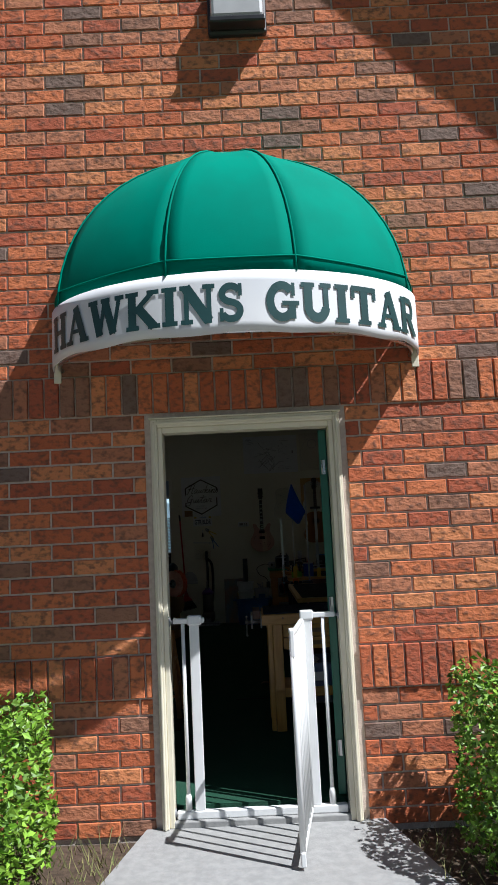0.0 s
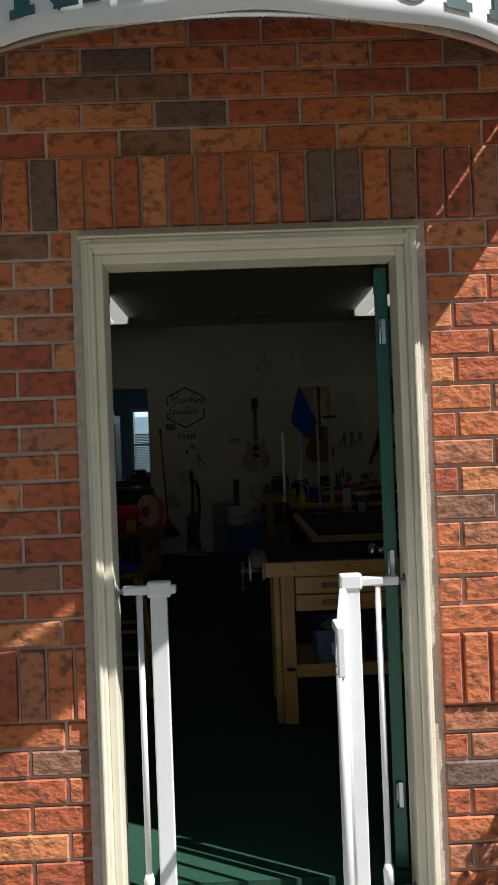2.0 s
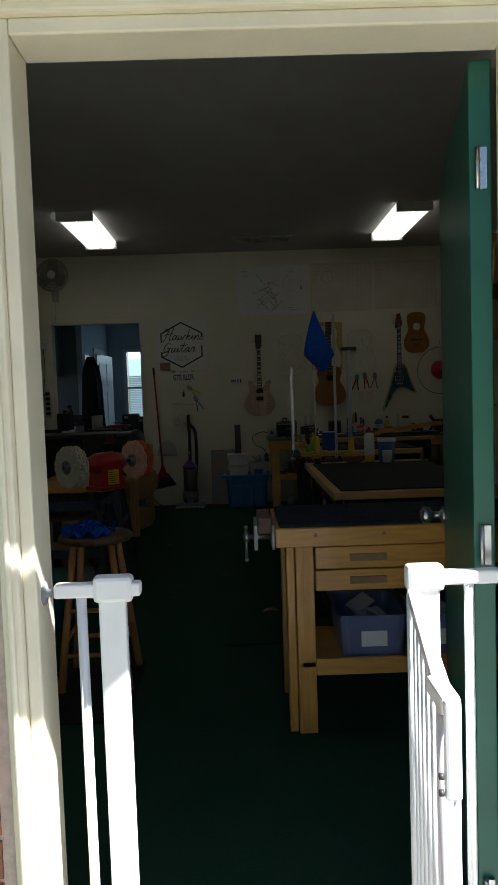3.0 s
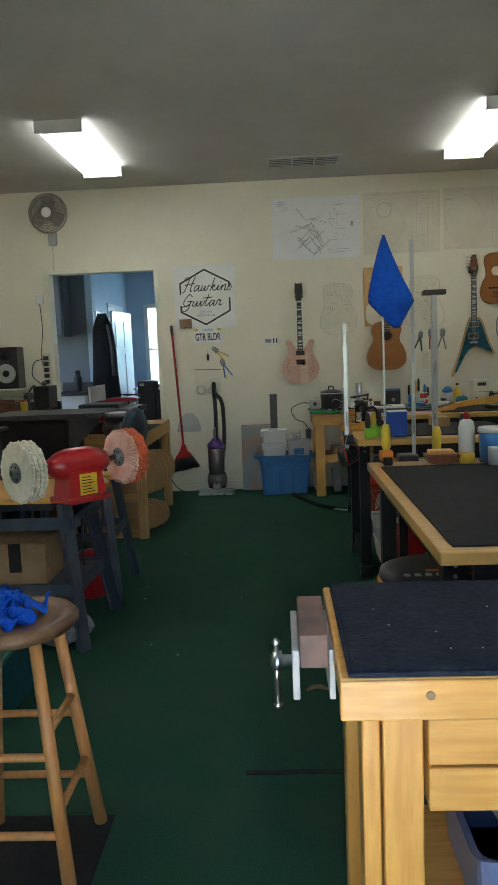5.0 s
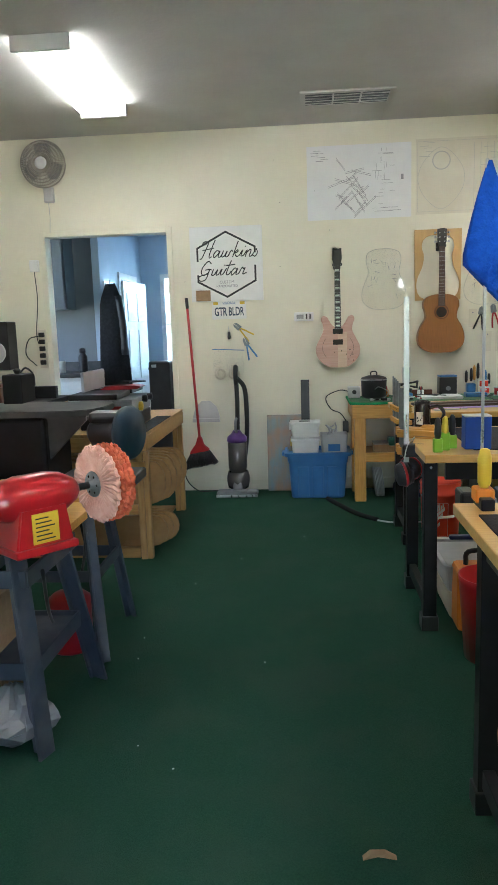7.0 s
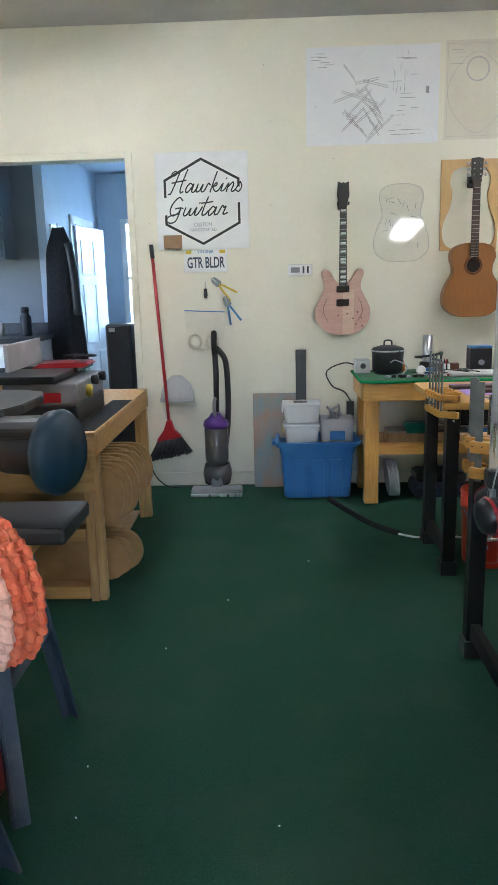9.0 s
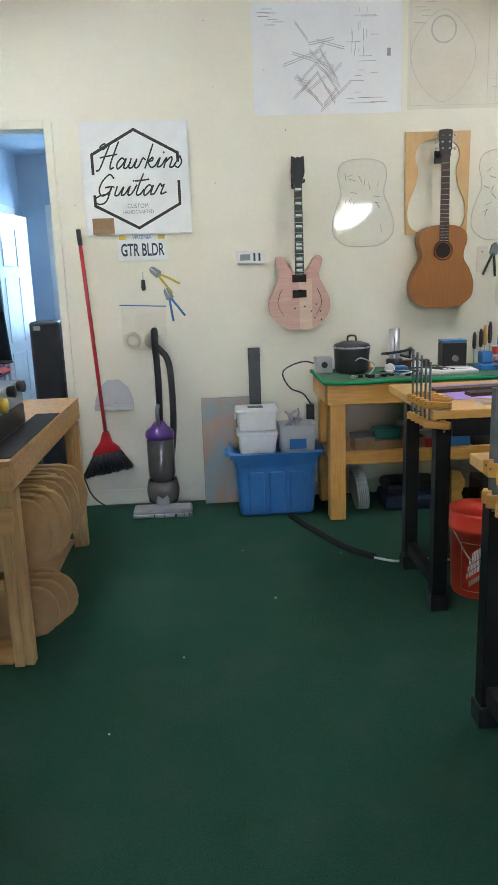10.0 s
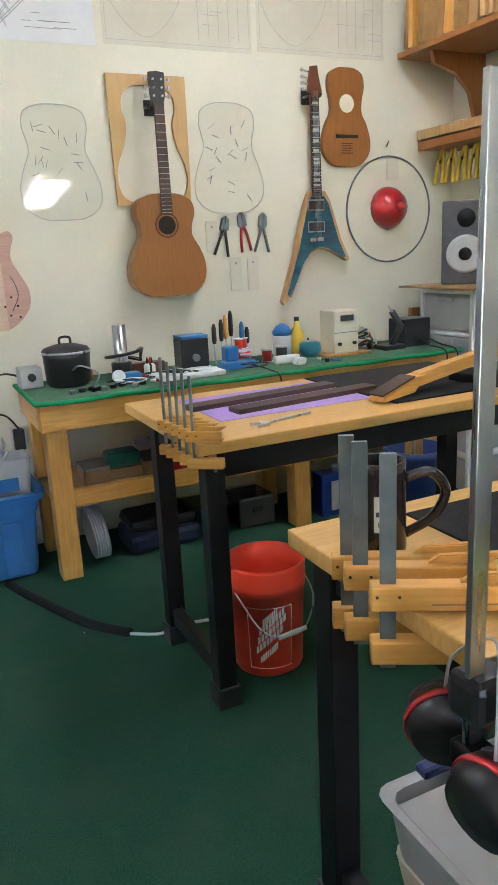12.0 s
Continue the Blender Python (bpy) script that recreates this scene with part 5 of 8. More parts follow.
def crumpled_cloth(bm, pts, rnd, r):
    for k in range(pts):
        a = rnd.uniform(0, 6.28)
        q = rnd.uniform(0, r)
        p = Vector((q * math.cos(a), q * math.sin(a), 0.012 + 0.03 * rnd.random() * (1 - q / r)))
        m = Matrix.Translation(p) @ Euler((rnd.uniform(-0.3, 0.3), rnd.uniform(-0.3, 0.3), rnd.uniform(0, 6.28))).to_matrix().to_4x4()
        rows = [[bm.verts.new(m @ Vector((0.09 * (i / 6 - 0.5), 0.07 * (j / 6 - 0.5), 0.018 * math.sin(i * 1.3 + j * 0.7 + k)))) for i in range(7)] for j in range(7)]
        for ra, rb in zip(rows, rows[1:]):
            for i in range(6):
                f = bm.faces.new((ra[i], ra[i + 1], rb[i + 1], rb[i]))
                f.smooth = True


e = thing("cleaning_cloth", (-0.80, 5.95, F + 0.701), "crumpled blue microfibre cloth lying on the stool", "cloth")
bm = B()
crumpled_cloth(bm, 16, random.Random(3), 0.1)
ob = part("fabric", bm, M_BLUECLOTH, e)
ob.modifiers.new("thick", "SOLIDIFY").thickness = 0.004
e = thing("floor_mat", (-0.92, 5.8, F), "black rubber anti-fatigue mat on the carpet", "mat")
part("sheet", bx((-0.4, -0.35, 0.0), (0.345, 0.31, 0.008), 0.003), M_RUBBER, e)

# mechanic's stool
e = thing("padded_stool", (0.477, 6.50, F), "round black padded shop stool with orange rim", "stool")
part("seat", lathe(B(), [(0.16, 0.575), (0.19, 0.58), (0.198, 0.6), (0.196, 0.617), (0.17, 0.628), (0.03, 0.63)], 32), M_BLACKP, e, smooth=False)
part("rim", lathe(B(), [(0.17, 0.55), (0.204, 0.553), (0.206, 0.585), (0.198, 0.592)], 32), M_BRTORANGE, e)
part("column", rod(B(), (0, 0, 0.1), (0, 0, 0.56), 0.025, 12), M_STEEL, e)
for i in range(5):
    a = 2 * math.pi * i / 5 + 0.3
    bm = B()
    beam(bm, (0, 0, 0.1), (0.22 * math.cos(a), 0.22 * math.sin(a), 0.07), 0.03, 0.03, 0.004)
    part("leg", bm, M_BLACK, e)
    part("caster", lathe(B(), [(0.025, -0.012), (0.027, 0), (0.025, 0.012)], 12, pose(0.22 * math.cos(a), 0.22 * math.sin(a), 0.028, 90, 0, 30)), M_BLACKP, e)
for i in range(7):
    part("print_bar", bx((-0.13 + i * 0.035, -0.1, 0.6295), (-0.11 + i * 0.035, -0.075, 0.6315)), M_LGREY if i < 4 else M_BRTORANGE, e)
part("print_emblem", bx((-0.05, -0.055, 0.6305), (0.05, -0.03, 0.632), 0.0005), M_BRTORANGE, e)

# green-topped repair bench against the back wall
GX0, GX1, GY0, GT = 0.26, 2.45, 10.88, 0.88
e = thing("workbench", ((GX0 + GX1) / 2, (GY0 + BY) / 2, F), "pine repair bench with green carpeted top and lower shelf", "workbench")
w, d, h = (GX1 - GX0) / 2, (BY - GY0) / 2 - 0.02, GT - F
part("benchtop", bx((-w, -d, h - 0.04), (w, d, h - 0.006), 0.003), M_PINE, e)
part("front_apron", bx((-w, -d - 0.004, h - 0.13), (w, -d + 0.034, h - 0.012), 0.004), M_PINE, e)
part("side_apron", bx((-w - 0.003, -d + 0.035, h - 0.13), (-w + 0.03, d, h - 0.012), 0.004), M_PINEY, e)
M_GREENFELT = mat("green_bench_carpet", (0.06, 0.15, 0.085), (0.09, 0.19, 0.11), 60, 0.95, bump=0.8, bscale=200, c3=(0.16, 0.2, 0.14), amt3=0.5, scale3=5, spec=0.2)
M_GREENEDGE = mat("green_edge", (0.01, 0.25, 0.09), (0.015, 0.3, 0.11), 20, 0.9, bump=0.4)
part("carpet_top", bx((-w - 0.012, -d - 0.012, h - 0.004), (w + 0.012, d, h + 0.004), 0.002), M_GREENFELT, e)
bm = B()
tube(bm, [(-w - 0.013, d, h - 0.003), (-w - 0.013, -d, h - 0.004)] + [(-w - 0.013 + (2 * w + 0.026) * i / 24, -d - 0.014, h - 0.004 - 0.006 * abs(math.sin(i * 0.8))) for i in range(25)], 0.011, 6)
part("carpet_edge", bm, M_GREENEDGE, e)
for x in (-w + 0.02, 0.1, w - 0.11):
    for y in (-d + 0.03, d - 0.13):
        part("leg", bx((x, y, 0), (x + 0.09, y + 0.09, h - 0.045), 0.004), M_PINEZ, e)
part("shelf", bx((-w + 0.02, -d + 0.1, 0.36), (w - 0.02, d - 0.02, 0.38), 0.002), M_PLY, e)
part("shelf_rail", bx((-w + 0.1, -d + 0.06, 0.32), (w - 0.1, -d + 0.098, 0.395), 0.003), M_PINE, e)
bm = rod(B(), (w - 0.1, -d - 0.004, h - 0.07), (w - 0.1, -d - 0.02, h - 0.07), 0.022, 12)
part("key_lock", bm, M_STEEL, e)

# pine bench with the jointer
LX0, LX1, LY0, LY1, LT = -2.05, -1.075, 9.43, 10.78, 0.875
e = thing("workbench", ((LX0 + LX1) / 2, (LY0 + LY1) / 2, F), "rough pine two-by-four bench with two lower shelves", "workbench")
w, d, h = (LX1 - LX0) / 2, (LY1 - LY0) / 2, LT - F
part("benchtop", bx((-w, -d, h - 0.02), (w, d, h), 0.003), M_RAWPINE, e)
M_RAWX = mat("bare_pine_level", (0.54, 0.32, 0.11), (0.42, 0.22, 0.07), 5, 0.55, bump=0.15, stretch=(1.2, 10, 10), c3=(0.42, 0.26, 0.13), amt3=0.4, scale3=3)
part("front_rail", bx((-w, -d + 0.0, h - 0.11), (w, -d + 0.038, h - 0.021), 0.003), M_RAWX, e)
part("side_rail", bx((w - 0.038, -d + 0.04, h - 0.11), (w, d, h - 0.021), 0.003), M_RAWX, e)
part("lower_rail", bx((-w, -d + 0.03, h - 0.28), (w - 0.02, -d + 0.06, h - 0.18), 0.003), M_RAWX, e)
for x in (-w, w - 0.075):
    for y in (-d + 0.04, d - 0.08):
        part("leg", bx((x, y, 0), (x + 0.038, y + 0.065, h - 0.021), 0.003), M_RAWPINE, e)
        part("leg_board", bx((x + 0.039, y + 0.01, 0), (x + 0.072, y + 0.06, h - 0.12), 0.003), M_RAWPINE, e)
for z in (0.02, 0.3):
    part("shelf", bx((-w + 0.08, -d + 0.07, z), (w - 0.08, d - 0.05, z + 0.018)), M_PLY, e)
    part("shelf_rail", bx((-w + 0.08, -d + 0.045, z - 0.01), (w - 0.08, -d + 0.069, z + 0.05), 0.002), M_RAWX, e)
for zb, hh, k0 in ((0.32, 0.28, 0), (0.04, 0.2, 9)):
    for i in range(9 if zb > 0.1 else 4):
        f = thing("plywood_form", (LX1 - 0.42 + 0.025 * (i % 3), LY0 + 0.2 + i * 0.065, F + zb), "rounded plywood guitar mould standing on the bench shelf", "mould", "plywood moulds on the shelf")
        o = [(-0.45, 0), (0.4, 0)] + [(0.4 + 0.09 * math.sin(t * math.pi / 8), hh / 2 - hh / 2 * math.cos(t * math.pi / 8)) for t in range(1, 8)] + [(0.38, hh), (0.1, hh), (-0.05, hh * 0.8), (-0.2, hh), (-0.45, hh)]
        part("layer", plate(B(), o, 0.018), M_PLY, f)
        part("layer", plate(B(), [(x * 0.985, z) for x, z in o], 0.018, pose(0, 0.0195, 0)), M_RAWPINE, f)

e = thing("benchtop_jointer", (-1.36, 9.86, LT), "grey and black benchtop jointer with red guard", "jointer")
part("base", bx((-0.17, -0.25, 0.0), (0.17, 0.28, 0.09), 0.008), M_BLACKP, e)
part("body", bx((-0.17, -0.25, 0.091), (0.17, 0.28, 0.19), 0.01), M_GREY, e)
part("badge", bx((-0.14, -0.2535, 0.105), (0.1, -0.25, 0.15)), M_RED, e, "red badge plate")
part("infeed_table", bx((-0.21, -0.34, 0.2), (0.1, 0.0, 0.235), 0.006), M_BLACKP, e)
part("outfeed_table", bx((-0.21, 0.06, 0.205), (0.1, 0.38, 0.24), 0.006), M_BLACKP, e)
part("fence", bx((-0.165, -0.2, 0.24), (-0.145, 0.28, 0.365), 0.003), M_LGREY, e)
part("fence_bracket", bx((-0.21, -0.05, 0.24), (-0.167, 0.08, 0.31), 0.004), M_BLACK, e)
bm = B()
plate(bm, [(-0.1, 0.0), (0.15, 0.0), (0.18, 0.015), (0.15, 0.024), (-0.06, 0.022)], 0.14, pose(0, -0.02, 0.238))
part("cutter_guard", bm, M_RED, e, "red cutter guard")
bm = lathe(B(), [(0.03, 0), (0.03, 0.02), (0.012, 0.025)], 12, pose(0.17, -0.05, 0.13, 0, 90, 0))
part("switch", bm, M_YELLOW, e, "yellow safety switch")
for y in (0.05, 0.2):
    bm = lathe(B(), [(0.022, 0), (0.025, 0.03), (0.01, 0.035)], 10, pose(0.17, y, 0.17, 0, 90, 0))
    part("knob", bm, M_BLACKP, e)
bm = B()
tube(bm, smooth_path([(0.05, 0.2, 0.27), (0.13, 0.12, 0.28), (0.16, 0.2, 0.275), (0.05, 0.25, 0.275), (0.0, 0.18, 0.28)], 5), 0.006, 6)
part("cord", bm, M_BLACKP, e)
e = thing("bench_mat", (-1.2, 9.87, LT), "thin black rubber mat under the jointer", "mat")
part("sheet", bx((0.012, -0.4, 0.0), (0.12, 0.45, 0.003)), M_RUBBER, e)

# buffing machine on its stand
e = thing("buffer_stand", (-1.23, 7.62, F), "blue-grey painted steel tool stand with wooden top", "tool stand")
H_ = 0.735
part("top_board", plate(B(), [(-0.42, -0.34), (0.22, -0.34), (0.28, -0.2), (0.28, 0.12), (0.22, 0.2), (-0.42, 0.2)], 0.03, pose(0, 0, H_, 90, 0, 0) @ pose(0, -0.03, 0)), M_PINE, e)
for x, y, fx, fy in ((0.18, -0.25, 0.235, -0.27), (0.18, 0.12, 0.26, 0.29), (-0.3, -0.25, -0.45, -0.27), (-0.3, 0.12, -0.45, 0.29)):
    bm = B()
    beam(bm, (fx, fy, 0.0), (x, y, H_ - 0.03), 0.075, 0.012, 0.003)
    beam(bm, (fx - 0.03, fy + 0.02, 0.0), (x - 0.03, y + 0.02, H_ - 0.03), 0.012, 0.05, 0.003)
    part("leg", bm, M_BLUEGREY, e)
for z, k in ((0.3, 0.43), (0.62, 0.1)):
    for (a, b) in (((0.21, -0.26), (0.22, 0.2)), ((-0.37, -0.26), (-0.37, 0.2)), ((0.21, -0.26), (-0.37, -0.26)), ((0.22, 0.2), (-0.37, 0.2))):
        bm = B()
        beam(bm, (*a, z), (*b, z), 0.012, 0.06, 0.002)
        part("stretcher", bm, M_BLUEGREY, e)
part("lower_shelf", bx((-0.37, -0.25, 0.3), (0.2, 0.19, 0.312)), M_BLUEGREY, e)

M_WHEELR = mat("red_cotton_buff", (0.60, 0.11, 0.045), (0.66, 0.17, 0.08), 30, 0.95, bump=1.0, bscale=120, c3=(0.4, 0.07, 0.04), amt3=0.4, scale3=14)
M_WHEELF = mat("pink_cotton_buff_face", (0.72, 0.45, 0.36), (0.62, 0.33, 0.25), 20, 0.95, bump=0.8, bscale=90)
M_WHEELW = mat("white_cotton_buff", (0.72, 0.68, 0.55), (0.62, 0.57, 0.45), 30, 0.95, bump=1.0, bscale=120, c3=(0.5, 0.45, 0.35), amt3=0.4, scale3=14)
e = thing("buffing_machine", (-0.966, 7.326, F + H_ + 0.001), "red two-wheel buffing machine with cotton wheels", "buffer", rz=50)
# axis along local x
part("base", bx((-0.108, -0.085, 0.0), (0.108, 0.085, 0.025), 0.006), M_RED, e)
part("pedestal", plate(B(), [(-0.1, 0.02), (0.1, 0.02), (0.078, 0.15), (-0.078, 0.15)], 0.14, pose(0, -0.07, 0), 0.006), M_RED, e)
part("motor", lathe(B(), [(0.022, -0.16), (0.04, -0.145), (0.064, -0.1), (0.074, -0.05), (0.074, 0.05), (0.064, 0.1), (0.04, 0.145), (0.022, 0.16)], 24, pose(0, 0, 0.17, 0, 90, 0)), M_RED, e)
lab = part("warning_label", bx((-0.045, -0.0745, 0.035), (0.045, -0.0705, 0.13)), M_YELLOW, e, "yellow printed warning label")
for i in range(6):
    part("print_bar", bx((-0.035, -0.0755, 0.045 + i * 0.0135), (0.03 - 0.01 * (i % 3), -0.0746, 0.049 + i * 0.0135)), M_SIGNINK, lab)
part("shaft", rod(B(), (-0.335, 0, 0.17), (0.335, 0, 0.17), 0.012, 10), M_DUST, e)


def buff(side, rimmat, facemat, name):
    x0 = 0.233 * side
    wh = None
    for j in range(4):
        bm = B()
        n = 88
        xa = x0 + side * (j * 0.02)
        prof = [(0.045, 0.0), (0.113, -0.003), (0.128, 0.003), (0.132, 0.01), (0.128, 0.017), (0.045, 0.019)]
        rings = []
        for r, q in prof:
            ring = []
            for i in range(n):
                a = 2 * math.pi * i / n
                rr = r + (0.004 * math.sin(i * 2.4 + j) if r > 0.12 else 0) + (0.003 * math.sin(i * 7.1 + j * 2) if r > 0.1 else 0)
                qq = q + (0.0035 * (1 if i % 2 else -1) if 0.1 < r < 0.12 else 0)
                ring.append(bm.verts.new((xa + side * qq, rr * math.cos(a), 0.17 + rr * math.sin(a))))
            rings.append(ring)
        for a, b in zip(rings, rings[1:]):
            for i in range(n):
                bm.faces.new((a[i], a[(i + 1) % n], b[(i + 1) % n], b[i]))
        bm.faces.new(rings[0])
        bm.faces.new(rings[-1])
        p = part("cotton_disc", bm, facemat if j in (0,) else rimmat, wh or e)
        wh = wh or p
    for xa, s in ((x0 - side * 0.006, -side), (x0 + side * 0.081, side)):
        fl = part("flange", lathe(B(), [(0.045, 0), (0.042, 0.005), (0.018, 0.007), (0.016, 0.02)], 20, pose(xa, 0, 0.17, 0, 90 * s, 0)), M_GREYSTEEL, wh)
        for q in range(6):
            ca, sa = 0.03 * math.cos(q * 1.047), 0.03 * math.sin(q * 1.047)
            part("bolt_hole", rod(B(), (xa + s * 0.0052, ca, 0.17 + sa), (xa + s * 0.0072, ca, 0.17 + sa), 0.004, 8), M_SHADEHOLE, fl)


buff(1, M_WHEELR, M_WHEELF, "red_wheel")
buff(-1, M_WHEELW, M_WHEELW, "white_wheel")

# second stand: disc sander, and the spindle table behind
e = thing("sander_stand", (-1.25, 8.33, F), "dark painted steel stand with wooden top", "tool stand")
part("top_board", bx((-0.35, -0.2, 0.69), (0.28, 0.2, 0.72), 0.006), M_PINE, e)
for x, y, fx, fy in ((0.18, -0.14, 0.26, -0.28), (0.18, 0.14, 0.26, 0.24), (-0.25, -0.14, -0.35, -0.28), (-0.25, 0.14, -0.35, 0.24)):
    bm = B()
    beam(bm, (fx, fy, 0.0), (x, y, 0.69), 0.05, 0.012, 0.003)
    beam(bm, (fx - 0.02, fy, 0.0), (x - 0.02, y, 0.69), 0.012, 0.04, 0.003)
    part("leg", bm, M_BLUEGREY, e)
for a, b in (((0.22, -0.2), (0.22, 0.18)), ((-0.3, -0.2), (-0.3, 0.18)), ((0.22, 0.18), (-0.3, 0.18)), ((0.22, -0.2), (-0.3, -0.2))):
    bm = B()
    beam(bm, (*a, 0.36), (*b, 0.36), 0.012, 0.05, 0.002)
    part("stretcher", bm, M_BLUEGREY, e)
M_SANDBLUE = mat("dark_blue_casting", (0.008, 0.032, 0.058), (0.012, 0.045, 0.075), 12, 0.4, c3=(0.06, 0.08, 0.1), amt3=0.3, scale3=9)
e = thing("disc_sander", (-1.033, 8.4, F + 0.72), "dark blue benchtop belt and disc sander", "sander")
part("base", bx((-0.2, -0.14, 0.0), (0.16, 0.14, 0.05), 0.012), M_BLACKP, e)
part("disc_guard", lathe(B(), [(0.03, 0), (0.12, 0.0), (0.125, 0.03), (0.11, 0.05), (0.03, 0.055)], 28, pose(0.1, 0, 0.236, 0, 90, -16)), M_SANDBLUE, e)
part("motor", lathe(B(), [(0.06, 0), (0.07, 0.03), (0.07, 0.13), (0.04, 0.16)], 20, pose(0.08, 0.006, 0.236, 0, -90, -16)), M_BLACKP, e)
part("belt_housing", bx((-0.06, -0.05, 0.28), (0.1, 0.05, 0.34), 0.025), M_BLACKP, e)

e = thing("spindle_table", (-1.56, 8.86, F), "dusty cast-iron machine table with fence on a black cabinet", "machine")
bm = plate(B(), [(-0.38, -0.26), (0.3, -0.26), (0.4, -0.2), (0.43, -0.1), (0.43, 0.1), (0.4, 0.2), (0.3, 0.26), (-0.38, 0.26)], 0.03, pose(0, 0, 1.04, 90, 0, 0) @ pose(0, -0.03, 0), 0.004)
part("table", bm, M_DUST, e)
part("cabinet", bx((-0.3, -0.2, 0.55), (0.15, 0.2, 1.0), 0.02), M_BLACK, e)
part("trunnion", plate(B(), [(0.12, 0.75), (0.35, 0.98), (0.35, 1.03), (0.0, 1.03), (0.0, 0.75)], 0.03, pose(0, -0.15, 0), 0.003), M_DUST, e)
part("fence", bx((-0.05, -0.2, 1.075), (0.05, -0.02, 1.22), 0.006), M_BLACK, e)
part("fence_knob", lathe(B(), [(0.012, 0), (0.02, 0.02), (0.008, 0.03)], 10, pose(0, -0.12, 1.22)), M_BLACKP, e)
for x in (-0.3, 0.2):
    for y in (-0.17, 0.17):
        bm = B()
        beam(bm, (x * 1.2, y * 1.2, 0), (x * 0.8, y, 0.55), 0.04, 0.04, 0.003)
        part("leg", bm, M_BLACK, e)

# ---- things along the back wall ----
M_FANWIRE = mat("dusty_fan_wire", (0.27, 0.24, 0.21), (0.33, 0.30, 0.26), 30, 0.6)
e = thing("wall_fan", (-2.26, BY, 2.9), "grey round wall fan at rest with pull cord", "fan")
part("back_plate", lathe(B(), [(0.05, 0), (0.05, 0.06)], 16, pose(0, 0, 0, 90, 0, 0)), M_LGREY, e)
bm = B()
for r, y in ((0.19, -0.1), (0.178, -0.06), (0.178, -0.14), (0.155, -0.146), (0.13, -0.149), (0.105, -0.152), (0.08, -0.155)):
    tube(bm, [(r * math.cos(t * 0.2094), y, r * math.sin(t * 0.2094)) for t in range(31)], 0.004, 5)
for i in range(72):
    a = 2 * math.pi * i / 72
    tube(bm, [(0.05 * math.cos(a), -0.155, 0.05 * math.sin(a)), (0.178 * math.cos(a), -0.14, 0.178 * math.sin(a)), (0.19 * math.cos(a), -0.1, 0.19 * math.sin(a)), (0.178 * math.cos(a), -0.06, 0.178 * math.sin(a))], 0.0034, 4)
part("cage", bm, M_FANWIRE, e)
for i in range(3):
    m = pose(0, -0.1, 0, 0, 120 * i, 0)
    bm = plate(B(), [(-0.02, 0.02), (0.02, 0.02), (0.085, 0.1), (0.05, 0.165), (-0.07, 0.155), (-0.06, 0.08)], 0.003, m)
    part("blade", bm, M_GREY, e)
part("hub", lathe(B(), [(0.05, 0), (0.05, 0.012), (0.03, 0.018)], 20, pose(0, -0.15, 0, 90, 0, 0)), M_WHITE, e)
part("control_box", bx((-0.035, -0.05, -0.3), (0.05, -0.0, -0.17), 0.012), M_LGREY, e)
bm = tube(B(), [(0.0, -0.03, -0.3), (0.005, -0.03, -0.42), (-0.005, -0.03, -0.55)], 0.003, 5)
part("cord", bm, M_LGREY, e)

e = thing("camera_socket", (-2.43, BY, 2.08), "white wall socket adapter with hanging cable", "socket")
part("box", bx((-0.04, -0.04, -0.05), (0.04, 0, 0.05), 0.008), M_WHITE, e)
part("cable", tube(B(), smooth_path([(0, -0.03, -0.05), (0.01, -0.03, -0.3), (-0.02, -0.03, -0.6), (0.03, -0.03, -0.75)], 5), 0.004, 6), M_BLACKP, e)
e = thing("power_strip", (-2.40, BY, 1.2), "beige vertical power strip with plugged adapters", "power strip")
part("housing", bx((-0.035, -0.04, 0), (0.035, 0, 0.34), 0.006), M_TAN, e)
for i in range(5):
    part("plug", bx((-0.025, -0.065, 0.03 + i * 0.06), (0.025, -0.041, 0.07 + i * 0.06), 0.005), M_BLACKP, e)
part("cable", tube(B(), smooth_path([(-0.03, -0.05, 0.28), (-0.12, -0.05, 0.25), (-0.15, -0.05, 0.12), (-0.06, -0.05, 0.02)], 5), 0.005, 6), M_BLACKP, e)


def loudspeaker(x, y, z, rz, k, label):
    e = thing("loudspeaker", (x, y, z), label, "loudspeaker", "studio loudspeakers", rz=rz)
    part("cabinet", bx((-0.12 * k, -0.2, 0), (0.12 * k, 0.0, 0.41 * k), 0.008), M_BLACKP if rz == 0 else M_SPK, e)
    w = part("woofer_ring", lathe(B(), [(0.095 * k, 0), (0.095 * k, 0.008), (0.08 * k, 0.008)], 28, pose(0, -0.2, 0.15 * k, 90, 0, 0)), M_LGREY, e)
    part("woofer_cone", lathe(B(), [(0.078 * k, 0.006), (0.035 * k, 0.004), (0.03 * k, 0.012), (0.005, 0.016)], 24, pose(0, -0.2, 0.15 * k, 90, 0, 0)), M_BLACK, w)
    part("tweeter", lathe(B(), [(0.045 * k, 0), (0.045 * k, 0.004), (0.015 * k, 0.004), (0.005, 0.01)], 20, pose(0, -0.2, 0.325 * k, 90, 0, 0)), M_BLACK, e)
    return e


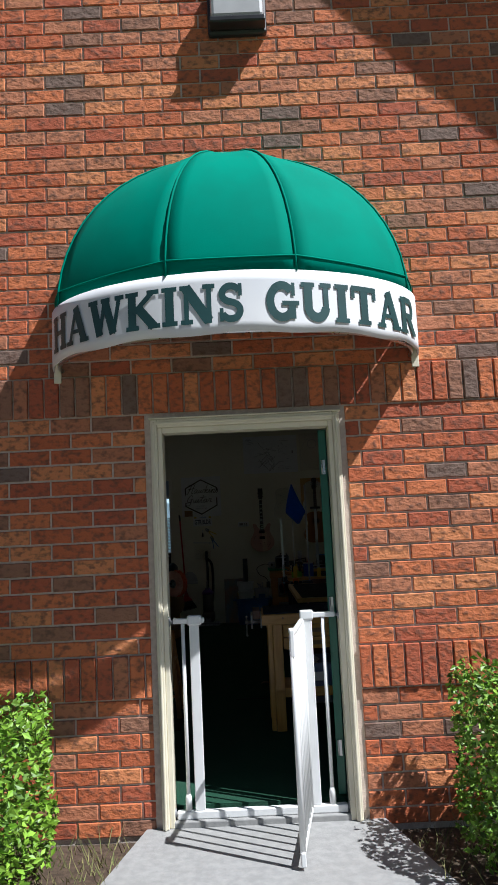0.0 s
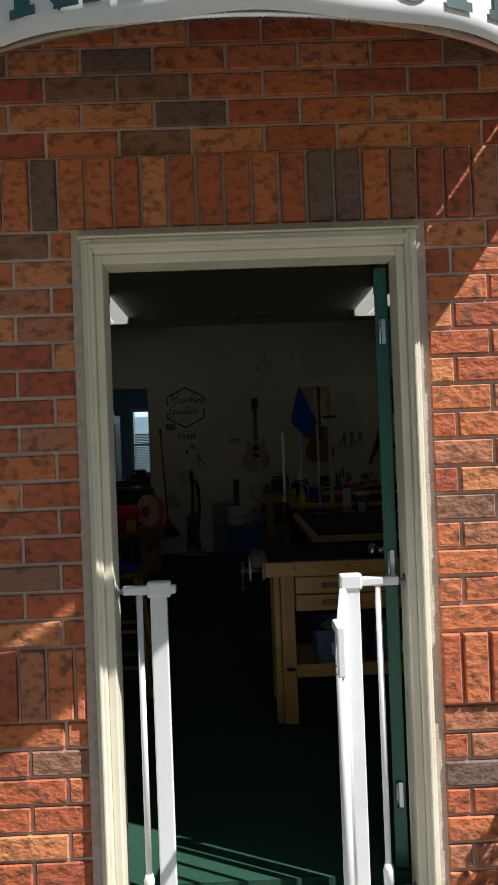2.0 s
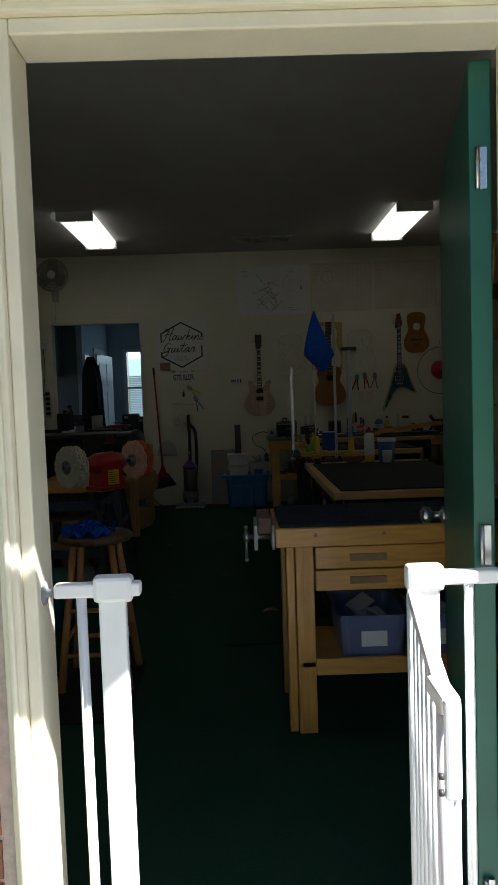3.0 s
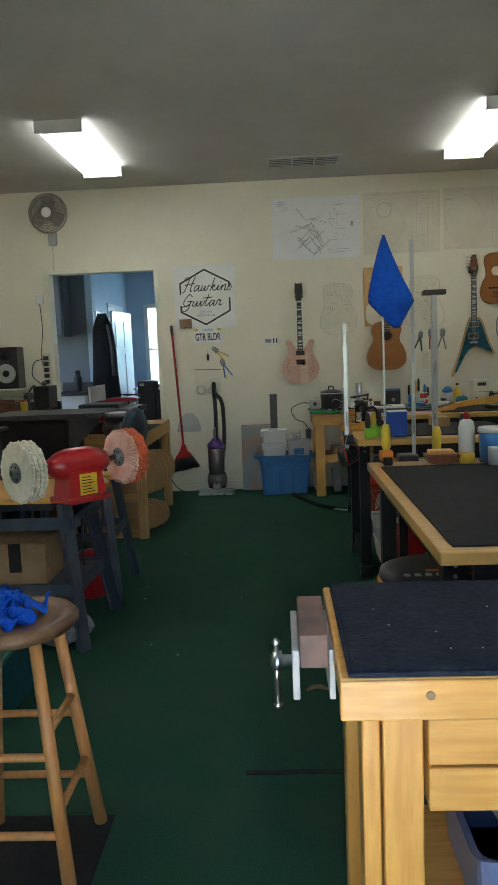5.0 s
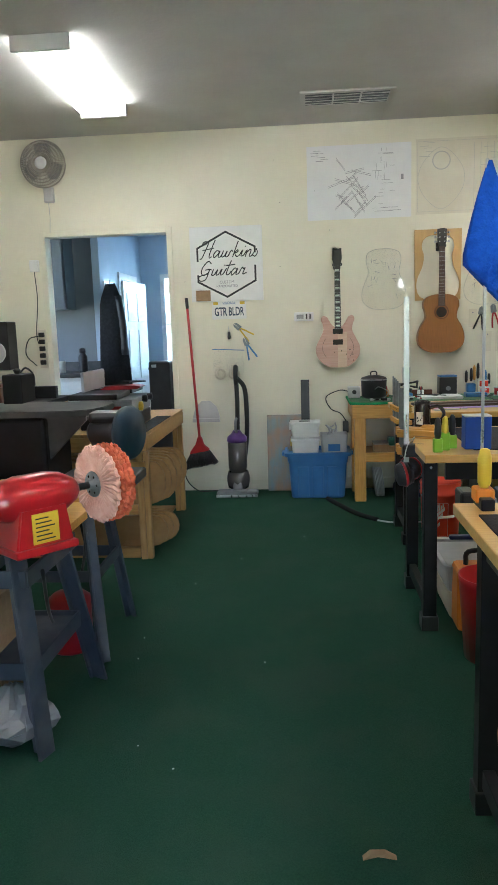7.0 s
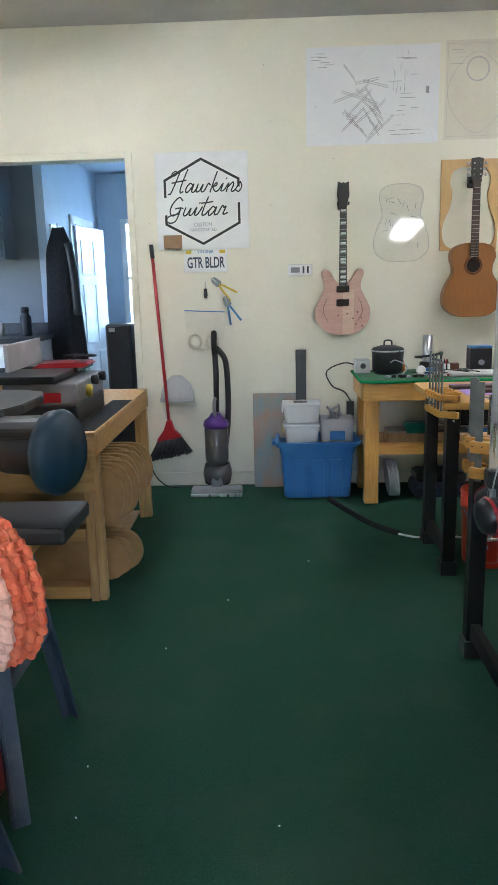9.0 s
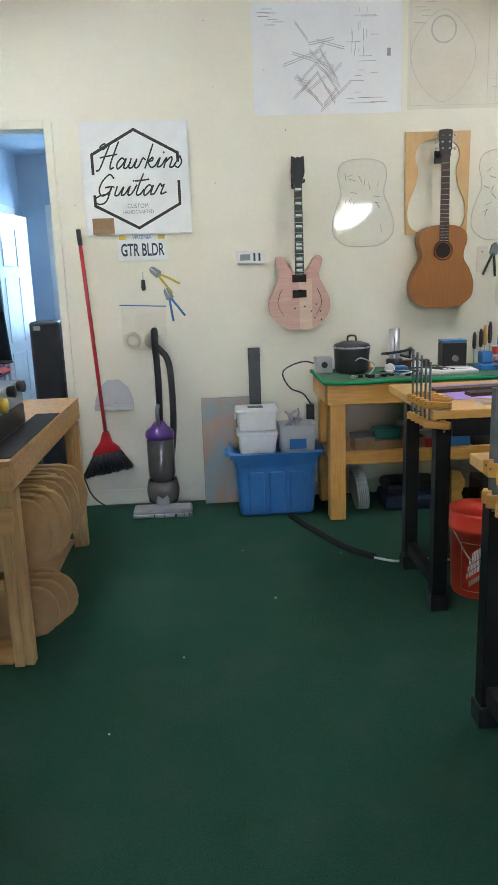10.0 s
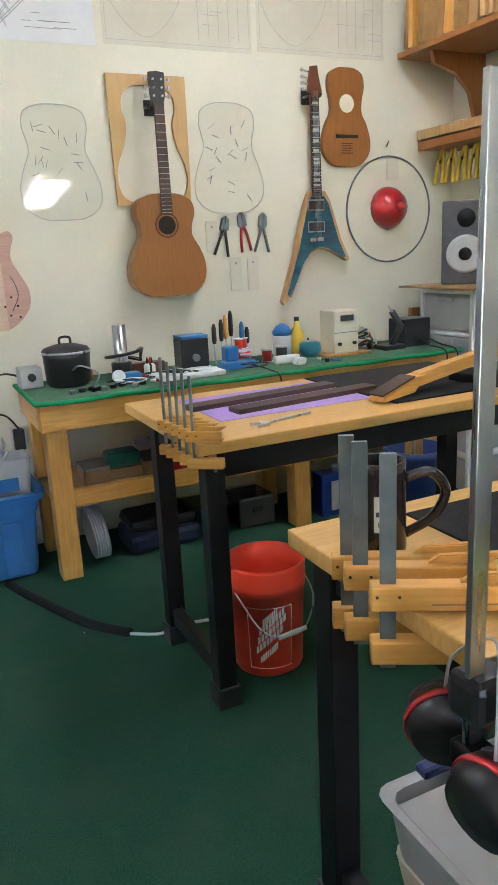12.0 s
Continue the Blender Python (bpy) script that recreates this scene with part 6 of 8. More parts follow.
M_SPK = mat("charcoal_cabinet", (0.075, 0.075, 0.08), (0.09, 0.09, 0.095), 20, 0.5)
loudspeaker(-2.74, BY - 0.06, 1.20, 0, 1.0, "black studio loudspeaker with pale cone ring on a shelf")
e = thing("wall_shelf", (-2.85, BY, 1.195), "narrow cream shelf board under the loudspeaker", "shelf")
part("board", bx((-0.38, -0.28, -0.02), (0.33, 0, 0), 0.003), M_WALL, e)
for x in (-0.3, 0.25):
    part("bracket", plate(B(), [(0, 0), (0.0, -0.14), (0.02, -0.14), (0.02, 0)], 0.2, pose(x, -0.2, -0.021)), M_WALL, e)

e = thing("thermostat", (-0.11, BY, 1.535), "white wall thermostat with small labels", "thermostat")
part("case", bx((-0.08, -0.03, 0), (0.085, 0, 0.075), 0.006), M_WHITE, e)
part("display", bx((-0.06, -0.0315, 0.02), (0.0, -0.03, 0.055)), M_GREY, e)
for x in (0.025, 0.055):
    part("switch", bx((x - 0.006, -0.034, 0.015), (x + 0.006, -0.03, 0.06)), M_BLACKP, e)
rh = random.Random(7)
for x, z in ((-0.29, 2.52), (0.12, 2.28), (-0.33, 2.86), (0.0, 2.6), (-1.12, 1.9), (-0.3, 2.0)):
    tagged(part("nail", rod(B(), (x, BY, z), (x, BY - 0.006, z), 0.0028, 6), M_BLACKP), "small dark nail in the painted plaster", "nail", "nails in the wall")

# broom and dustpan
e = thing("broom", (-1.035, BY - 0.09, F + 0.2), "red-handled angle broom with black bristles hung on the wall", "broom")
part("handle", rod(B(), (-0.065, 0.02, 1.42), (0.0, 0.0, 0.24), 0.0115, 10), M_RED, e)
part("grip", rod(B(), (-0.069, 0.021, 1.49), (-0.063, 0.02, 1.40), 0.014, 10), M_BLACKP, e)
part("socket", plate(B(), [(-0.016, 0.3), (0.016, 0.3), (0.035, 0.23), (0.08, 0.19), (0.08, 0.17), (-0.09, 0.14), (-0.09, 0.16), (-0.04, 0.23)], 0.035, pose(0, -0.018, 0), 0.006), M_RED, e)
rb2 = random.Random(2)
bm = B()
for i in range(290):
    t = rb2.random()
    x0, z0 = -0.09 + 0.17 * t, 0.145 + 0.03 * t
    y0 = rb2.uniform(-0.02, 0.02)
    rod(bm, (x0, y0, z0), (x0 * 1.85 + rb2.uniform(-0.012, 0.012), y0 * 1.6, z0 - 0.15 + 0.015 * rb2.random() + 0.03 * t), 0.0034, 4, 0.002)
ob = part("bristles", bm, M_BLACKP, e)
ob["kind"] = "stuff"
e = thing("dustpan", (-0.97, BY, F + 0.62), "grey plastic dustpan clipped behind the broom", "dustpan")
part("pan", plate(B(), [(-0.125, 0.0), (0.115, 0.0), (0.11, 0.06), (0.085, 0.135), (0.03, 0.185), (-0.04, 0.185), (-0.095, 0.135), (-0.12, 0.06)], 0.02, pose(0, -0.055, 0), 0.004), M_LGREY, e)
part("lip", bx((-0.125, -0.075, 0.0), (0.115, -0.056, 0.035), 0.006), M_LGREY, e)

# upright vacuum
e = thing("vacuum_cleaner", (-0.70, BY - 0.24, F), "grey and purple upright bagless vacuum cleaner", "vacuum cleaner")
M_PURPLE = mat("purple_plastic", (0.09, 0.03, 0.2), (0.12, 0.04, 0.25), 8, 0.3)
M_SMOKE = mat("smoky_clear_plastic", (0.08, 0.075, 0.075), (0.11, 0.1, 0.095), 6, 0.15, coat=0.5)
part("floor_head", bx((-0.175, -0.1, 0.005), (0.175, 0.03, 0.055), 0.014), M_GREY, e)
part("head_bumper", bx((-0.176, -0.108, 0.008), (0.176, -0.098, 0.03), 0.003), M_STEEL, e)
part("neck", bx((-0.04, -0.02, 0.05), (0.04, 0.08, 0.14), 0.012), M_GREY, e)
part("ball", lathe(B(), [(0.02, -0.1), (0.075, -0.085), (0.1, -0.04), (0.105, 0), (0.1, 0.04), (0.075, 0.085), (0.02, 0.1)], 20, pose(0, 0.08, 0.13, 0, 90, 0)), M_SMOKE, e, smooth=True)
part("bin", lathe(B(), [(0.078, 0.2), (0.082, 0.25), (0.082, 0.45), (0.075, 0.46)], 24, pose(0, 0.06, 0)), M_SMOKE, e)
part("cyclone", lathe(B(), [(0.082, 0.46), (0.088, 0.48), (0.082, 0.505), (0.05, 0.53), (0.03, 0.56)], 24, pose(0, 0.06, 0)), M_PURPLE, e)
part("bin_handle", tube(B(), smooth_path([(0.0, 0.02, 0.55), (0.0, -0.03, 0.58), (0.0, -0.02, 0.64), (0.0, 0.05, 0.66)], 5), 0.012, 8), M_GREY, e)
part("wand", tube(B(), [(0.0, 0.12, 0.45), (0.005, 0.14, 0.8), (0.0, 0.15, 1.02)], 0.02, 10), M_BLACKP, e)
part("handle", tube(B(), smooth_path([(0.0, 0.14, 0.95), (0.0, 0.11, 1.02), (0.0, 0.13, 1.1), (0.0, 0.16, 1.06)], 5), 0.02, 8), M_BLACKP, e)
part("hose", tube(B(), smooth_path([(0.01, 0.13, 1.0), (0.07, 0.12, 0.92), (0.085, 0.12, 0.75), (0.08, 0.12, 0.5), (0.05, 0.12, 0.25)], 6), 0.02, 8), M_BLACKP, e)

# leaning painted board, tub and boxes
e = thing("painted_board", (-0.29, BY - 0.03, F), "board painted in loose browns and blues, leaning on the wall", "painting")
M_PAINT = mat("loose_paint", (0.28, 0.23, 0.17), (0.2, 0.27, 0.28), 5, 0.4, stretch=(4, 1, 0.8), c3=(0.45, 0.2, 0.1), amt3=0.8, scale3=4.5)
m_ = pose(0, 0, 0, -5, 0, 0)
bm = box(B(), (-0.155, -0.09, 0.002), (0.2, -0.078, 0.665), 0.002, m_)
part("panel", bm, M_PAINT, e)

e = thing("storage_tub", (-0.015, 11.23, F), "blue plastic storage tub with rolled rim, without a lid", "storage tub")
prof_ = [(0.215, 0.145, 0.0), (0.222, 0.152, 0.01), (0.24, 0.165, 0.3), (0.245, 0.17, 0.3), (0.255, 0.178, 0.37), (0.262, 0.182, 0.37)]


def tub_shell(bm, prof, cr=0.035, inner=0.008):
    """A rounded rectangular vessel from (half x, half y, z) rings, open on top."""
    rings = []
    allp = prof + [(a - inner, b - inner, z) for a, b, z in prof[::-1]]
    for a, b, z in allp:
        ring = []
        for qx, qy, s0 in ((1, 1, 0), (-1, 1, 90), (-1, -1, 180), (1, -1, 270)):
            for k in range(4):
                t = radians(s0 + 30 * k)
                ring.append(bm.verts.new((qx * (a - cr) + cr * math.cos(t), qy * (b - cr) + cr * math.sin(t), z)))
        rings.append(ring)
    for p, q in zip(rings, rings[1:]):
        for i in range(16):
            bm.faces.new((p[i], p[(i + 1) % 16], q[(i + 1) % 16], q[i]))
    bm.faces.new(rings[0][::-1])
    bm.faces.new(rings[-1])
    return bm


part("shell", tub_shell(B(), prof_), M_BLUE, e)
part("rim", tub_shell(B(), [(0.25, 0.175, 0.355), (0.275, 0.195, 0.358), (0.278, 0.198, 0.385), (0.262, 0.184, 0.39)], 0.04), M_BLUE, e)
for x in (-0.12, 0.0, 0.12):
    part("rib", bx((x - 0.045, -0.172, 0.02), (x + 0.045, -0.158, 0.27), 0.006), M_BLUE, e)
for s in (-1, 1):
    part("handle", bx((s * 0.255, -0.06, 0.345), (s * 0.3, 0.06, 0.375), 0.008), M_BLUE, e)
for i, (z, w) in enumerate(((0.36, 0.13), (0.5, 0.135))):
    e = thing("storage_box", (-0.115, 11.25, F + z), "white translucent lidded box stacked in the blue tub", "storage box", "white boxes in the tub")
    part("body", tub_shell(B(), [(w * 0.82, 0.08, 0.0), (w * 0.9, 0.09, 0.11)], 0.02), M_WHITE, e)
    lid = part("lid", bx((-w * 0.95, -0.1, 0.108), (w * 0.95, 0.1, 0.128), 0.006), M_WHITE, e)
    part("lid_label", bx((-0.05, -0.04, 0.1285), (0.04, 0.03, 0.13)), M_BLACKP if i else M_WHITE, lid)
    part("latch", bx((-w * 0.98, -0.03, 0.06), (-w * 0.9, 0.03, 0.12), 0.004), M_YELLOW if i == 0 else M_WHITE, e)
e = thing("plastic_bin", (0.125, 11.25, F + 0.33), "clear bin of loose hardware in the tub", "bin")
part("body", tub_shell(B(), [(0.1, 0.08, 0.0), (0.115, 0.09, 0.19)], 0.02, 0.004), M_LGREY, e)
part("label", bx((-0.05, -0.0935, 0.05), (0.05, -0.09, 0.11)), M_BLUE, e, "blue and white printed label")
for i in range(7):
    bm = tube(B(), smooth_path([(rh.uniform(-0.08, 0.08), rh.uniform(-0.06, 0.06), 0.15), (rh.uniform(-0.08, 0.08), rh.uniform(-0.06, 0.06), 0.22), (rh.uniform(-0.08, 0.08), rh.uniform(-0.06, 0.06), rh.uniform(0.18, 0.28))], 4), 0.007, 6)
    part("hardware", bm, M_STEEL if i % 2 else M_LGREY, e)
e = thing("black_bar", (-0.11, 11.37, F + 0.37), "long black plastic bar standing upright in the tub", "bar")
part("bar", bx((-0.036, -0.012, 0), (0.036, 0.012, 0.60), 0.003), M_BLACKP, e)
e = thing("wall_outlet", (0.24, BY, 0.62), "wall outlet with black adapter and cord", "outlet")
part("plate", bx((-0.04, -0.006, -0.06), (0.04, 0, 0.06), 0.002), M_TAN, e)
part("adapter", bx((-0.03, -0.05, -0.05), (0.02, -0.006, 0.05), 0.006), M_BLACKP, e)
part("cord", tube(B(), smooth_path([(0, -0.03, 0.05), (-0.05, -0.04, 0.12), (-0.13, -0.04, 0.16), (-0.17, -0.03, 0.26), (-0.05, -0.05, 0.32), (0.05, -0.1, 0.3)], 6), 0.005, 6), M_BLACKP, e)
e = thing("extension_cable", (0, 0, F), "black cord cover and white cable across the carpet", "cable")
part("cover", tube(B(), smooth_path([(0.06, 11.02, 0.008), (0.12, 10.85, 0.01), (0.27, 10.5, 0.01), (0.4, 10.33, 0.008)], 6), 0.02, 8), M_RUBBER, e)
part("cable", tube(B(), smooth_path([(0.4, 10.33, 0.006), (0.5, 10.27, 0.006), (0.62, 10.29, 0.006), (0.95, 10.2, 0.006)], 6), 0.006, 6), M_WHITE, e)
e = thing("power_cable", (0, 0, F), "black cord lying along the baseboard", "cable")
part("cord", tube(B(), smooth_path([(-1.2, 11.4, 0.2), (-1.15, 11.38, 0.08), (-1.05, 11.37, 0.008), (-0.9, 11.39, 0.006), (-0.72, 11.36, 0.006)], 6), 0.005, 6), M_BLACKP, e)

# ---- green bench: things on it ----
Z = GT + 0.005


def lathe_thing(name, x, y, z, label, cat, parts_, group=""):
    e = thing(name, (x, y, z), label, cat, group)
    for nm, prof, mt in parts_:
        part(nm, lathe(B(), prof, 20), mt, e)
    return e


e = lathe_thing("slow_cooker", 0.46, 11.22, Z, "small black electric pot with lid and cord", "pot", [
    ("body", [(0.085, 0), (0.1, 0.02), (0.105, 0.13), (0.108, 0.15)], M_BLACKP), ("band", [(0.109, 0.148), (0.111, 0.158)], M_STEEL),
    ("lid", [(0.108, 0.158), (0.1, 0.17), (0.05, 0.185), (0.02, 0.188)], M_DUST)])
part("knob", tube(B(), smooth_path([(-0.025, 0, 0.185), (-0.02, 0, 0.215), (0.02, 0, 0.215), (0.025, 0, 0.185)], 5), 0.006, 6), M_BLACKP, e)
part("cord", tube(B(), smooth_path([(0.0, -0.1, 0.08), (0.03, -0.14, 0.1), (0.1, -0.16, 0.06), (0.05, -0.2, 0.01), (-0.05, -0.22, 0.008)], 6), 0.004, 6), M_LGREY, e)
e = thing("switch_box", (0.30, 11.3, Z), "grey metal dimmer box at the bench end", "box")
part("case", bx((-0.05, -0.06, 0), (0.05, 0.05, 0.09), 0.005), M_LGREY, e)
part("dial", rod(B(), (0, -0.06, 0.05), (0, -0.075, 0.05), 0.018, 12), M_BLACKP, e)
lathe_thing("steel_tube", 0.74, 11.32, Z, "upright brushed steel tube on the bench", "tube", [("tube", [(0.03, 0), (0.032, 0.005), (0.032, 0.24), (0.028, 0.24)], M_STEEL), ("base", [(0.05, 0), (0.05, 0.06), (0.033, 0.065)], M_BLACKP)])
e = thing("coiled_cable", (0.74, 11.26, Z), "coil of black cable", "cable")
part("coil", tube(B(), [((0.08 + 0.01 * math.sin(t)) * math.cos(t * 0.4), 0.07 * math.sin(t * 0.4), 0.07 + 0.004 * (t % 16)) for t in range(48)], 0.007, 6), M_BLACKP, e)
e = thing("drill_driver", (0.70, 11.1, Z), "small blue clamp tool with round dial", "tool")
part("body", bx((-0.04, -0.03, 0), (0.06, 0.03, 0.045), 0.01), M_BLUE, e)
part("dial", lathe(B(), [(0.03, 0), (0.03, 0.01), (0.02, 0.012)], 18, pose(-0.05, -0.03, 0.035, 80, 0, 0)), M_WHITE, e)
for i in range(8):
    f = thing("small_part", (0.42 + 0.045 * i, 10.97 + 0.02 * (i % 3), Z), "small black and chrome hardware part on the bench", "hardware", "loose hardware on the bench")
    part("piece", bx((-0.014, -0.01, 0), (0.014, 0.012, 0.018), 0.004), M_BLACKP if i % 3 else M_STEEL, f)
e = thing("white_tray", (0.98, 11.08, Z), "white plastic tray with small tools", "tray")
part("tray", bx((-0.16, -0.1, 0), (0.16, 0.1, 0.022), 0.006), M_WHITE, e)
for i in range(3):
    part("tool", rod(B(), (-0.12 + 0.04 * i, 0.05, 0.026), (-0.03 + 0.03 * i, -0.07, 0.026), 0.004, 6), M_BLACKP, e)
e = thing("black_gadget", (1.05, 11.18, Z + 0.001), "small black and blue electric gadget box", "device")
part("case", bx((-0.07, -0.05, 0.023), (0.07, 0.06, 0.16), 0.006), M_BLACKP, e)
part("top", bx((-0.07, -0.05, 0.161), (0.07, 0.06, 0.175), 0.004), M_BLUE, e)
part("knob", rod(B(), (0.0, -0.05, 0.07), (0.0, -0.065, 0.07), 0.018, 12), M_GREY, e)
e = thing("wood_offcut", (0.85, 11.32, Z), "reddish wooden offcut block", "wood block")
part("block", bx((-0.08, -0.03, 0), (0.1, 0.03, 0.05), 0.003), M_MAHOG, e)
for i, (x, h, mt) in enumerate(((1.235, 0.2, M_BLACKP), (1.275, 0.22, M_BLACKP), (1.3, 0.24, M_PINEZ), (1.33, 0.26, M_BLACKP), (1.39, 0.2, M_BLUE), (1.42, 0.17, M_BLACKP))):
    f = thing("screwdriver", (x, 11.33, Z), "upright screwdriver or file standing in a rack", "screwdriver", "upright tools on the bench")
    part("blade", rod(B(), (0, 0, 0.0), (0, 0, h * 0.55), 0.004, 6), M_STEEL, f)
    part("handle", lathe(B(), [(0.009, h * 0.5), (0.013, h * 0.6), (0.012, h * 0.9), (0.006, h)], 10), mt, f)
e = thing("soldering_station", (1.26, 11.12, Z), "blue soldering iron holder with coil", "soldering stand")
part("base", bx((-0.08, -0.05, 0), (0.09, 0.05, 0.035), 0.008), M_BLUE, e)
part("head", bx((-0.07, -0.035, 0.036), (0.0, 0.035, 0.11), 0.012), M_BLUE, e)
part("cord", tube(B(), smooth_path([(0.05, -0.04, 0.02), (0.08, -0.2, 0.005), (0.1, -0.255, -0.02), (0.11, -0.26, -0.14)], 5), 0.004, 6), M_BLACKP, e)
for i, (x, y, mt, r, h) in enumerate(((1.345, 11.2, M_ORANGE, 0.028, 0.05), (1.345, 11.2, M_ORANGE, 0.028, 0.05), (1.45, 11.17, M_RED, 0.03, 0.07), (1.54, 11.18, M_BLACKP, 0.034, 0.075))):
    if i == 0:
        continue
    f = thing("wire_spool", (x, y, Z), "spool of coloured wire on the bench", "spool", "wire spools")
    part("wire", lathe(B(), [(r * 0.85, 0.008), (r * 0.85, h - 0.008)], 16), mt, f)
    part("flange", lathe(B(), [(r, 0), (r, 0.008)], 16), M_LGREY, f)
    part("flange", lathe(B(), [(r, h - 0.008), (r, h)], 16), M_LGREY, f)
e = thing("heat_gun", (1.50, 11.02, Z), "white handheld glue gun lying on the bench", "glue gun")
part("barrel", bx((-0.09, -0.02, 0.01), (0.05, 0.02, 0.05), 0.012), M_WHITE, e)
part("grip", plate(B(), [(0.0, 0.0), (0.05, 0.0), (0.06, 0.03), (0.01, 0.03)], 0.06, pose(0, -0.07, 0.005), 0.005), M_WHITE, e)
e = lathe_thing("brush_jar", 1.60, 11.28, Z, "striped jar holding a blue cloth", "jar", [("jar", [(0.045, 0), (0.05, 0.01), (0.05, 0.11), (0.045, 0.115)], M_LGREY)])
part("cloth", lathe(B(), [(0.045, 0.11), (0.055, 0.13), (0.035, 0.16), (0.01, 0.175)], 14), M_BLUE, e)
e = lathe_thing("spray_bottle", 1.70, 11.3, Z, "yellow plastic squeeze bottle on the bench", "bottle", [("bottle", [(0.035, 0), (0.038, 0.01), (0.038, 0.12), (0.015, 0.15), (0.013, 0.18)], M_YELLOW), ("cap", [(0.015, 0.18), (0.013, 0.2)], M_BLACKP)])
lathe_thing("teal_pot", 1.72, 11.2, Z, "small teal lidded pot", "pot", [("pot", [(0.045, 0), (0.06, 0.03), (0.055, 0.07), (0.03, 0.08)], mat("teal_plastic", (0.01, 0.16, 0.22), (0.015, 0.2, 0.27), 8, 0.3))])
e = thing("meter_box", (1.87, 11.16, Z + 0.012), "beige bench power supply with display and knobs", "power supply")
part("stand", bx((-0.13, -0.09, -0.012), (0.15, 0.09, -0.001), 0.002), M_PINE, e)
part("case", bx((-0.07, -0.07, 0), (0.08, 0.07, 0.22), 0.006), M_TAN, e)
part("display", bx((-0.03, -0.0715, 0.165), (0.05, -0.07, 0.195)), M_BLACKP, e)
part("seam", bx((-0.068, -0.0712, 0.105), (0.078, -0.07, 0.109)), M_GREY, e)
for x in (-0.04, 0.05):
    part("knob", rod(B(), (x, -0.07, 0.05), (x, -0.085, 0.05), 0.009, 10), M_BLACKP, e)
e = thing("cable_heap", (2.03, 11.2, Z), "heap of tangled cables and adapters", "cables")
for i in range(6):
    pts = [(rh.uniform(-0.1, 0.12), rh.uniform(-0.1, 0.08), rh.uniform(0.01, 0.07)) for k in range(5)]
    part("cable", tube(B(), smooth_path(pts, 5), 0.007, 6), (M_BLACKP, M_WHITE, M_GREY, M_BLACKP, M_BRTORANGE, M_BLACKP)[i], e)
e = thing("soldering_tool", (2.27, 11.12, Z), "black soldering unit with iron in its holder", "soldering station")
part("unit", bx((-0.02, -0.02, 0), (0.16, 0.12, 0.15), 0.006), M_BLACKP, e)
part("holder_base", bx((-0.17, -0.06, 0), (-0.03, 0.06, 0.025), 0.006), M_BLACKP, e)
part("iron", tube(B(), [(-0.1, -0.02, 0.02), (-0.04, -0.02, 0.12), (-0.1, -0.02, 0.2)], 0.018, 8), M_BLACKP, e)
part("iron_tip", rod(B(), (-0.1, -0.02, 0.2), (-0.125, -0.02, 0.235), 0.007, 8, 0.003), M_STEEL, e)
for k in (0.05, 0.12):
    part("cord", tube(B(), smooth_path([(k, -0.03, 0.05), (k, -0.15, 0.02), (k + 0.02, -0.255, -0.005), (k + 0.02, -0.262, -0.12)], 5), 0.004, 6), M_BLACKP, e)

e = thing("outlet_box", (0.86, GY0 + 0.011, GT - 0.13), "black outlet box fixed to the bench apron, with cords", "outlet box")
part("case", bx((-0.09, -0.025, -0.045), (0.09, 0.0, 0.055), 0.006), M_BLACKP, e)
for a, b in (((-0.05, 0.03), (0.06, -0.02)), ((-0.05, -0.02), (0.05, 0.03)), ((0.0, 0.0), (0.12, -0.16))):
    part("cord", tube(B(), smooth_path([(a[0], -0.03, a[1]), ((a[0] + b[0]) / 2, -0.045, (a[1] + b[1]) / 2), (b[0], -0.03, b[1])], 5), 0.004, 6), M_GREY, e)
rc = random.Random(31)
for i in range(26):
    x, y = rc.uniform(0.5, 2.2), rc.uniform(10.93, 11.32)
    kind = rc.randrange(4)
    if kind == 0:
        f = thing("marker_pen", (x, y, Z), "pen or marker lying on the bench", "pen", "loose pens on the bench", rz=rc.uniform(0, 180))
        part("barrel", rod(B(), (-0.06, 0, 0.007), (0.05, 0, 0.007), 0.006, 8), (M_BLACKP, M_RED, M_BLUE)[i % 3], f)
        part("cap", rod(B(), (0.05, 0, 0.007), (0.075, 0, 0.007), 0.007, 8), M_WHITE, f)
    elif kind == 1:
        f = thing("glue_bottle", (x, max(y, 11.2), Z), "small dropper bottle with pointed cap on the bench", "bottle", "small bottles on the bench")
        part("bottle", lathe(B(), [(0.016, 0), (0.018, 0.004), (0.018, 0.05), (0.008, 0.06)], 12), (M_WHITE, M_BRTORANGE, M_BLACKP)[i % 3], f)
        part("cap", lathe(B(), [(0.008, 0.06), (0.006, 0.075), (0.002, 0.09)], 10), M_RED if i % 2 else M_BLACKP, f)
    elif kind == 2:
        f = thing("cable_coil", (x, y, Z), "short loop of thin cable on the bench", "cable", "loose cables on the bench")
        part("loop", tube(B(), [((0.04 + 0.002 * t) * math.cos(t * 0.45), 0.04 * math.sin(t * 0.45), 0.004 + 0.0012 * t) for t in range(24)], 0.003, 6), M_BLACKP if i % 2 else M_WHITE, f)
    else:
        f = thing("small_part", (x, y, Z), "small black and chrome hardware part on the bench", "hardware", "loose hardware on the bench", rz=rc.uniform(0, 180))
        part("piece", bx((-0.02, -0.012, 0), (0.02, 0.012, 0.02), 0.004), M_STEEL if i % 2 else M_BLACKP, f)
e = thing("cable_heap", (1.98, 11.26, Z), "tangle of orange and white leads behind the power supply", "cables")
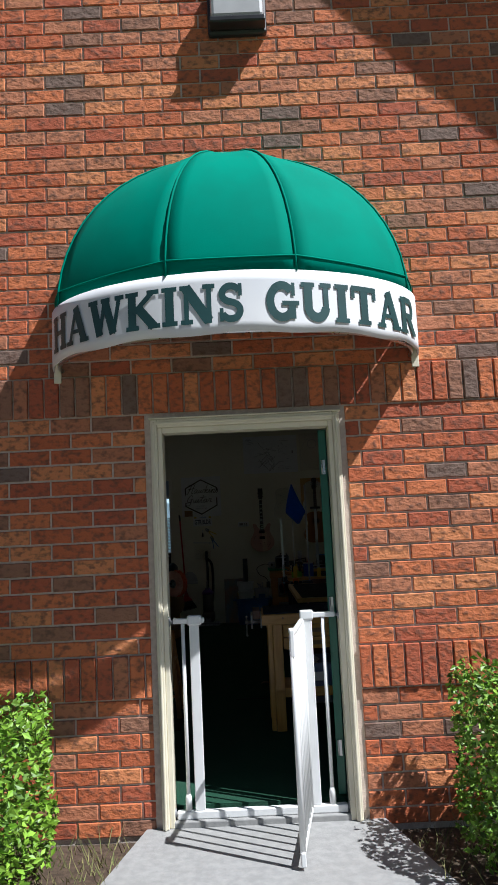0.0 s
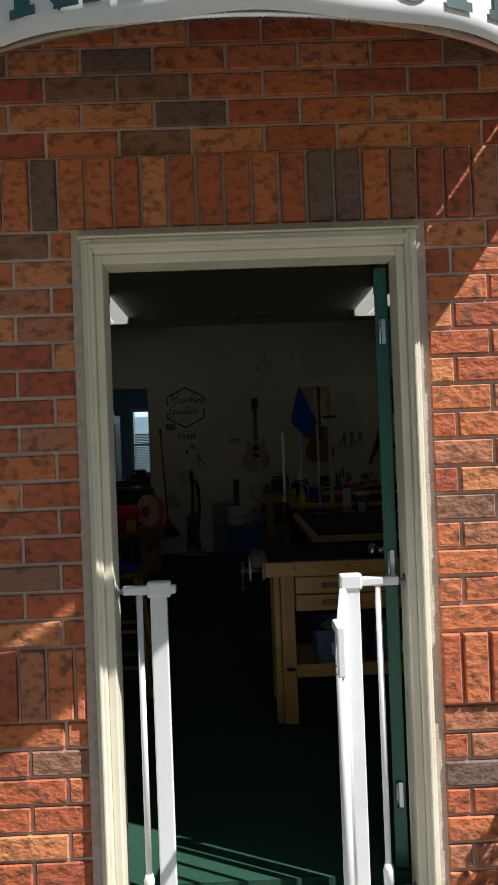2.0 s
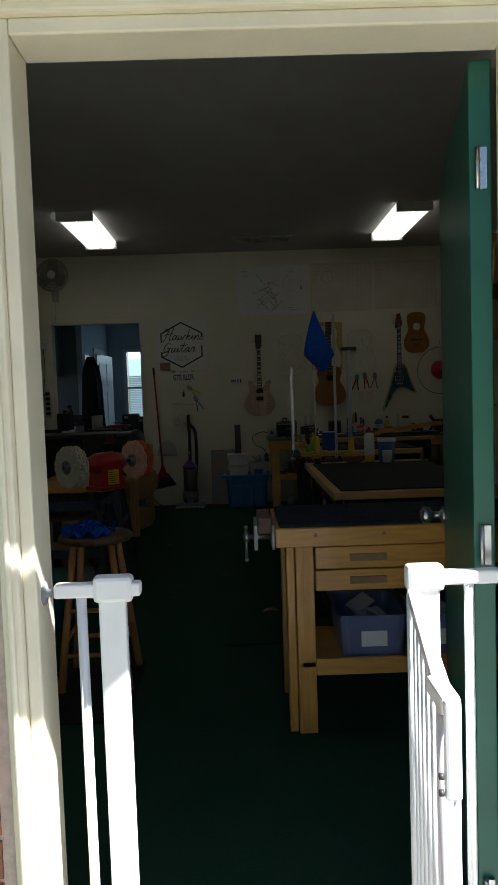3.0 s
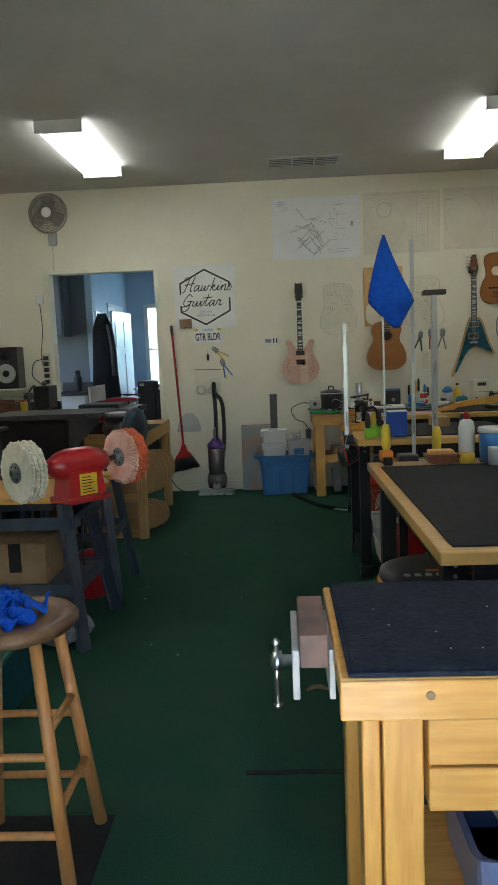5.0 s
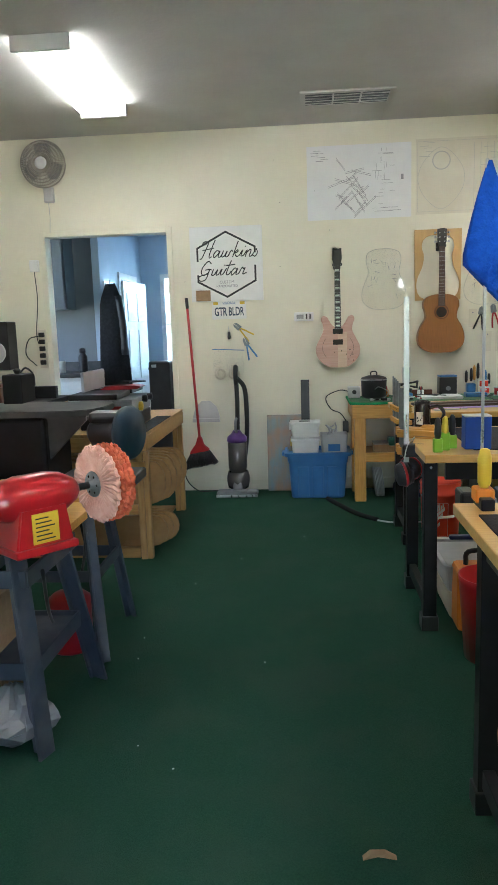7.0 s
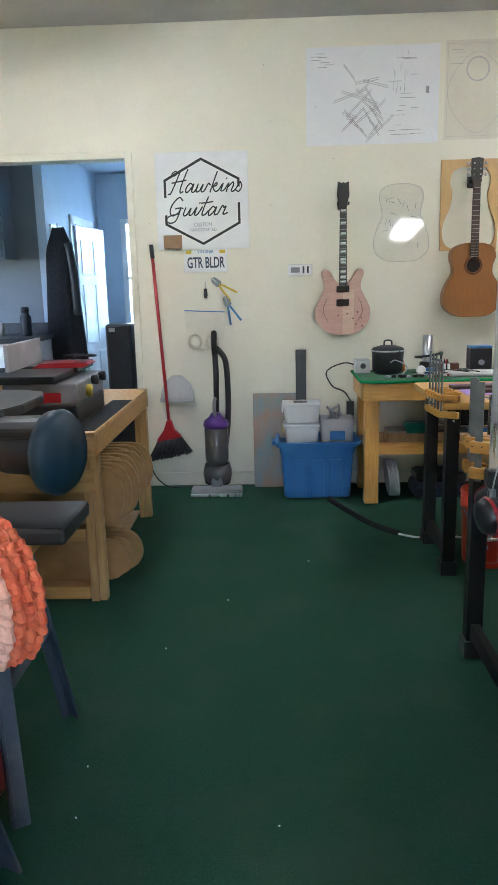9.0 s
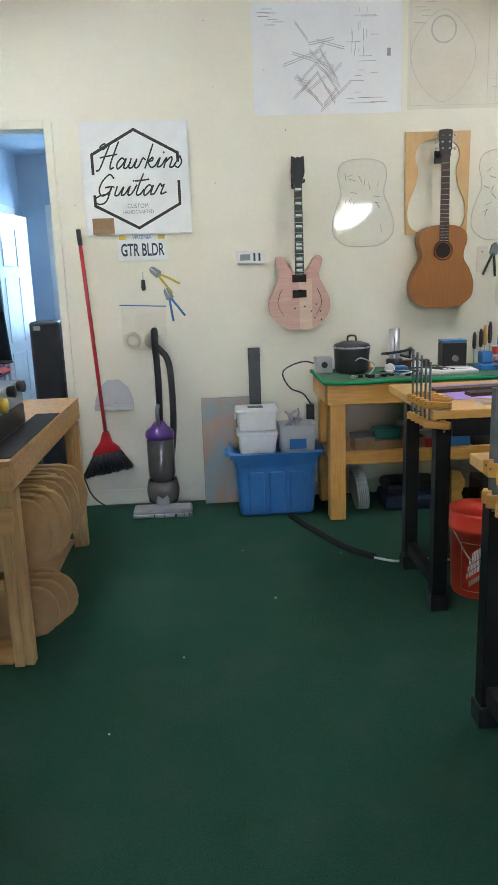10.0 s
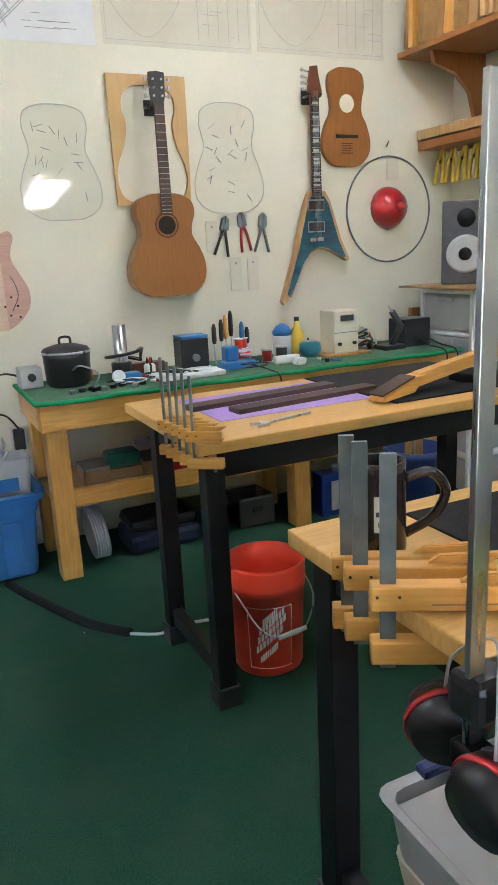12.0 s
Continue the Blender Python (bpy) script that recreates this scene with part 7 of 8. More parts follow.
for i in range(5):
    part("cable", tube(B(), smooth_path([(rc.uniform(-0.08, 0.2), rc.uniform(-0.06, 0.1), rc.uniform(0.01, 0.11)) for k in range(6)], 5), 0.006, 6), (M_WHITE, M_BRTORANGE, M_BLACKP, M_YELLOW, M_BLACKP)[i], e)
for i in range(4):
    f = thing("wire_spool", (1.36 + 0.035 * (i % 2), 11.27 + 0.02 * i, Z + 0.06 * (i // 2)), "spool of copper-red wire on the bench", "spool", "wire spools")
    part("wire", lathe(B(), [(0.02, 0.006), (0.02, 0.052)], 14), M_ORANGE, f)
    part("flange", lathe(B(), [(0.026, 0), (0.026, 0.006)], 14), M_WHITE, f)
    part("flange", lathe(B(), [(0.026, 0.052), (0.026, 0.058)], 14), M_WHITE, f)

# shelf under the green bench
SZ = F + 0.381
for i in range(13):
    x = 0.5 + i * 0.14
    mt = (M_CARD, M_GREENV, M_CARD, M_RED, M_BLUE, M_BLACKP, M_CARD, M_GREY, M_BLACKP, M_CARD, M_GREY, M_PINE, M_BLACKP)[i]
    if i in (1,):
        f = thing("tape_holder", (x, 11.12, SZ), "teal plastic case on cardboard boxes", "case")
        part("case", bx((-0.08, -0.06, 0.05), (0.08, 0.06, 0.12), 0.02), mat("teal_case", (0.0, 0.13, 0.11), (0.0, 0.16, 0.13), 8, 0.35), f)
        part("box", bx((-0.08, -0.06, 0), (0.08, 0.06, 0.049), 0.003), M_CARD, f)
        continue
    hh = 0.05 + 0.05 * rh.random()
    f = thing("parts_box", (x, 11.1, SZ), "small box of parts on the lower shelf", "box", "boxes on the lower shelf")
    part("carton", bx((-0.06, -0.07, 0), (0.06, 0.09, hh), 0.003), mt, f)
    part("lid", bx((-0.061, -0.071, hh), (0.061, 0.091, hh + 0.012), 0.002), (M_GREY, M_CARD, M_BLACKP)[i % 3], f)
for i in range(5):
    f = thing("clamp_bar", (0.78 + 0.07 * i, 11.1, SZ + 0.1), "dark grey tool lying across the boxes", "tool", "tools on the lower shelf")
    f.matrix_basis = pose(0.78 + 0.07 * i, 11.1, SZ + 0.115, 0, 0, 25 + 10 * i)
    part("bar", bx((-0.018, -0.1, 0), (0.018, 0.1, 0.035), 0.01), M_GREY, f)
e = thing("rack_plates", (0.45, 11.12, F), "stack of pale discs standing on edge", "discs")
for i in range(6):
    part("disc", lathe(B(), [(0.12, 0), (0.125, 0.003), (0.125, 0.007), (0.12, 0.01)], 24, pose(0.012 * i, 0, 0.125, 0, 84, 0)), M_LGREY, e)
e = thing("tool_bag", (0.80, 11.15, F), "dark blue soft case under the bench", "case")
part("lower", bx((-0.18, -0.13, 0), (0.18, 0.13, 0.1), 0.03), mat("navy_case", (0.012, 0.02, 0.05), (0.018, 0.028, 0.065), 20, 0.6, bump=0.3), e)
part("upper", bx((-0.17, -0.12, 0.1), (0.17, 0.12, 0.17), 0.04), M_BLACKP, e)
e = thing("wooden_form", (1.04, 11.1, F), "scalloped pine form standing on its end", "wood form")
part("board", plate(B(), [(-0.03, 0.0), (0.02, 0.0), (0.05, 0.05), (0.03, 0.1), (0.055, 0.17), (0.02, 0.24), (-0.03, 0.25)], 0.05, pose(0, -0.1, 0), 0.003), M_PINE, e)
part("leg", bx((-0.03, -0.16, 0.0), (0.0, -0.11, 0.025), 0.003), M_PINE, e)
e = thing("solvent_can", (1.72, 11.02, F), "blue rectangular metal solvent can", "can")
part("can", bx((-0.085, -0.05, 0), (0.085, 0.05, 0.23), 0.008), mat("blue_can", (0.015, 0.04, 0.22), (0.02, 0.05, 0.27), 8, 0.35), e)
part("label", bx((-0.03, -0.0525, 0.03), (0.08, -0.05, 0.19)), M_LGREY, e, "pale printed label")
part("cap", rod(B(), (0.03, 0, 0.23), (0.03, 0, 0.255), 0.02, 12), M_WHITE, e)
for i, (x, h) in enumerate(((1.3, 0.16), (1.95, 0.12), (2.15, 0.16))):
    f = thing("storage_case", (x, 11.15, F), "dark plastic storage case under the bench", "case", "cases under the bench")
    part("case", bx((-0.1, -0.1, 0), (0.1, 0.1, h), 0.012), M_GREY if i else M_SMOKE, f)
    part("latch", bx((-0.03, -0.108, h * 0.5), (0.03, -0.1, h * 0.7), 0.003), M_BLACKP, f)

# ---- tall bar clamps standing on the long table's far edge ----
TZ = 0.93


def bar_clamp(x, y, z0, z1, w, d, material, handle, label, head=False):
    e = thing("bar_clamp", (x, y, z0), label, "clamp", "upright bar clamps")
    h = z1 - z0
    part("bar", bx((-w / 2, -d / 2, 0), (w / 2, d / 2, h), 0.001), material, e)
    part("fixed_jaw", bx((-0.02, -0.09, 0.0), (0.02, 0.02, 0.035), 0.005), M_BLACK, e)
    if handle:
        part("handle", lathe(B(), [(0.012, 0.06), (0.02, 0.075), (0.021, 0.15), (0.014, 0.175), (0.008, 0.178)], 14, pose(0, -0.035, 0)), M_YELLOW, e, "yellow screw handle")
        part("slider", bx((-0.028, -0.055, 0.015), (0.028, 0.012, 0.058), 0.006), M_BRTORANGE, e, "orange sliding jaw")
    if head:
        part("head", bx((-0.05, -0.03, h), (0.05, 0.03, h + 0.022), 0.004), M_BLACKP, e)
    return e


bar_clamp(0.425, 7.34, TZ, 1.93, 0.008, 0.008, M_STEEL, True, "thin steel rod clamp with yellow handle, draped with a cloth")
bar_clamp(0.575, 7.46, 0.86, 1.92, 0.017, 0.01, M_STEEL, False, "long flat steel bar clamp standing upright")
bar_clamp(0.67, 7.45, 0.9, 1.67, 0.025, 0.025, M_STEEL, True, "bright steel pipe clamp with yellow handle and black head", True)
edge_clamp = bar_clamp(0.36, 8.51, 0.8, 1.6, 0.024, 0.01, M_STEEL, False, "bright steel bar clamp on the table edge")
e = thing("clamp_rail", (0.7, 7.46, 0.9), "horizontal steel clamp bars lying behind the long table", "clamp")
part("bar", bx((-0.3, -0.01, 0.0), (0.5, 0.01, 0.02), 0.002), M_STEEL, e)
part("jaw", bx((-0.32, -0.05, -0.03), (-0.27, 0.05, 0.05), 0.01), M_BLACKP, e)
part("jaw", bx((-0.2, -0.05, -0.03), (-0.11, 0.05, 0.05), 0.01), M_BLACKP, e)
for x in (-0.2, 0.3):
    part("support", bx((x, -0.02, -0.83), (x + 0.04, 0.02, 0.0), 0.003), M_BLACK, e)
# draped cloth
e = thing("hanging_cloth", (0.433, 7.34, 1.93), "blue microfibre cloth draped over an upright clamp rod", "cloth")
bm = B()
n = 20
rings = []
for k in range(15):
    t = k / 14
    ring = []
    wide = 0.006 + 0.095 * (t / 0.7 if t < 0.7 else max(0.04, 1 - (t - 0.7) / 0.32))
    for i in range(n):
        a = 2 * math.pi * i / n
        fold = 1 + 0.1 * math.sin(5 * a + 1.2) * t
        ring.append(bm.verts.new((wide * fold * math.cos(a) + 0.05 * t ** 2, (0.006 + 0.3 * wide) * fold * math.sin(a), -0.005 - 0.4 * t)))
    rings.append(ring)
for p, q in zip(rings, rings[1:]):
    for i in range(n):
        f = bm.faces.new((p[i], p[(i + 1) % n], q[(i + 1) % n], q[i]))
        f.smooth = True
bm.faces.new(rings[0])
cl = part("fabric", bm, M_BLUECLOTH, e)
cl.modifiers.new("thick", "SOLIDIFY").thickness = 0.003
# things on the long table
e = thing("squeeze_bottle", (0.76, 7.24, TZ), "clear squeeze bottle half full of yellow glue", "bottle")
part("glue", lathe(B(), [(0.03, 0), (0.034, 0.005), (0.034, 0.05), (0.03, 0.052)], 18), M_YELLOW, e)
part("bottle", lathe(B(), [(0.034, 0.053), (0.034, 0.16), (0.028, 0.185), (0.013, 0.195)], 18), M_WHITE, e)
part("cap", lathe(B(), [(0.016, 0.195), (0.014, 0.21), (0.005, 0.23)], 12), M_RED, e)
e = thing("paste_tub", (0.88, 7.28, TZ), "blue and white plastic tub with lid", "tub")
part("tub", lathe(B(), [(0.05, 0), (0.055, 0.1), (0.055, 0.13)], 20), M_BLUE, e)
part("lid", lathe(B(), [(0.06, 0.13), (0.06, 0.15), (0.055, 0.153)], 20), M_WHITE, e)
e = thing("glass_jar", (0.86, 7.16, TZ), "small clear plastic cup", "cup")
part("cup", lathe(B(), [(0.028, 0), (0.032, 0.075), (0.03, 0.08)], 16), M_LGREY, e)
e = thing("sanding_block", (0.655, 7.26, TZ), "curved reddish wooden sanding block", "wood block")
part("block", plate(B(), [(-0.075, 0.045), (-0.06, 0.012), (-0.02, 0.0), (0.03, 0.0), (0.065, 0.015), (0.075, 0.045)], 0.09, pose(0, -0.045, 0), 0.004), M_MAHOG, e)
part("top_cap", bx((-0.055, -0.035, 0.046), (0.05, 0.035, 0.062), 0.004), M_PINE, e)
e = thing("chisel", (0.78, 7.4, TZ), "upright black-handled chisel in the rack", "chisel")
e.matrix_basis = pose(0.77, 7.34, TZ)
part("handle", lathe(B(), [(0.014, 0.1), (0.018, 0.13), (0.016, 0.2), (0.008, 0.21)], 12), M_BLACKP, e)
part("blade", bx((-0.008, -0.002, 0.0), (0.008, 0.002, 0.1)), M_STEEL, e)
for i in range(3):
    f = thing("green_clamp", (0.46 + 0.04 * i, 8.27 + 0.05 * i, TZ), "lime green plastic spring clamp", "clamp", "spring clamps")
    part("body", bx((-0.02, -0.015, 0), (0.02, 0.015, 0.06 + 0.02 * (i % 2)), 0.006), M_GREENV, f)
    part("grip", lathe(B(), [(0.012, 0.06), (0.016, 0.08), (0.012, 0.14), (0.005, 0.15)], 10), M_BLACKP if i != 1 else M_YELLOW, f)
e = thing("blue_box", (0.63, 8.33, TZ + 0.006), "blue cardboard box standing on the table", "box")
part("carton", bx((-0.05, -0.04, 0), (0.06, 0.04, 0.14), 0.003), mat("royal_blue_card", (0.015, 0.07, 0.35), (0.02, 0.085, 0.4), 9, 0.6), e)
part("lid", bx((-0.051, -0.041, 0.14), (0.061, 0.041, 0.146), 0.002), M_PAPER, e)
e = thing("wood_block", (0.98, 8.8, TZ + 0.007), "pale wooden block on the black mat", "wood block")
part("block", bx((-0.05, -0.09, 0), (0.05, 0.09, 0.06), 0.003), M_RAWPINE, e)

# wooden cam clamps on table edges


def cam_clamp(x, y, top, bar_h, reach, s, bar_w, turn, label):
    e = thing("cam_clamp", (x, y, top), label, "clamp", "wooden cam clamps", rz=turn)
    part("bar", bx((-bar_w / 2, -0.004, -0.1 * s), (bar_w / 2, 0.004, bar_h), 0.001), M_GREYSTEEL, e)
    up = part("upper_jaw", bx((-0.028 * s, -0.016 * s, 0.004), (reach, 0.016 * s, 0.046 * s), 0.003), M_PINE, e)
    part("saw_kerf", bx((reach * 0.3, -0.0165 * s, 0.015 * s), (reach + 0.001, 0.0165 * s, 0.018 * s)), M_CARD, up)
    part("lower_jaw", bx((-0.028 * s, -0.016 * s, -0.048 * s - 0.037), (reach, 0.016 * s, -0.008 * s - 0.037), 0.003), M_PINE, e)
    part("cam_lever", plate(B(), [(0, 0), (0.1 * s, 0.0), (0.13 * s, 0.018 * s), (0.02 * s, 0.014 * s)], 0.012, pose(reach - 0.11 * s, -0.006, 0.047 * s), 0.002), M_PINE, e)
    for xx in (-0.018 * s, 0.016 * s):
        part("pin", rod(B(), (xx, -0.0165 * s, 0.03 * s), (xx, -0.018 * s, 0.03 * s), 0.0025, 6), M_DUST, up)
    return e


for y, k in ((8.808, 0.0), (8.767, 0.004), (8.693, 0.008)):
    cam_clamp(0.375 - k, y, TZ, 0.235, 0.2, 0.92, 0.023, -30, "wooden cam clamp with grey steel bar on the table edge")
for i in range(5):
    cam_clamp(0.468 + 0.004 * i, 9.93 - 0.047 * i, TZ, 0.22 - 0.008 * i, 0.085, 0.75, 0.008, -38, "small wooden cam clamp on the table corner")

# ear defenders hung from the clamp
e = thing("ear_defenders", (0.37, 8.47, 0.80), "black and red ear defenders hanging on a clamp", "ear defenders")
for dx, dy, r in ((0.02, 0.12, 20), (-0.03, -0.02, -30)):
    cup = part("ear_cup", lathe(B(), [(0.02, -0.035), (0.048, -0.03), (0.058, 0.0), (0.052, 0.022), (0.03, 0.03)], 22, pose(dx, dy, 0.0, 0, 80, 40 + r)), M_BLACKP, e)
    part("red_band", lathe(B(), [(0.0585, -0.006), (0.06, 0.0), (0.0585, 0.006)], 22, pose(dx, dy, 0.0, 0, 80, 40 + r)), M_RED, cup)
    part("cushion", lathe(B(), [(0.048, 0.022), (0.05, 0.034), (0.03, 0.038)], 20, pose(dx, dy, 0.0, 0, 80, 40 + r)), M_BLACKP, cup)
part("headband", tube(B(), smooth_path([(0.015, 0.12, 0.055), (0.02, 0.11, 0.11), (0.03, 0.05, 0.16), (-0.01, 0.0, 0.13), (-0.03, -0.02, 0.055)], 6), 0.0025, 6), M_LGREY, e)
part("sliding_jaw", bx((-0.02, -0.03, 0.07), (0.09, 0.03, 0.13), 0.012), M_BLACKP, edge_clamp)

e = thing("mug", (0.49, 8.878, TZ), "large dark glazed mug with a printed badge", "mug")
M_GLAZE = mat("dark_brown_glaze", (0.022, 0.014, 0.012), (0.035, 0.022, 0.018), 7, 0.15, coat=0.5)
part("body", lathe(B(), [(0.042, 0), (0.043, 0.01), (0.04, 0.14), (0.041, 0.16), (0.037, 0.16), (0.036, 0.02), (0.01, 0.015)], 28), M_GLAZE, e)
part("handle", tube(B(), smooth_path([(0.036, -0.016, 0.125), (0.075, -0.035, 0.135), (0.1, -0.045, 0.1), (0.08, -0.038, 0.055), (0.038, -0.016, 0.025)], 6), 0.009, 8), M_GLAZE, e)
bm = B()
for a in range(6):
    a0, a1 = radians(-142 + a * 8), radians(-142 + (a + 1) * 8)
    vs = [bm.verts.new((0.0432 * math.cos(q), 0.0432 * math.sin(q), z)) for q, z in ((a0, 0.045), (a1, 0.045), (a1, 0.108), (a0, 0.108))]
    bm.faces.new(vs)
bd = part("badge", bm, M_TAN, e, "cream printed badge")
for a in range(7):
    q = radians(-136 + rh.uniform(0, 36))
    bm = B()
    z = rh.uniform(0.055, 0.09)
    box(bm, (0.0436 * math.cos(q) - 0.002, 0.0436 * math.sin(q) - 0.0012, z), (0.0436 * math.cos(q) + 0.002, 0.0436 * math.sin(q) + 0.0004, z + 0.008))
    part("print_mark", bm, M_SIGNINK, bd)

# on the table before the green bench
e = thing("purple_sheet", (0.93, 10.13, TZ), "sheet of lilac paper under dark fingerboards", "paper")
part("sheet", bx((-0.28, -0.2, 0.0), (0.3, 0.19, 0.002)), mat("lilac_paper", (0.42, 0.28, 0.72), (0.46, 0.32, 0.76), 5, 0.8), e)
for x, y, l, r in ((0.92, 10.17, 0.3, 6), (1.02, 10.04, 0.29, 6)):
    f = thing("fingerboard_blank", (x, y, TZ + 0.002), "dark rosewood fingerboard blank", "fingerboard", "fingerboard blanks", rz=r)
    part("board", bx((-l, -0.035, 0.0), (l, 0.035, 0.016), 0.001), M_ROSEW, f)
e = thing("wrench", (0.80, 9.83, TZ), "small steel wrench lying on the table", "wrench", rz=14)
part("shank", bx((-0.05, -0.008, 0), (0.13, 0.008, 0.008), 0.002), M_STEEL, e)
part("jaw", plate(B(), [(-0.1, -0.02), (-0.06, -0.025), (-0.04, 0.0), (-0.06, 0.025), (-0.1, 0.02), (-0.075, 0.006), (-0.075, -0.006)], 0.009, pose(0, 0, 0, -90, 0, 0) @ pose(0, -0.009, 0)), M_STEEL, e)
e = thing("guitar_neck", (1.52, 9.92, TZ + 0.006), "unfinished pale guitar neck lying on the table", "guitar neck", rz=12)
part("shaft", plate(B(), [(-0.22, 0.02), (0.5, 0.09), (0.5, 0.13), (-0.15, 0.07)], 0.05, pose(0, -0.025, 0), 0.004), M_PINE, e)
part("headstock", plate(B(), [(-0.36, 0.0), (-0.2, 0.012), (-0.14, 0.065), (-0.2, 0.06), (-0.35, 0.02)], 0.07, pose(0, -0.035, 0), 0.003), M_PINE, e)
part("veneer", plate(B(), [(-0.36, 0.021), (-0.2, 0.0635), (-0.2, 0.068), (-0.36, 0.026)], 0.066, pose(0, -0.033, 0)), M_ROSEW, e)
part("rest", bx((0.1, -0.06, 0), (0.45, 0.06, 0.03), 0.004), M_BLACKP, e)

# orange bucket
e = thing("bucket", (0.775, 9.925, F), "orange plastic bucket with white printed panel and wire handle", "bucket")
part("shell", lathe(B(), [(0.112, 0), (0.117, 0.01), (0.128, 0.29), (0.132, 0.29), (0.135, 0.315), (0.131, 0.32), (0.134, 0.343), (0.131, 0.348), (0.136, 0.372), (0.133, 0.382), (0.128, 0.382), (0.125, 0.31), (0.109, 0.012), (0.01, 0.01)], 36), M_ORANGE, e)
part("handle", tube(B(), smooth_path([(0.133, 0.0, 0.32), (0.125, -0.1, 0.25), (0.055, -0.16, 0.18), (-0.02, -0.16, 0.17), (-0.09, -0.14, 0.2), (-0.132, -0.04, 0.3)], 6), 0.003, 6), M_STEEL, e)
part("grip", rod(B(), (-0.04, -0.161, 0.17), (0.06, -0.161, 0.18), 0.008, 8), M_WHITE, e)


def on_bucket(a, z):
    r = 0.1168 + 0.0112 * z / 0.29 + 0.0012
    return Vector((r * math.cos(a), r * math.sin(a), z))


for i in range(5):                  # slanted unreadable bars of the printed mark
    bm = B()
    z0 = 0.055 + 0.034 * i
    ln = (0.5, 0.75, 0.8, 0.7, 0.4)[i]
    a0 = -2.35 + (0.1, 0.0, 0.05, 0.1, 0.2)[i]
    for k in range(8):
        b0, b1 = a0 + ln * k / 8, a0 + ln * (k + 0.72) / 8
        s0, s1 = 0.11 * (b0 - a0), 0.11 * (b1 - a0)
        vs = [bm.verts.new(on_bucket(q, z)) for q, z in ((b0, z0 + s0), (b1, z0 + s1), (b1, z0 + s1 + 0.024), (b0, z0 + s0 + 0.024))]
        bm.faces.new(vs)
    part("print_bar", bm, M_WHITE, e)
bm = B()
for z in (0.035, 0.255):
    tube(bm, [on_bucket(-2.55 + 1.2 * k / 16, z) for k in range(17)], 0.0012, 4)
for a in (-2.55, -1.35):
    tube(bm, [on_bucket(a, 0.035 + 0.22 * k / 4) for k in range(5)], 0.0012, 4)
part("print_frame", bm, M_WHITE, e)
e = thing("bucket", (2.05, 10.75, F), "dark blue plastic bucket full of wood strips", "bucket")
part("shell", lathe(B(), [(0.125, 0), (0.15, 0.33), (0.155, 0.37), (0.148, 0.37), (0.125, 0.02), (0.01, 0.01)], 28), mat("navy_plastic", (0.012, 0.03, 0.12), (0.016, 0.037, 0.14), 8, 0.4), e)
for i in range(9):
    x, y = rh.uniform(-0.08, 0.08), rh.uniform(-0.08, 0.08)
    part("strip", bx((x - 0.012, y - 0.004, 0.02), (x + 0.012, y + 0.004, 0.45 + 0.1 * rh.random()), 0.001), M_RAWPINE, e)
for y, mt, nm in ((8.127, M_RED, "red"), (8.447, M_ORANGE, "orange")):
    f = thing("bucket" if nm == "red" else "tool_case", (0.674, y, F), "red plastic bucket with orange tool case under the long table" if nm == "red" else "orange plastic tool case under the long table", "bucket" if nm == "red" else "case")
    if nm == "red":
        part("shell", lathe(B(), [(0.12, 0), (0.145, 0.33), (0.15, 0.36), (0.143, 0.36), (0.12, 0.02), (0.01, 0.01)], 28), mt, f)
        for k in range(4):
            part("print_bar", bx((-0.1 + 0.05 * k, -0.142, 0.12 + 0.02 * k), (-0.07 + 0.05 * k, -0.137, 0.2 + 0.02 * k)), M_LGREY, f)
    else:
        part("case", bx((-0.1, -0.08, 0.0), (0.14, 0.08, 0.3), 0.02), M_BRTORANGE, f)
        part("handle", tube(B(), smooth_path([(-0.05, 0, 0.3), (-0.04, 0, 0.36), (0.06, 0, 0.36), (0.07, 0, 0.3)], 5), 0.012, 8), M_BLACKP, f)
e = thing("green_tub", (0.62, 6.2, F), "lime green and grey plastic tub under the table", "tub")
part("shell", tub_shell(B(), [(0.16, 0.12, 0.0), (0.18, 0.14, 0.25)], 0.03), M_LGREY, e)
part("lid", bx((-0.19, -0.15, 0.25), (0.19, 0.15, 0.29), 0.012), M_GREENV, e)
for i, (x, z) in enumerate(((0.66, 0.03), (0.66, 0.0))):
    e = thing("storage_tote", (0.725, 8.72, F + z + 0.002), "clear plastic tote with dark blue handles" if i == 0 else "cream plastic bin beneath the clear tote", "storage tote")
    part("shell", tub_shell(B(), [(0.15, 0.2, 0.0), (0.17, 0.225, 0.14)] if i else [(0.15, 0.2, 0.0), (0.18, 0.235, 0.24), (0.195, 0.25, 0.245)], 0.04), M_TAN if i else M_LGREY, e)
    if i == 0:
        for y in (-0.24, 0.24):
            part("handle", bx((-0.08, y - 0.02, 0.235), (0.08, y + 0.02, 0.26), 0.01), mat("dark_blue_grip", (0.02, 0.03, 0.12), (0.03, 0.04, 0.14), 8, 0.4), e)
        part("lid", bx((-0.17, -0.2, 0.225), (0.17, 0.2, 0.235), 0.004), M_LGREY, e)

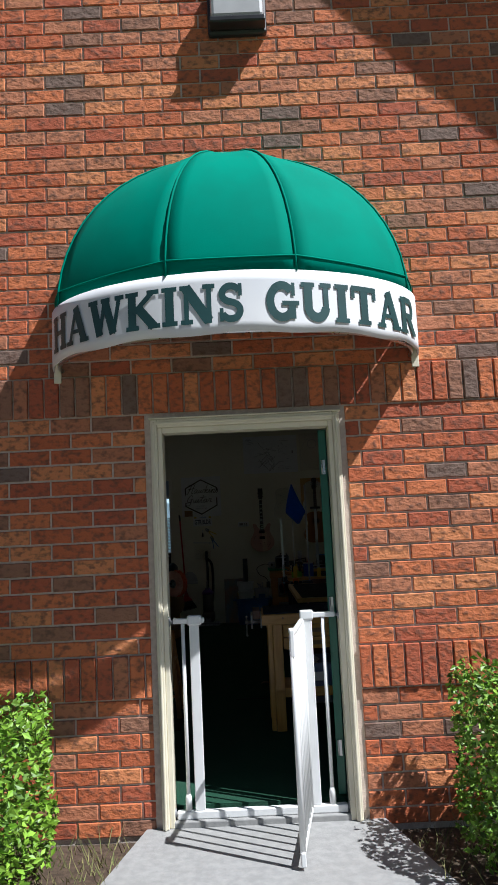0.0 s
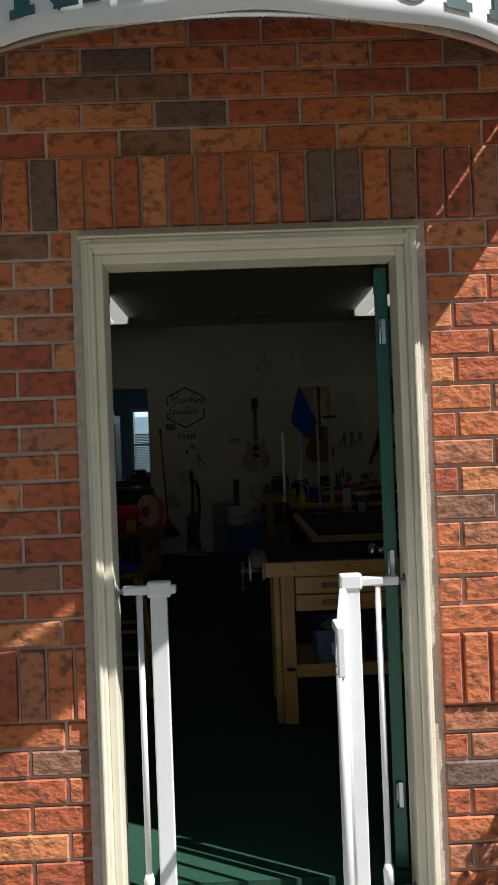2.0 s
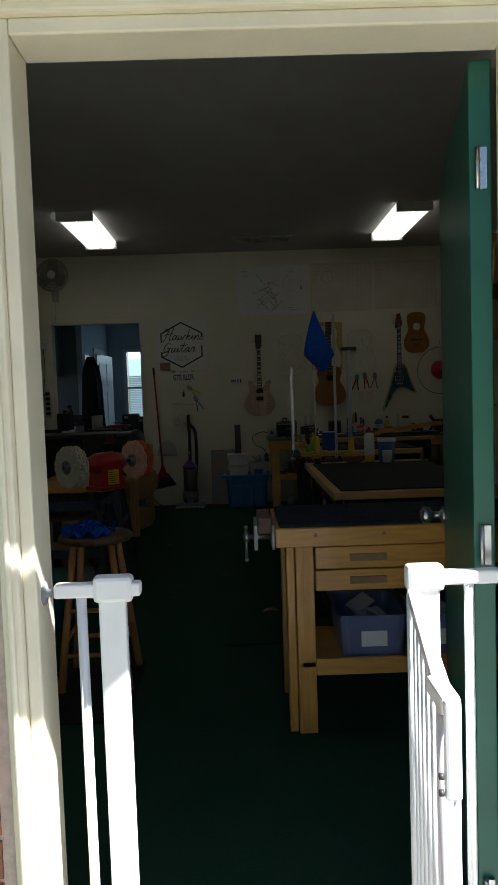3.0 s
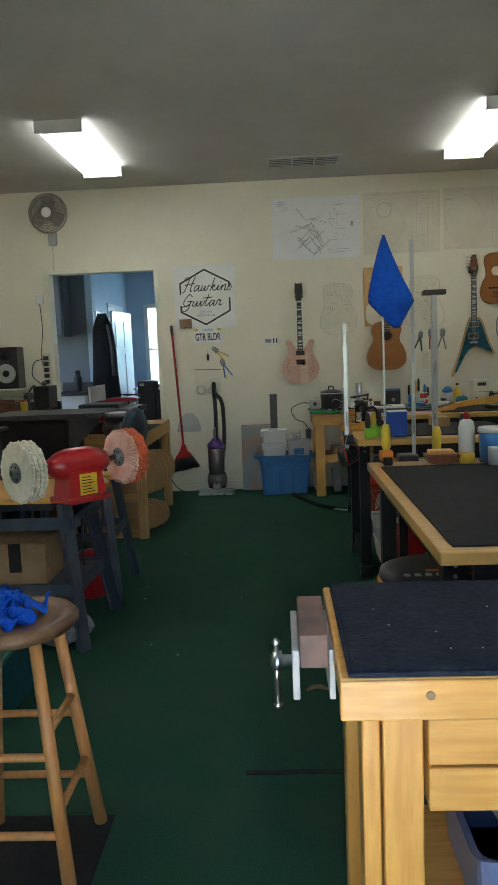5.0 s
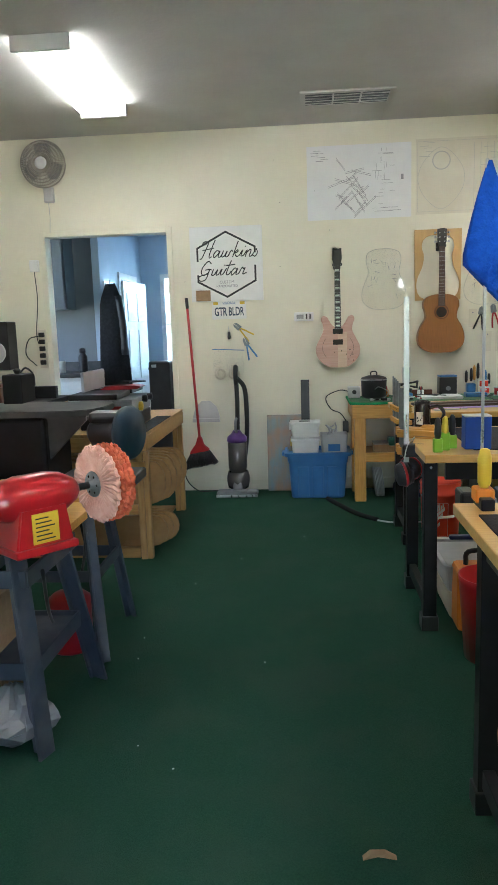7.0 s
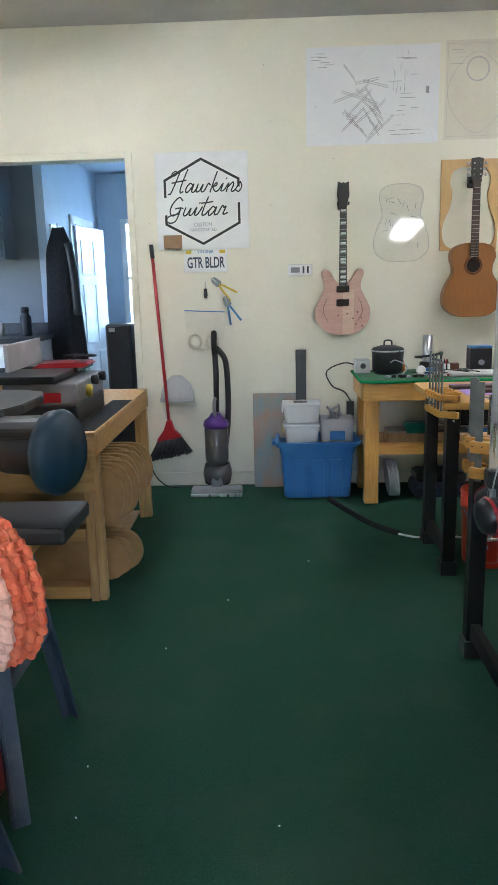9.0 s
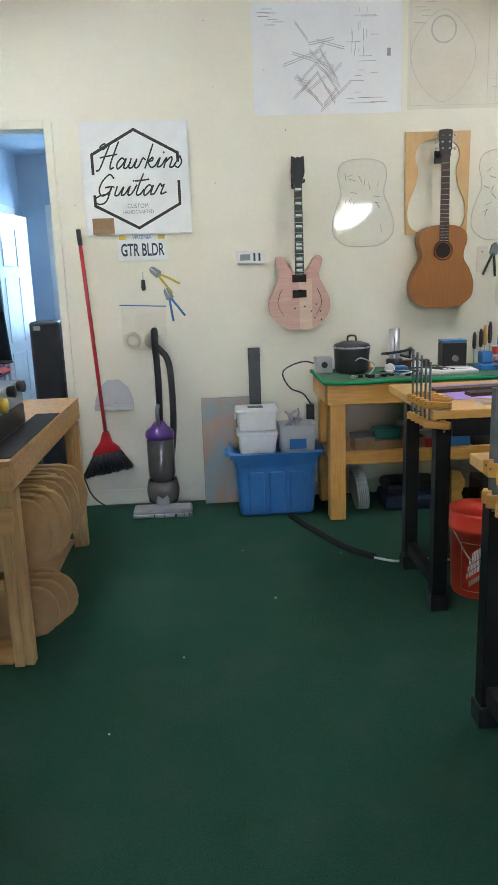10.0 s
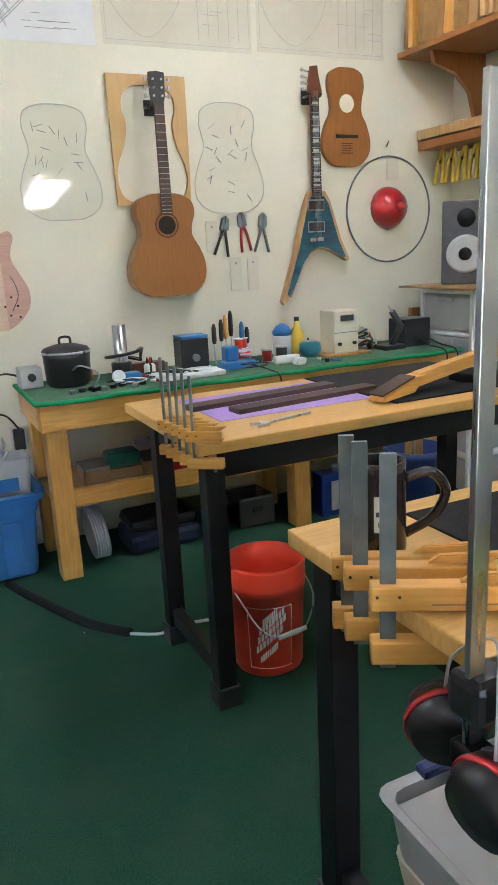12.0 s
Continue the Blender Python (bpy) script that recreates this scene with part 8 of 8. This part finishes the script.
# bins on the vise bench's shelf
for i, (x, w) in enumerate(((0.42, 0.13), (0.72, 0.13), (1.0, 0.12))):
    e = thing("storage_bin", (x, 5.48, F + 0.286), "clear blue-tinted plastic bin of rags and parts", "bin", "bins on the bench shelf")
    part("shell", tub_shell(B(), [(w * 0.9, 0.16, 0.0), (w, 0.18, 0.17), (w + 0.012, 0.19, 0.175)], 0.03, 0.004), mat("tinted_plastic", (0.13, 0.16, 0.28), (0.17, 0.2, 0.34), 6, 0.3), e)
    part("label", bx((-0.05, -0.179, 0.05), (0.05, -0.174, 0.11)), M_WHITE, e, "white and blue printed label")
    for k in range(5):
        bm = box(B(), (-0.05, -0.04, 0), (0.05, 0.04, 0.01), 0.003, pose(rh.uniform(-0.05, 0.05), rh.uniform(-0.1, 0.1), 0.06 + 0.02 * k, rh.uniform(-40, 40), rh.uniform(-40, 40), rh.uniform(0, 180)))
        part("rag", bm, M_TAN if k % 2 else M_WHITE, e)

# clutter below the machines
for i, (x, y, w, d, h, z) in enumerate(((-1.33, 7.58, 0.2, 0.16, 0.2, 0.314), (-1.5, 7.2, 0.16, 0.14, 0.2, 0.0), (-1.75, 6.9, 0.2, 0.2, 0.3, 0.0), (-1.38, 7.72, 0.2, 0.16, 0.24, 0.0))):
    e = thing("cardboard_box", (x, y, F + z), "brown cardboard box with taped top", "box", "cardboard boxes")
    part("carton", bx((-w, -d, 0), (w * 0.75, d, h), 0.004), M_CARD, e)
    part("flap", bx((-w, -d, h), (w * 0.7, 0, h + 0.004), 0.001), M_CARD, e)
    part("tape", bx((-0.03, -d - 0.001, h * 0.3), (0.03, -d, h), 0.0), M_BLACKP, e)
e = thing("red_can", (-1.18, 8.2, F), "red metal can below the stand", "can")
part("can", lathe(B(), [(0.09, 0), (0.095, 0.01), (0.095, 0.24), (0.07, 0.26), (0.02, 0.27)], 20), M_RED, e)
e = thing("storage_crate", (-1.35, 6.85, F), "dark teal plastic crate on the carpet", "crate")
part("shell", tub_shell(B(), [(0.22, 0.2, 0.0), (0.24, 0.22, 0.25)], 0.03), mat("teal_crate", (0.01, 0.07, 0.1), (0.014, 0.09, 0.12), 8, 0.45), e)
part("lid", bx((-0.25, -0.23, 0.25), (0.25, 0.23, 0.28), 0.008), mat("sea_green_lid", (0.03, 0.14, 0.11), (0.04, 0.16, 0.13), 8, 0.45), e)
e = thing("orange_tool", (-1.86, 8.1, F), "orange and black floor power tool on a stand", "power tool")
part("cabinet", bx((-0.14, -0.2, 0.0), (0.14, 0.2, 0.62), 0.02), M_BLACK, e)
part("housing", bx((-0.15, -0.21, 0.621), (0.15, 0.2, 0.98), 0.03), M_ORANGE, e)
part("top_plate", bx((-0.2, -0.24, 0.981), (0.2, 0.24, 1.0), 0.006), M_DUST, e)
e = thing("router_table", (-2.45, 10.9, F), "cluttered dark bench with router and fence under the shelf", "bench")
part("top", bx((-0.6, -0.32, 0.86), (0.33, 0.35, 0.9), 0.004), M_BLACK, e)
part("fence", bx((-0.5, 0.05, 0.901), (0.3, 0.11, 1.0), 0.005), M_BLACK, e)
for x in (-0.55, 0.25):
    for y in (-0.28, 0.28):
        part("leg", bx((x, y - 0.03, 0), (x + 0.06, y + 0.03, 0.86), 0.003), M_PINEZ, e)
rt = part("router", lathe(B(), [(0.06, 0.9), (0.065, 0.93), (0.05, 0.95), (0.05, 1.06), (0.035, 1.1)], 18, pose(0.05, -0.08, 0)), M_BLACKP, e)
part("cord", tube(B(), smooth_path([(0.05, -0.08, 1.1), (0.1, -0.06, 1.16), (0.1, 0.1, 1.1), (0.05, 0.25, 1.0)], 6), 0.008, 6), M_BLACKP, rt)
e = thing("black_cabinet", (-2.35, 9.7, F), "black machine cabinet among the tools", "cabinet")
part("body", bx((-0.3, -0.5, 0), (0.2, 0.5, 0.8), 0.01), M_BLACK, e)
part("door", bx((-0.27, -0.508, 0.05), (0.17, -0.5, 0.76), 0.004), M_BLACK, e)
part("top", bx((-0.32, -0.52, 0.801), (0.22, 0.52, 0.83), 0.004), M_DUST, e)

rm = random.Random(17)
for i in range(10):
    x, y, z = ((-2.75 + 0.085 * i, 10.68 + 0.02 * (i % 3), F + 0.901) if i < 6 else (-2.5 + 0.09 * (i - 6), 9.35 + 0.09 * i - 0.5, F + 0.831))
    h = rm.uniform(0.06, 0.16)
    f = thing("shop_jar", (x, y, z), "dusty jar or tin standing among the machines", "jar", "jars among the machines")
    part("jar", lathe(B(), [(0.03, 0), (0.034, 0.008), (0.034, h * 0.8), (0.026, h * 0.9)], 14), (M_BLACKP, M_CARD, M_GREY, M_DUST, M_YELLOW)[i % 5], f)
    part("lid", lathe(B(), [(0.029, h * 0.9), (0.029, h), (0.024, h + 0.004)], 14), (M_BLACKP, M_RED, M_STEEL)[i % 3], f)
f = thing("wooden_crate", (-2.62, 10.62, F + 0.9015), "dark stained wooden tool chest on the bench", "tool chest")
part("body", bx((-0.22, -0.12, 0.0), (0.2, 0.02, 0.13), 0.006), M_MAHOG, f)
part("lid", bx((-0.225, -0.125, 0.131), (0.205, 0.025, 0.155), 0.006), M_MAHOG, f)
part("clasp", bx((-0.03, -0.131, 0.1), (0.01, -0.125, 0.145), 0.002), M_STEEL, f)
f = thing("plastic_sack", (-1.14, 7.44, F), "crumpled pale plastic sack on the floor below the stand", "sack")
bm = B()
rings = []
for k in range(9):
    t = k / 8
    rings.append([bm.verts.new(((0.14 * math.sin(math.pi * (0.15 + 0.8 * t)) * (1 + 0.22 * math.sin(5 * a * 0.349 + 3 * t) + rm.uniform(-0.08, 0.08))) * math.cos(a * 0.349),
                               (0.12 * math.sin(math.pi * (0.15 + 0.8 * t)) * (1 + rm.uniform(-0.12, 0.12))) * math.sin(a * 0.349), 0.005 + 0.2 * t + rm.uniform(0, 0.015))) for a in range(18)])
for p, q in zip(rings, rings[1:]):
    for a in range(18):
        bm.faces.new((p[a], p[(a + 1) % 18], q[(a + 1) % 18], q[a]))
bm.faces.new(rings[0][::-1])
bm.faces.new(rings[-1])
part("film", bm, M_GREY, f)
f = thing("power_cable", (0, 0, F), "black machine cord sagging below the stands", "cable")
part("cord", tube(B(), smooth_path([(-1.0, 7.45, 0.62), (-1.08, 7.7, 0.35), (-1.12, 7.95, 0.2), (-1.1, 8.2, 0.42), (-1.15, 8.4, 0.68)], 6), 0.007, 6), M_BLACKP, f)

# lint on the carpet
e = tagged(new("floor_lint"), "scattered white lint and wood chips on the carpet", "lint", kind="stuff")
rl = random.Random(9)
bm = B()
for i in range(10):
    x, y = rl.uniform(-0.9, 0.4), rl.uniform(6.3, 11.0)
    s = rl.uniform(0.002, 0.004)
    box(bm, (0, 0, 0), (s * rl.uniform(1, 3), s, 0.003), 0, pose(x, y, F + 0.0005, 0, 0, rl.uniform(0, 180)))
part("chip", bm, M_PAPER, e)
e = thing("carpet_strip", (0.05, 6.33, F), "narrow dark strip lying on the carpet", "strip")
part("strip", bx((-0.24, -0.012, 0), (0.25, 0.012, 0.004), 0.001), M_RUBBER, e)
e = thing("dry_leaf", (0.07, 6.9, F + 0.001), "curled dry brown leaf on the carpet", "leaf")
part("blade", plate(B(), [(-0.04, 0.0), (0.0, 0.012), (0.05, 0.004), (0.02, 0.02), (-0.02, 0.018)], 0.02), M_CARD, e)

# ---- right wall: shelves of wood, loudspeaker, drawers ----
e = thing("wall_bracket_shelf", (XR, 11.0, 2.42), "brown wooden wall shelf on a curved bracket", "shelf")
part("board", bx((-0.42, -2.2, -0.03), (0, 0.42, 0.0), 0.004), M_CEDAR, e)
for y in (0.2, -0.9):
    bm = B()
    o = [(0.0, -0.03), (-0.36, -0.03), (-0.34, -0.09), (-0.2, -0.13), (-0.1, -0.22), (-0.06, -0.34), (0.0, -0.36)]
    plate(bm, o, 0.03, pose(0, y, 0))
    part("bracket", bm, M_CEDAR, e)
rw = random.Random(14)
y = 11.36
while y > 9.4:
    w = rw.uniform(0.03, 0.075)
    h, dp = rw.uniform(0.3, 0.55), rw.uniform(0.34, 0.46)
    f = thing("wood_billet", (XR - 0.01, y - w / 2, 2.421), "rough sawn wooden billet stored upright on the shelf", "wood billet", "wood billets on the shelf")
    f.matrix_basis = pose(XR - 0.01, y - w / 2, 2.421, rw.uniform(-2, 6), 0, 0)
    part("billet", bx((-dp, -w / 2 + 0.004, 0), (0, w / 2 - 0.004, h), 0.003), (M_PLY, M_RAWPINE, M_PINEZ, M_CEDAR)[int(rw.random() * 3.6)], f)
    y -= w + 0.006
e = thing("wall_shelf", (XR, 11.2, 1.98), "small pine shelf hung with yellow clamps", "shelf")
part("board", bx((-0.3, -0.6, 0.0), (0, 0.2, 0.05), 0.004), M_RAWPINE, e)
part("batten", bx((-0.29, -0.6, -0.05), (0, 0.2, -0.005), 0.003), M_CEDAR, e)
for i in range(6):
    f = thing("spring_clamp", (XR - 0.16, 11.34 - 0.09 * i, 1.925), "yellow spring clamp hanging under the shelf", "clamp", "yellow clamps under the shelf")
    for s in (-1, 1):
        part("handle", tube(B(), smooth_path([(0, 0.008 * s, 0.0), (-0.02, 0.022 * s, -0.08), (-0.03, 0.03 * s, -0.18)], 4), 0.012, 6), M_YELLOW, f)
    part("spring", rod(B(), (-0.01, -0.015, -0.06), (-0.01, 0.015, -0.06), 0.012, 8), M_BLACKP, f)
loudspeaker(XR - 0.14, 11.12, 1.205, -50, 1.05, "grey studio loudspeaker with ringed cone, angled into the room")
e = thing("drawer_unit", (XR - 0.2, 11.02, F), "stacked clear-fronted plastic drawers with white frame", "drawers")
for y in (-0.2, 0.2):
    for x in (-0.2, 0.17):
        part("post", bx((x, y - 0.012, 0.0), (x + 0.025, y + 0.012, 1.1), 0.004), M_WHITE, e)
for i in range(5):
    z = 0.02 + i * 0.22
    dr = part("drawer", bx((-0.19, -0.195, z), (0.17, 0.19, z + 0.185), 0.012), M_LGREY, e, "translucent grey drawer")
    part("pull", bx((-0.205, -0.06, z + 0.15), (-0.19, 0.06, z + 0.175), 0.005), M_LGREY, dr)
    part("shelf", bx((-0.2, -0.21, z + 0.19), (0.19, 0.21, z + 0.21), 0.005), M_WHITE, e)
e = thing("plywood_sheet", (XR - 0.22, 11.02, F + 1.121), "thin plywood board lying on the drawers", "board")
part("sheet", bx((-0.26, -0.3, 0.0), (0.2, 0.3, 0.01), 0.002), M_PLY, e)
e = thing("wood_offcut", (2.47, 11.33, F), "reddish plank leaning by the bench end", "plank")
part("plank", box(B(), (-0.02, -0.03, 0), (0.06, 0.0, 1.0), 0.002, pose(0, 0, 0, -2, 2, 0)), M_CEDAR, e)

# ---- back room ----
bm = bx((-2.0, RB + 0.35, 0.7), (-1.1, RB + 0.36, 2.4))
ob = part("backdrop", bm, glow("window_daylight", (0.72, 0.95, 1.0), WINDOW))
tagged(ob, "bright daylight on a lawn outside the window", "backdrop", kind="structure")
e = thing("window_1", (-1.575, RB, 0.95), "white framed window with horizontal blinds, bright outside", "window")
e["kind"] = "structure"
for lo, hi in (((-0.46, -0.03, -0.05), (-0.4, 0.03, 1.3)), ((0.4, -0.03, -0.05), (0.46, 0.03, 1.3)), ((-0.4, -0.03, 1.24), (0.4, 0.03, 1.3)), ((-0.46, -0.05, -0.08), (0.46, 0.03, -0.02)), ((-0.4, -0.01, 0.62), (0.4, 0.03, 0.66))):
    part("window_frame", bx(lo, hi, 0.004), M_WHITE, e)
for i in range(28):
    bm = B()
    beam(bm, (-0.39, 0.045, 0.02 + i * 0.03), (0.39, 0.045, 0.02 + i * 0.03), 0.003, 0.02)
    part("slat", bm, M_WHITE, e)
e = thing("door_2", (-2.3, 13.85, F), "white six-panel interior door, standing ajar", "door", rz=-8)
e["kind"] = "structure"
part("leaf", bx((0.01, 0.0, 0.01), (0.045, 0.75, 2.03), 0.003), M_WHITE, e)
for z0, z1 in ((0.15, 0.75), (0.85, 1.45), (1.55, 1.9)):
    for y0 in (0.09, 0.42):
        part("panel", bx((0.045, y0, z0), (0.053, y0 + 0.25, z1), 0.006), M_WHITE, e)
part("door_handle", lathe(B(), [(0.02, 0), (0.012, 0.02), (0.026, 0.04), (0.02, 0.06)], 14, pose(0.046, 0.69, 0.95, 0, 90, 0)), M_STEEL, e)
for lo, hi in (((-2.3, 13.76, F), (-2.28, 13.84, 2.18)), ((-2.3, 14.62, F), (-2.28, 14.7, 2.18)), ((-2.3, 13.76, 2.12), (-2.28, 14.7, 2.2)), ((-2.3, 13.1, 2.0), (-2.28, 13.5, 2.06)), ((-2.3, 13.1, F), (-2.28, 13.16, 2.0))):
    struct("trim", bx(lo, hi, 0.002), M_WHITE, "white painted door casing", "trim")
e = thing("hanging_coat", (-2.18, 12.97, 2.0), "long black coat hanging on a hook at the corner", "coat")
bm = B()
n = 24
rings = []
for k in range(16):
    t = k / 15
    ring = []
    for i in range(n):
        a = 2 * math.pi * i / n
        fold = 1 + 0.16 * math.sin(5 * a + 2) * t
        ring.append(bm.verts.new(((0.055 + 0.065 * min(1, t * 6) + 0.045 * t) * fold * math.cos(a), (0.03 + 0.06 * min(1, t * 3)) * fold * math.sin(a), -1.15 * t - 0.02 * math.sin(3 * a))))
    rings.append(ring)
for p, q in zip(rings, rings[1:]):
    for i in range(n):
        f = bm.faces.new((p[i], p[(i + 1) % n], q[(i + 1) % n], q[i]))
        f.smooth = True
bm.faces.new(rings[0])
bm.faces.new(rings[-1])
part("body", bm, mat("black_wool", (0.012, 0.012, 0.013), (0.02, 0.02, 0.022), 40, 0.95, bump=0.5), e)
part("sleeve", tube(B(), smooth_path([(0.08, -0.02, -0.12), (0.12, -0.04, -0.4), (0.13, -0.04, -0.75)], 5), 0.04, 10), M_BLACKP, e)
part("hook", tube(B(), [(0.0, 0.02, 0.0), (0.0, -0.03, 0.02), (0.0, -0.03, 0.05)], 0.006, 6), M_STEEL, e)
for x, y, h in ((-1.53, 12.28, 1.13), (-1.36, 12.42, 1.08)):
    f = thing("guitar_case", (x, y, F), "upright black guitar case with clasp", "guitar case", "guitar cases")
    part("case", bx((-0.11, -0.1, 0.0), (0.1, 0.1, h), 0.02), M_BLACKP, f)
    part("clasp", bx((-0.08, -0.106, h - 0.06), (-0.03, -0.1, h - 0.03), 0.002), M_STEEL, f)
for i in range(3):
    f = thing("base_cabinet", (-2.5 - 0.4 * i, 12.68, F), "white panelled kitchenette base cabinet", "cabinet", "kitchenette cabinets")
    part("body", bx((-0.2, -0.28, 0.0), (0.2, 0.3, 0.98), 0.003), M_WHITE, f)
    dr = part("door", bx((-0.19, -0.3, 0.1), (0.19, -0.281, 0.94), 0.004), M_WHITE, f)
    part("door_panel", bx((-0.13, -0.308, 0.18), (0.13, -0.3, 0.86), 0.005), M_WHITE, dr)
    part("handle", rod(B(), (0.15, -0.3, 0.8), (0.15, -0.33, 0.8), 0.012, 10), M_STEEL, dr)
e = thing("worktop", (-2.9, 12.68, F + 0.981), "dark grey laminate kitchenette worktop", "worktop")
part("slab", bx((-0.65, -0.32, 0), (0.62, 0.31, 0.04), 0.004), M_DUST, e)
part("upstand", bx((-0.65, 0.29, 0.041), (0.62, 0.31, 0.14), 0.003), M_DUST, e)
e = thing("water_bottle", (-2.45, 12.7, F + 1.022), "black insulated bottle on the worktop", "bottle")
part("flask", lathe(B(), [(0.045, 0), (0.048, 0.01), (0.048, 0.16), (0.03, 0.19), (0.028, 0.2)], 18), M_BLACKP, e)
part("cap", lathe(B(), [(0.034, 0.2), (0.034, 0.24), (0.02, 0.25)], 16), M_BLACKP, e)
for i in range(2):
    f = thing("glass", (-2.65 - 0.12 * i, 12.62, F + 1.022), "clear glass on the worktop", "glass", "glasses")
    part("tumbler", lathe(B(), [(0.03, 0), (0.036, 0.12), (0.033, 0.12), (0.028, 0.01)], 14), M_ACEDGE, f)
e = thing("wall_cabinet", (-3.0, 12.8, 1.75), "grey-white upper cabinet above the worktop", "cabinet")
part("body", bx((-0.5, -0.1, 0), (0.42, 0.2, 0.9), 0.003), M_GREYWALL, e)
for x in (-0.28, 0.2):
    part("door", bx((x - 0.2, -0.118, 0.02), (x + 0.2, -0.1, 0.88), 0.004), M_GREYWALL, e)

# ---- bricks of the front wall, last ----
CO, BL, JT = 0.085, 0.225, 0.011
near_mesh = {}


def brick_mesh(w, h, d):
    key = (round(w, 3), round(h, 3), round(d, 3))
    if key not in near_mesh:
        bm = B()
        k = 0.004
        x, z = w / 2, h / 2
        front = [bm.verts.new(c) for c in ((-x + k, 0, -z + k), (x - k, 0, -z + k), (x - k, 0, z - k), (-x + k, 0, z - k))]
        mid = [bm.verts.new(c) for c in ((-x, k, -z), (x, k, -z), (x, k, z), (-x, k, z))]
        back = [bm.verts.new(c) for c in ((-x, d, -z), (x, d, -z), (x, d, z), (-x, d, z))]
        bm.faces.new(front)
        for a, b in ((front, mid), (mid, back)):
            for i in range(4):
                bm.faces.new((a[i], b[i], b[(i + 1) % 4], a[(i + 1) % 4]))
        bmesh.ops.recalc_face_normals(bm, faces=bm.faces)
        me = bpy.data.meshes.new("brick")
        bm.to_mesh(me)
        bm.free()
        me.materials.append(M_BRICK)
        near_mesh[key] = me
    return near_mesh[key]


bricks = []
rb = random.Random(21)
HOLE = (DX0 - 0.088, DX1 + 0.088, DTOP + 0.1)
z = -0.03
row = 0
while z < 6.3:
    soldier = abs(z - 0.65) < 0.04 or abs(z - 2.18) < 0.043
    ch = 0.225 if soldier else CO
    step = CO if soldier else BL
    x = -5.0 + (0 if soldier else (row % 2) * BL / 2)
    while x < 5.0:
        a, b = x, x + step - JT
        zc = z + (ch - JT) / 2
        pieces = [(a, b)]
        if zc < HOLE[2]:
            pieces = [(max(a, p), min(b, q)) for p, q in ((-9, HOLE[0]), (HOLE[1], 9)) if min(b, q) - max(a, p) > 0.02]
        for p, q in pieces:
            bricks.append(((p + q) / 2, zc, q - p, ch - JT, 0.012 if soldier else 0.0))
        x += step
    z += ch
    row += 1
bricks = [b for b in bricks if abs(b[0]) < 3.2 and b[1] < 5.6]
near = sorted(bricks, key=lambda b: abs(b[0]) * 1.0 + abs(b[1] - 1.3) * 0.75)[:300]
chosen = set(near)
verts, faces = [], []
for bxk in bricks:
    cx, cz, w, h, out = bxk
    y = WY - out + rb.uniform(-0.0025, 0.0025)
    if bxk in chosen:
        ob = new("brick", brick_mesh(w, h, 0.05))
        ob.parent = wall_front
        ob.matrix_basis = pose(cx, y, cz, 0, rb.uniform(-0.35, 0.35), 0)
    else:
        k = len(verts)
        e_ = 0.004
        for dx, dz, yy in ((-1, -1, 0), (1, -1, 0), (1, 1, 0), (-1, 1, 0)):
            verts.append((cx + dx * (w / 2 - e_), y, cz + dz * (h / 2 - e_)))
        for yy in (e_, 0.05):
            for dx, dz in ((-1, -1), (1, -1), (1, 1), (-1, 1)):
                verts.append((cx + dx * w / 2, y + yy, cz + dz * h / 2))
        faces.append((k, k + 1, k + 2, k + 3))
        for o_ in (0, 4):
            for i in range(4):
                j = (i + 1) % 4
                faces.append((k + o_ + i, k + o_ + 4 + i, k + o_ + 4 + j, k + o_ + j))
me = bpy.data.meshes.new("bricks")
me.from_pydata(verts, [], faces)
me.materials.append(M_BRICKS)
ob = new("brickwork", me)
ob.parent = wall_front
ob["kind"] = "stuff"
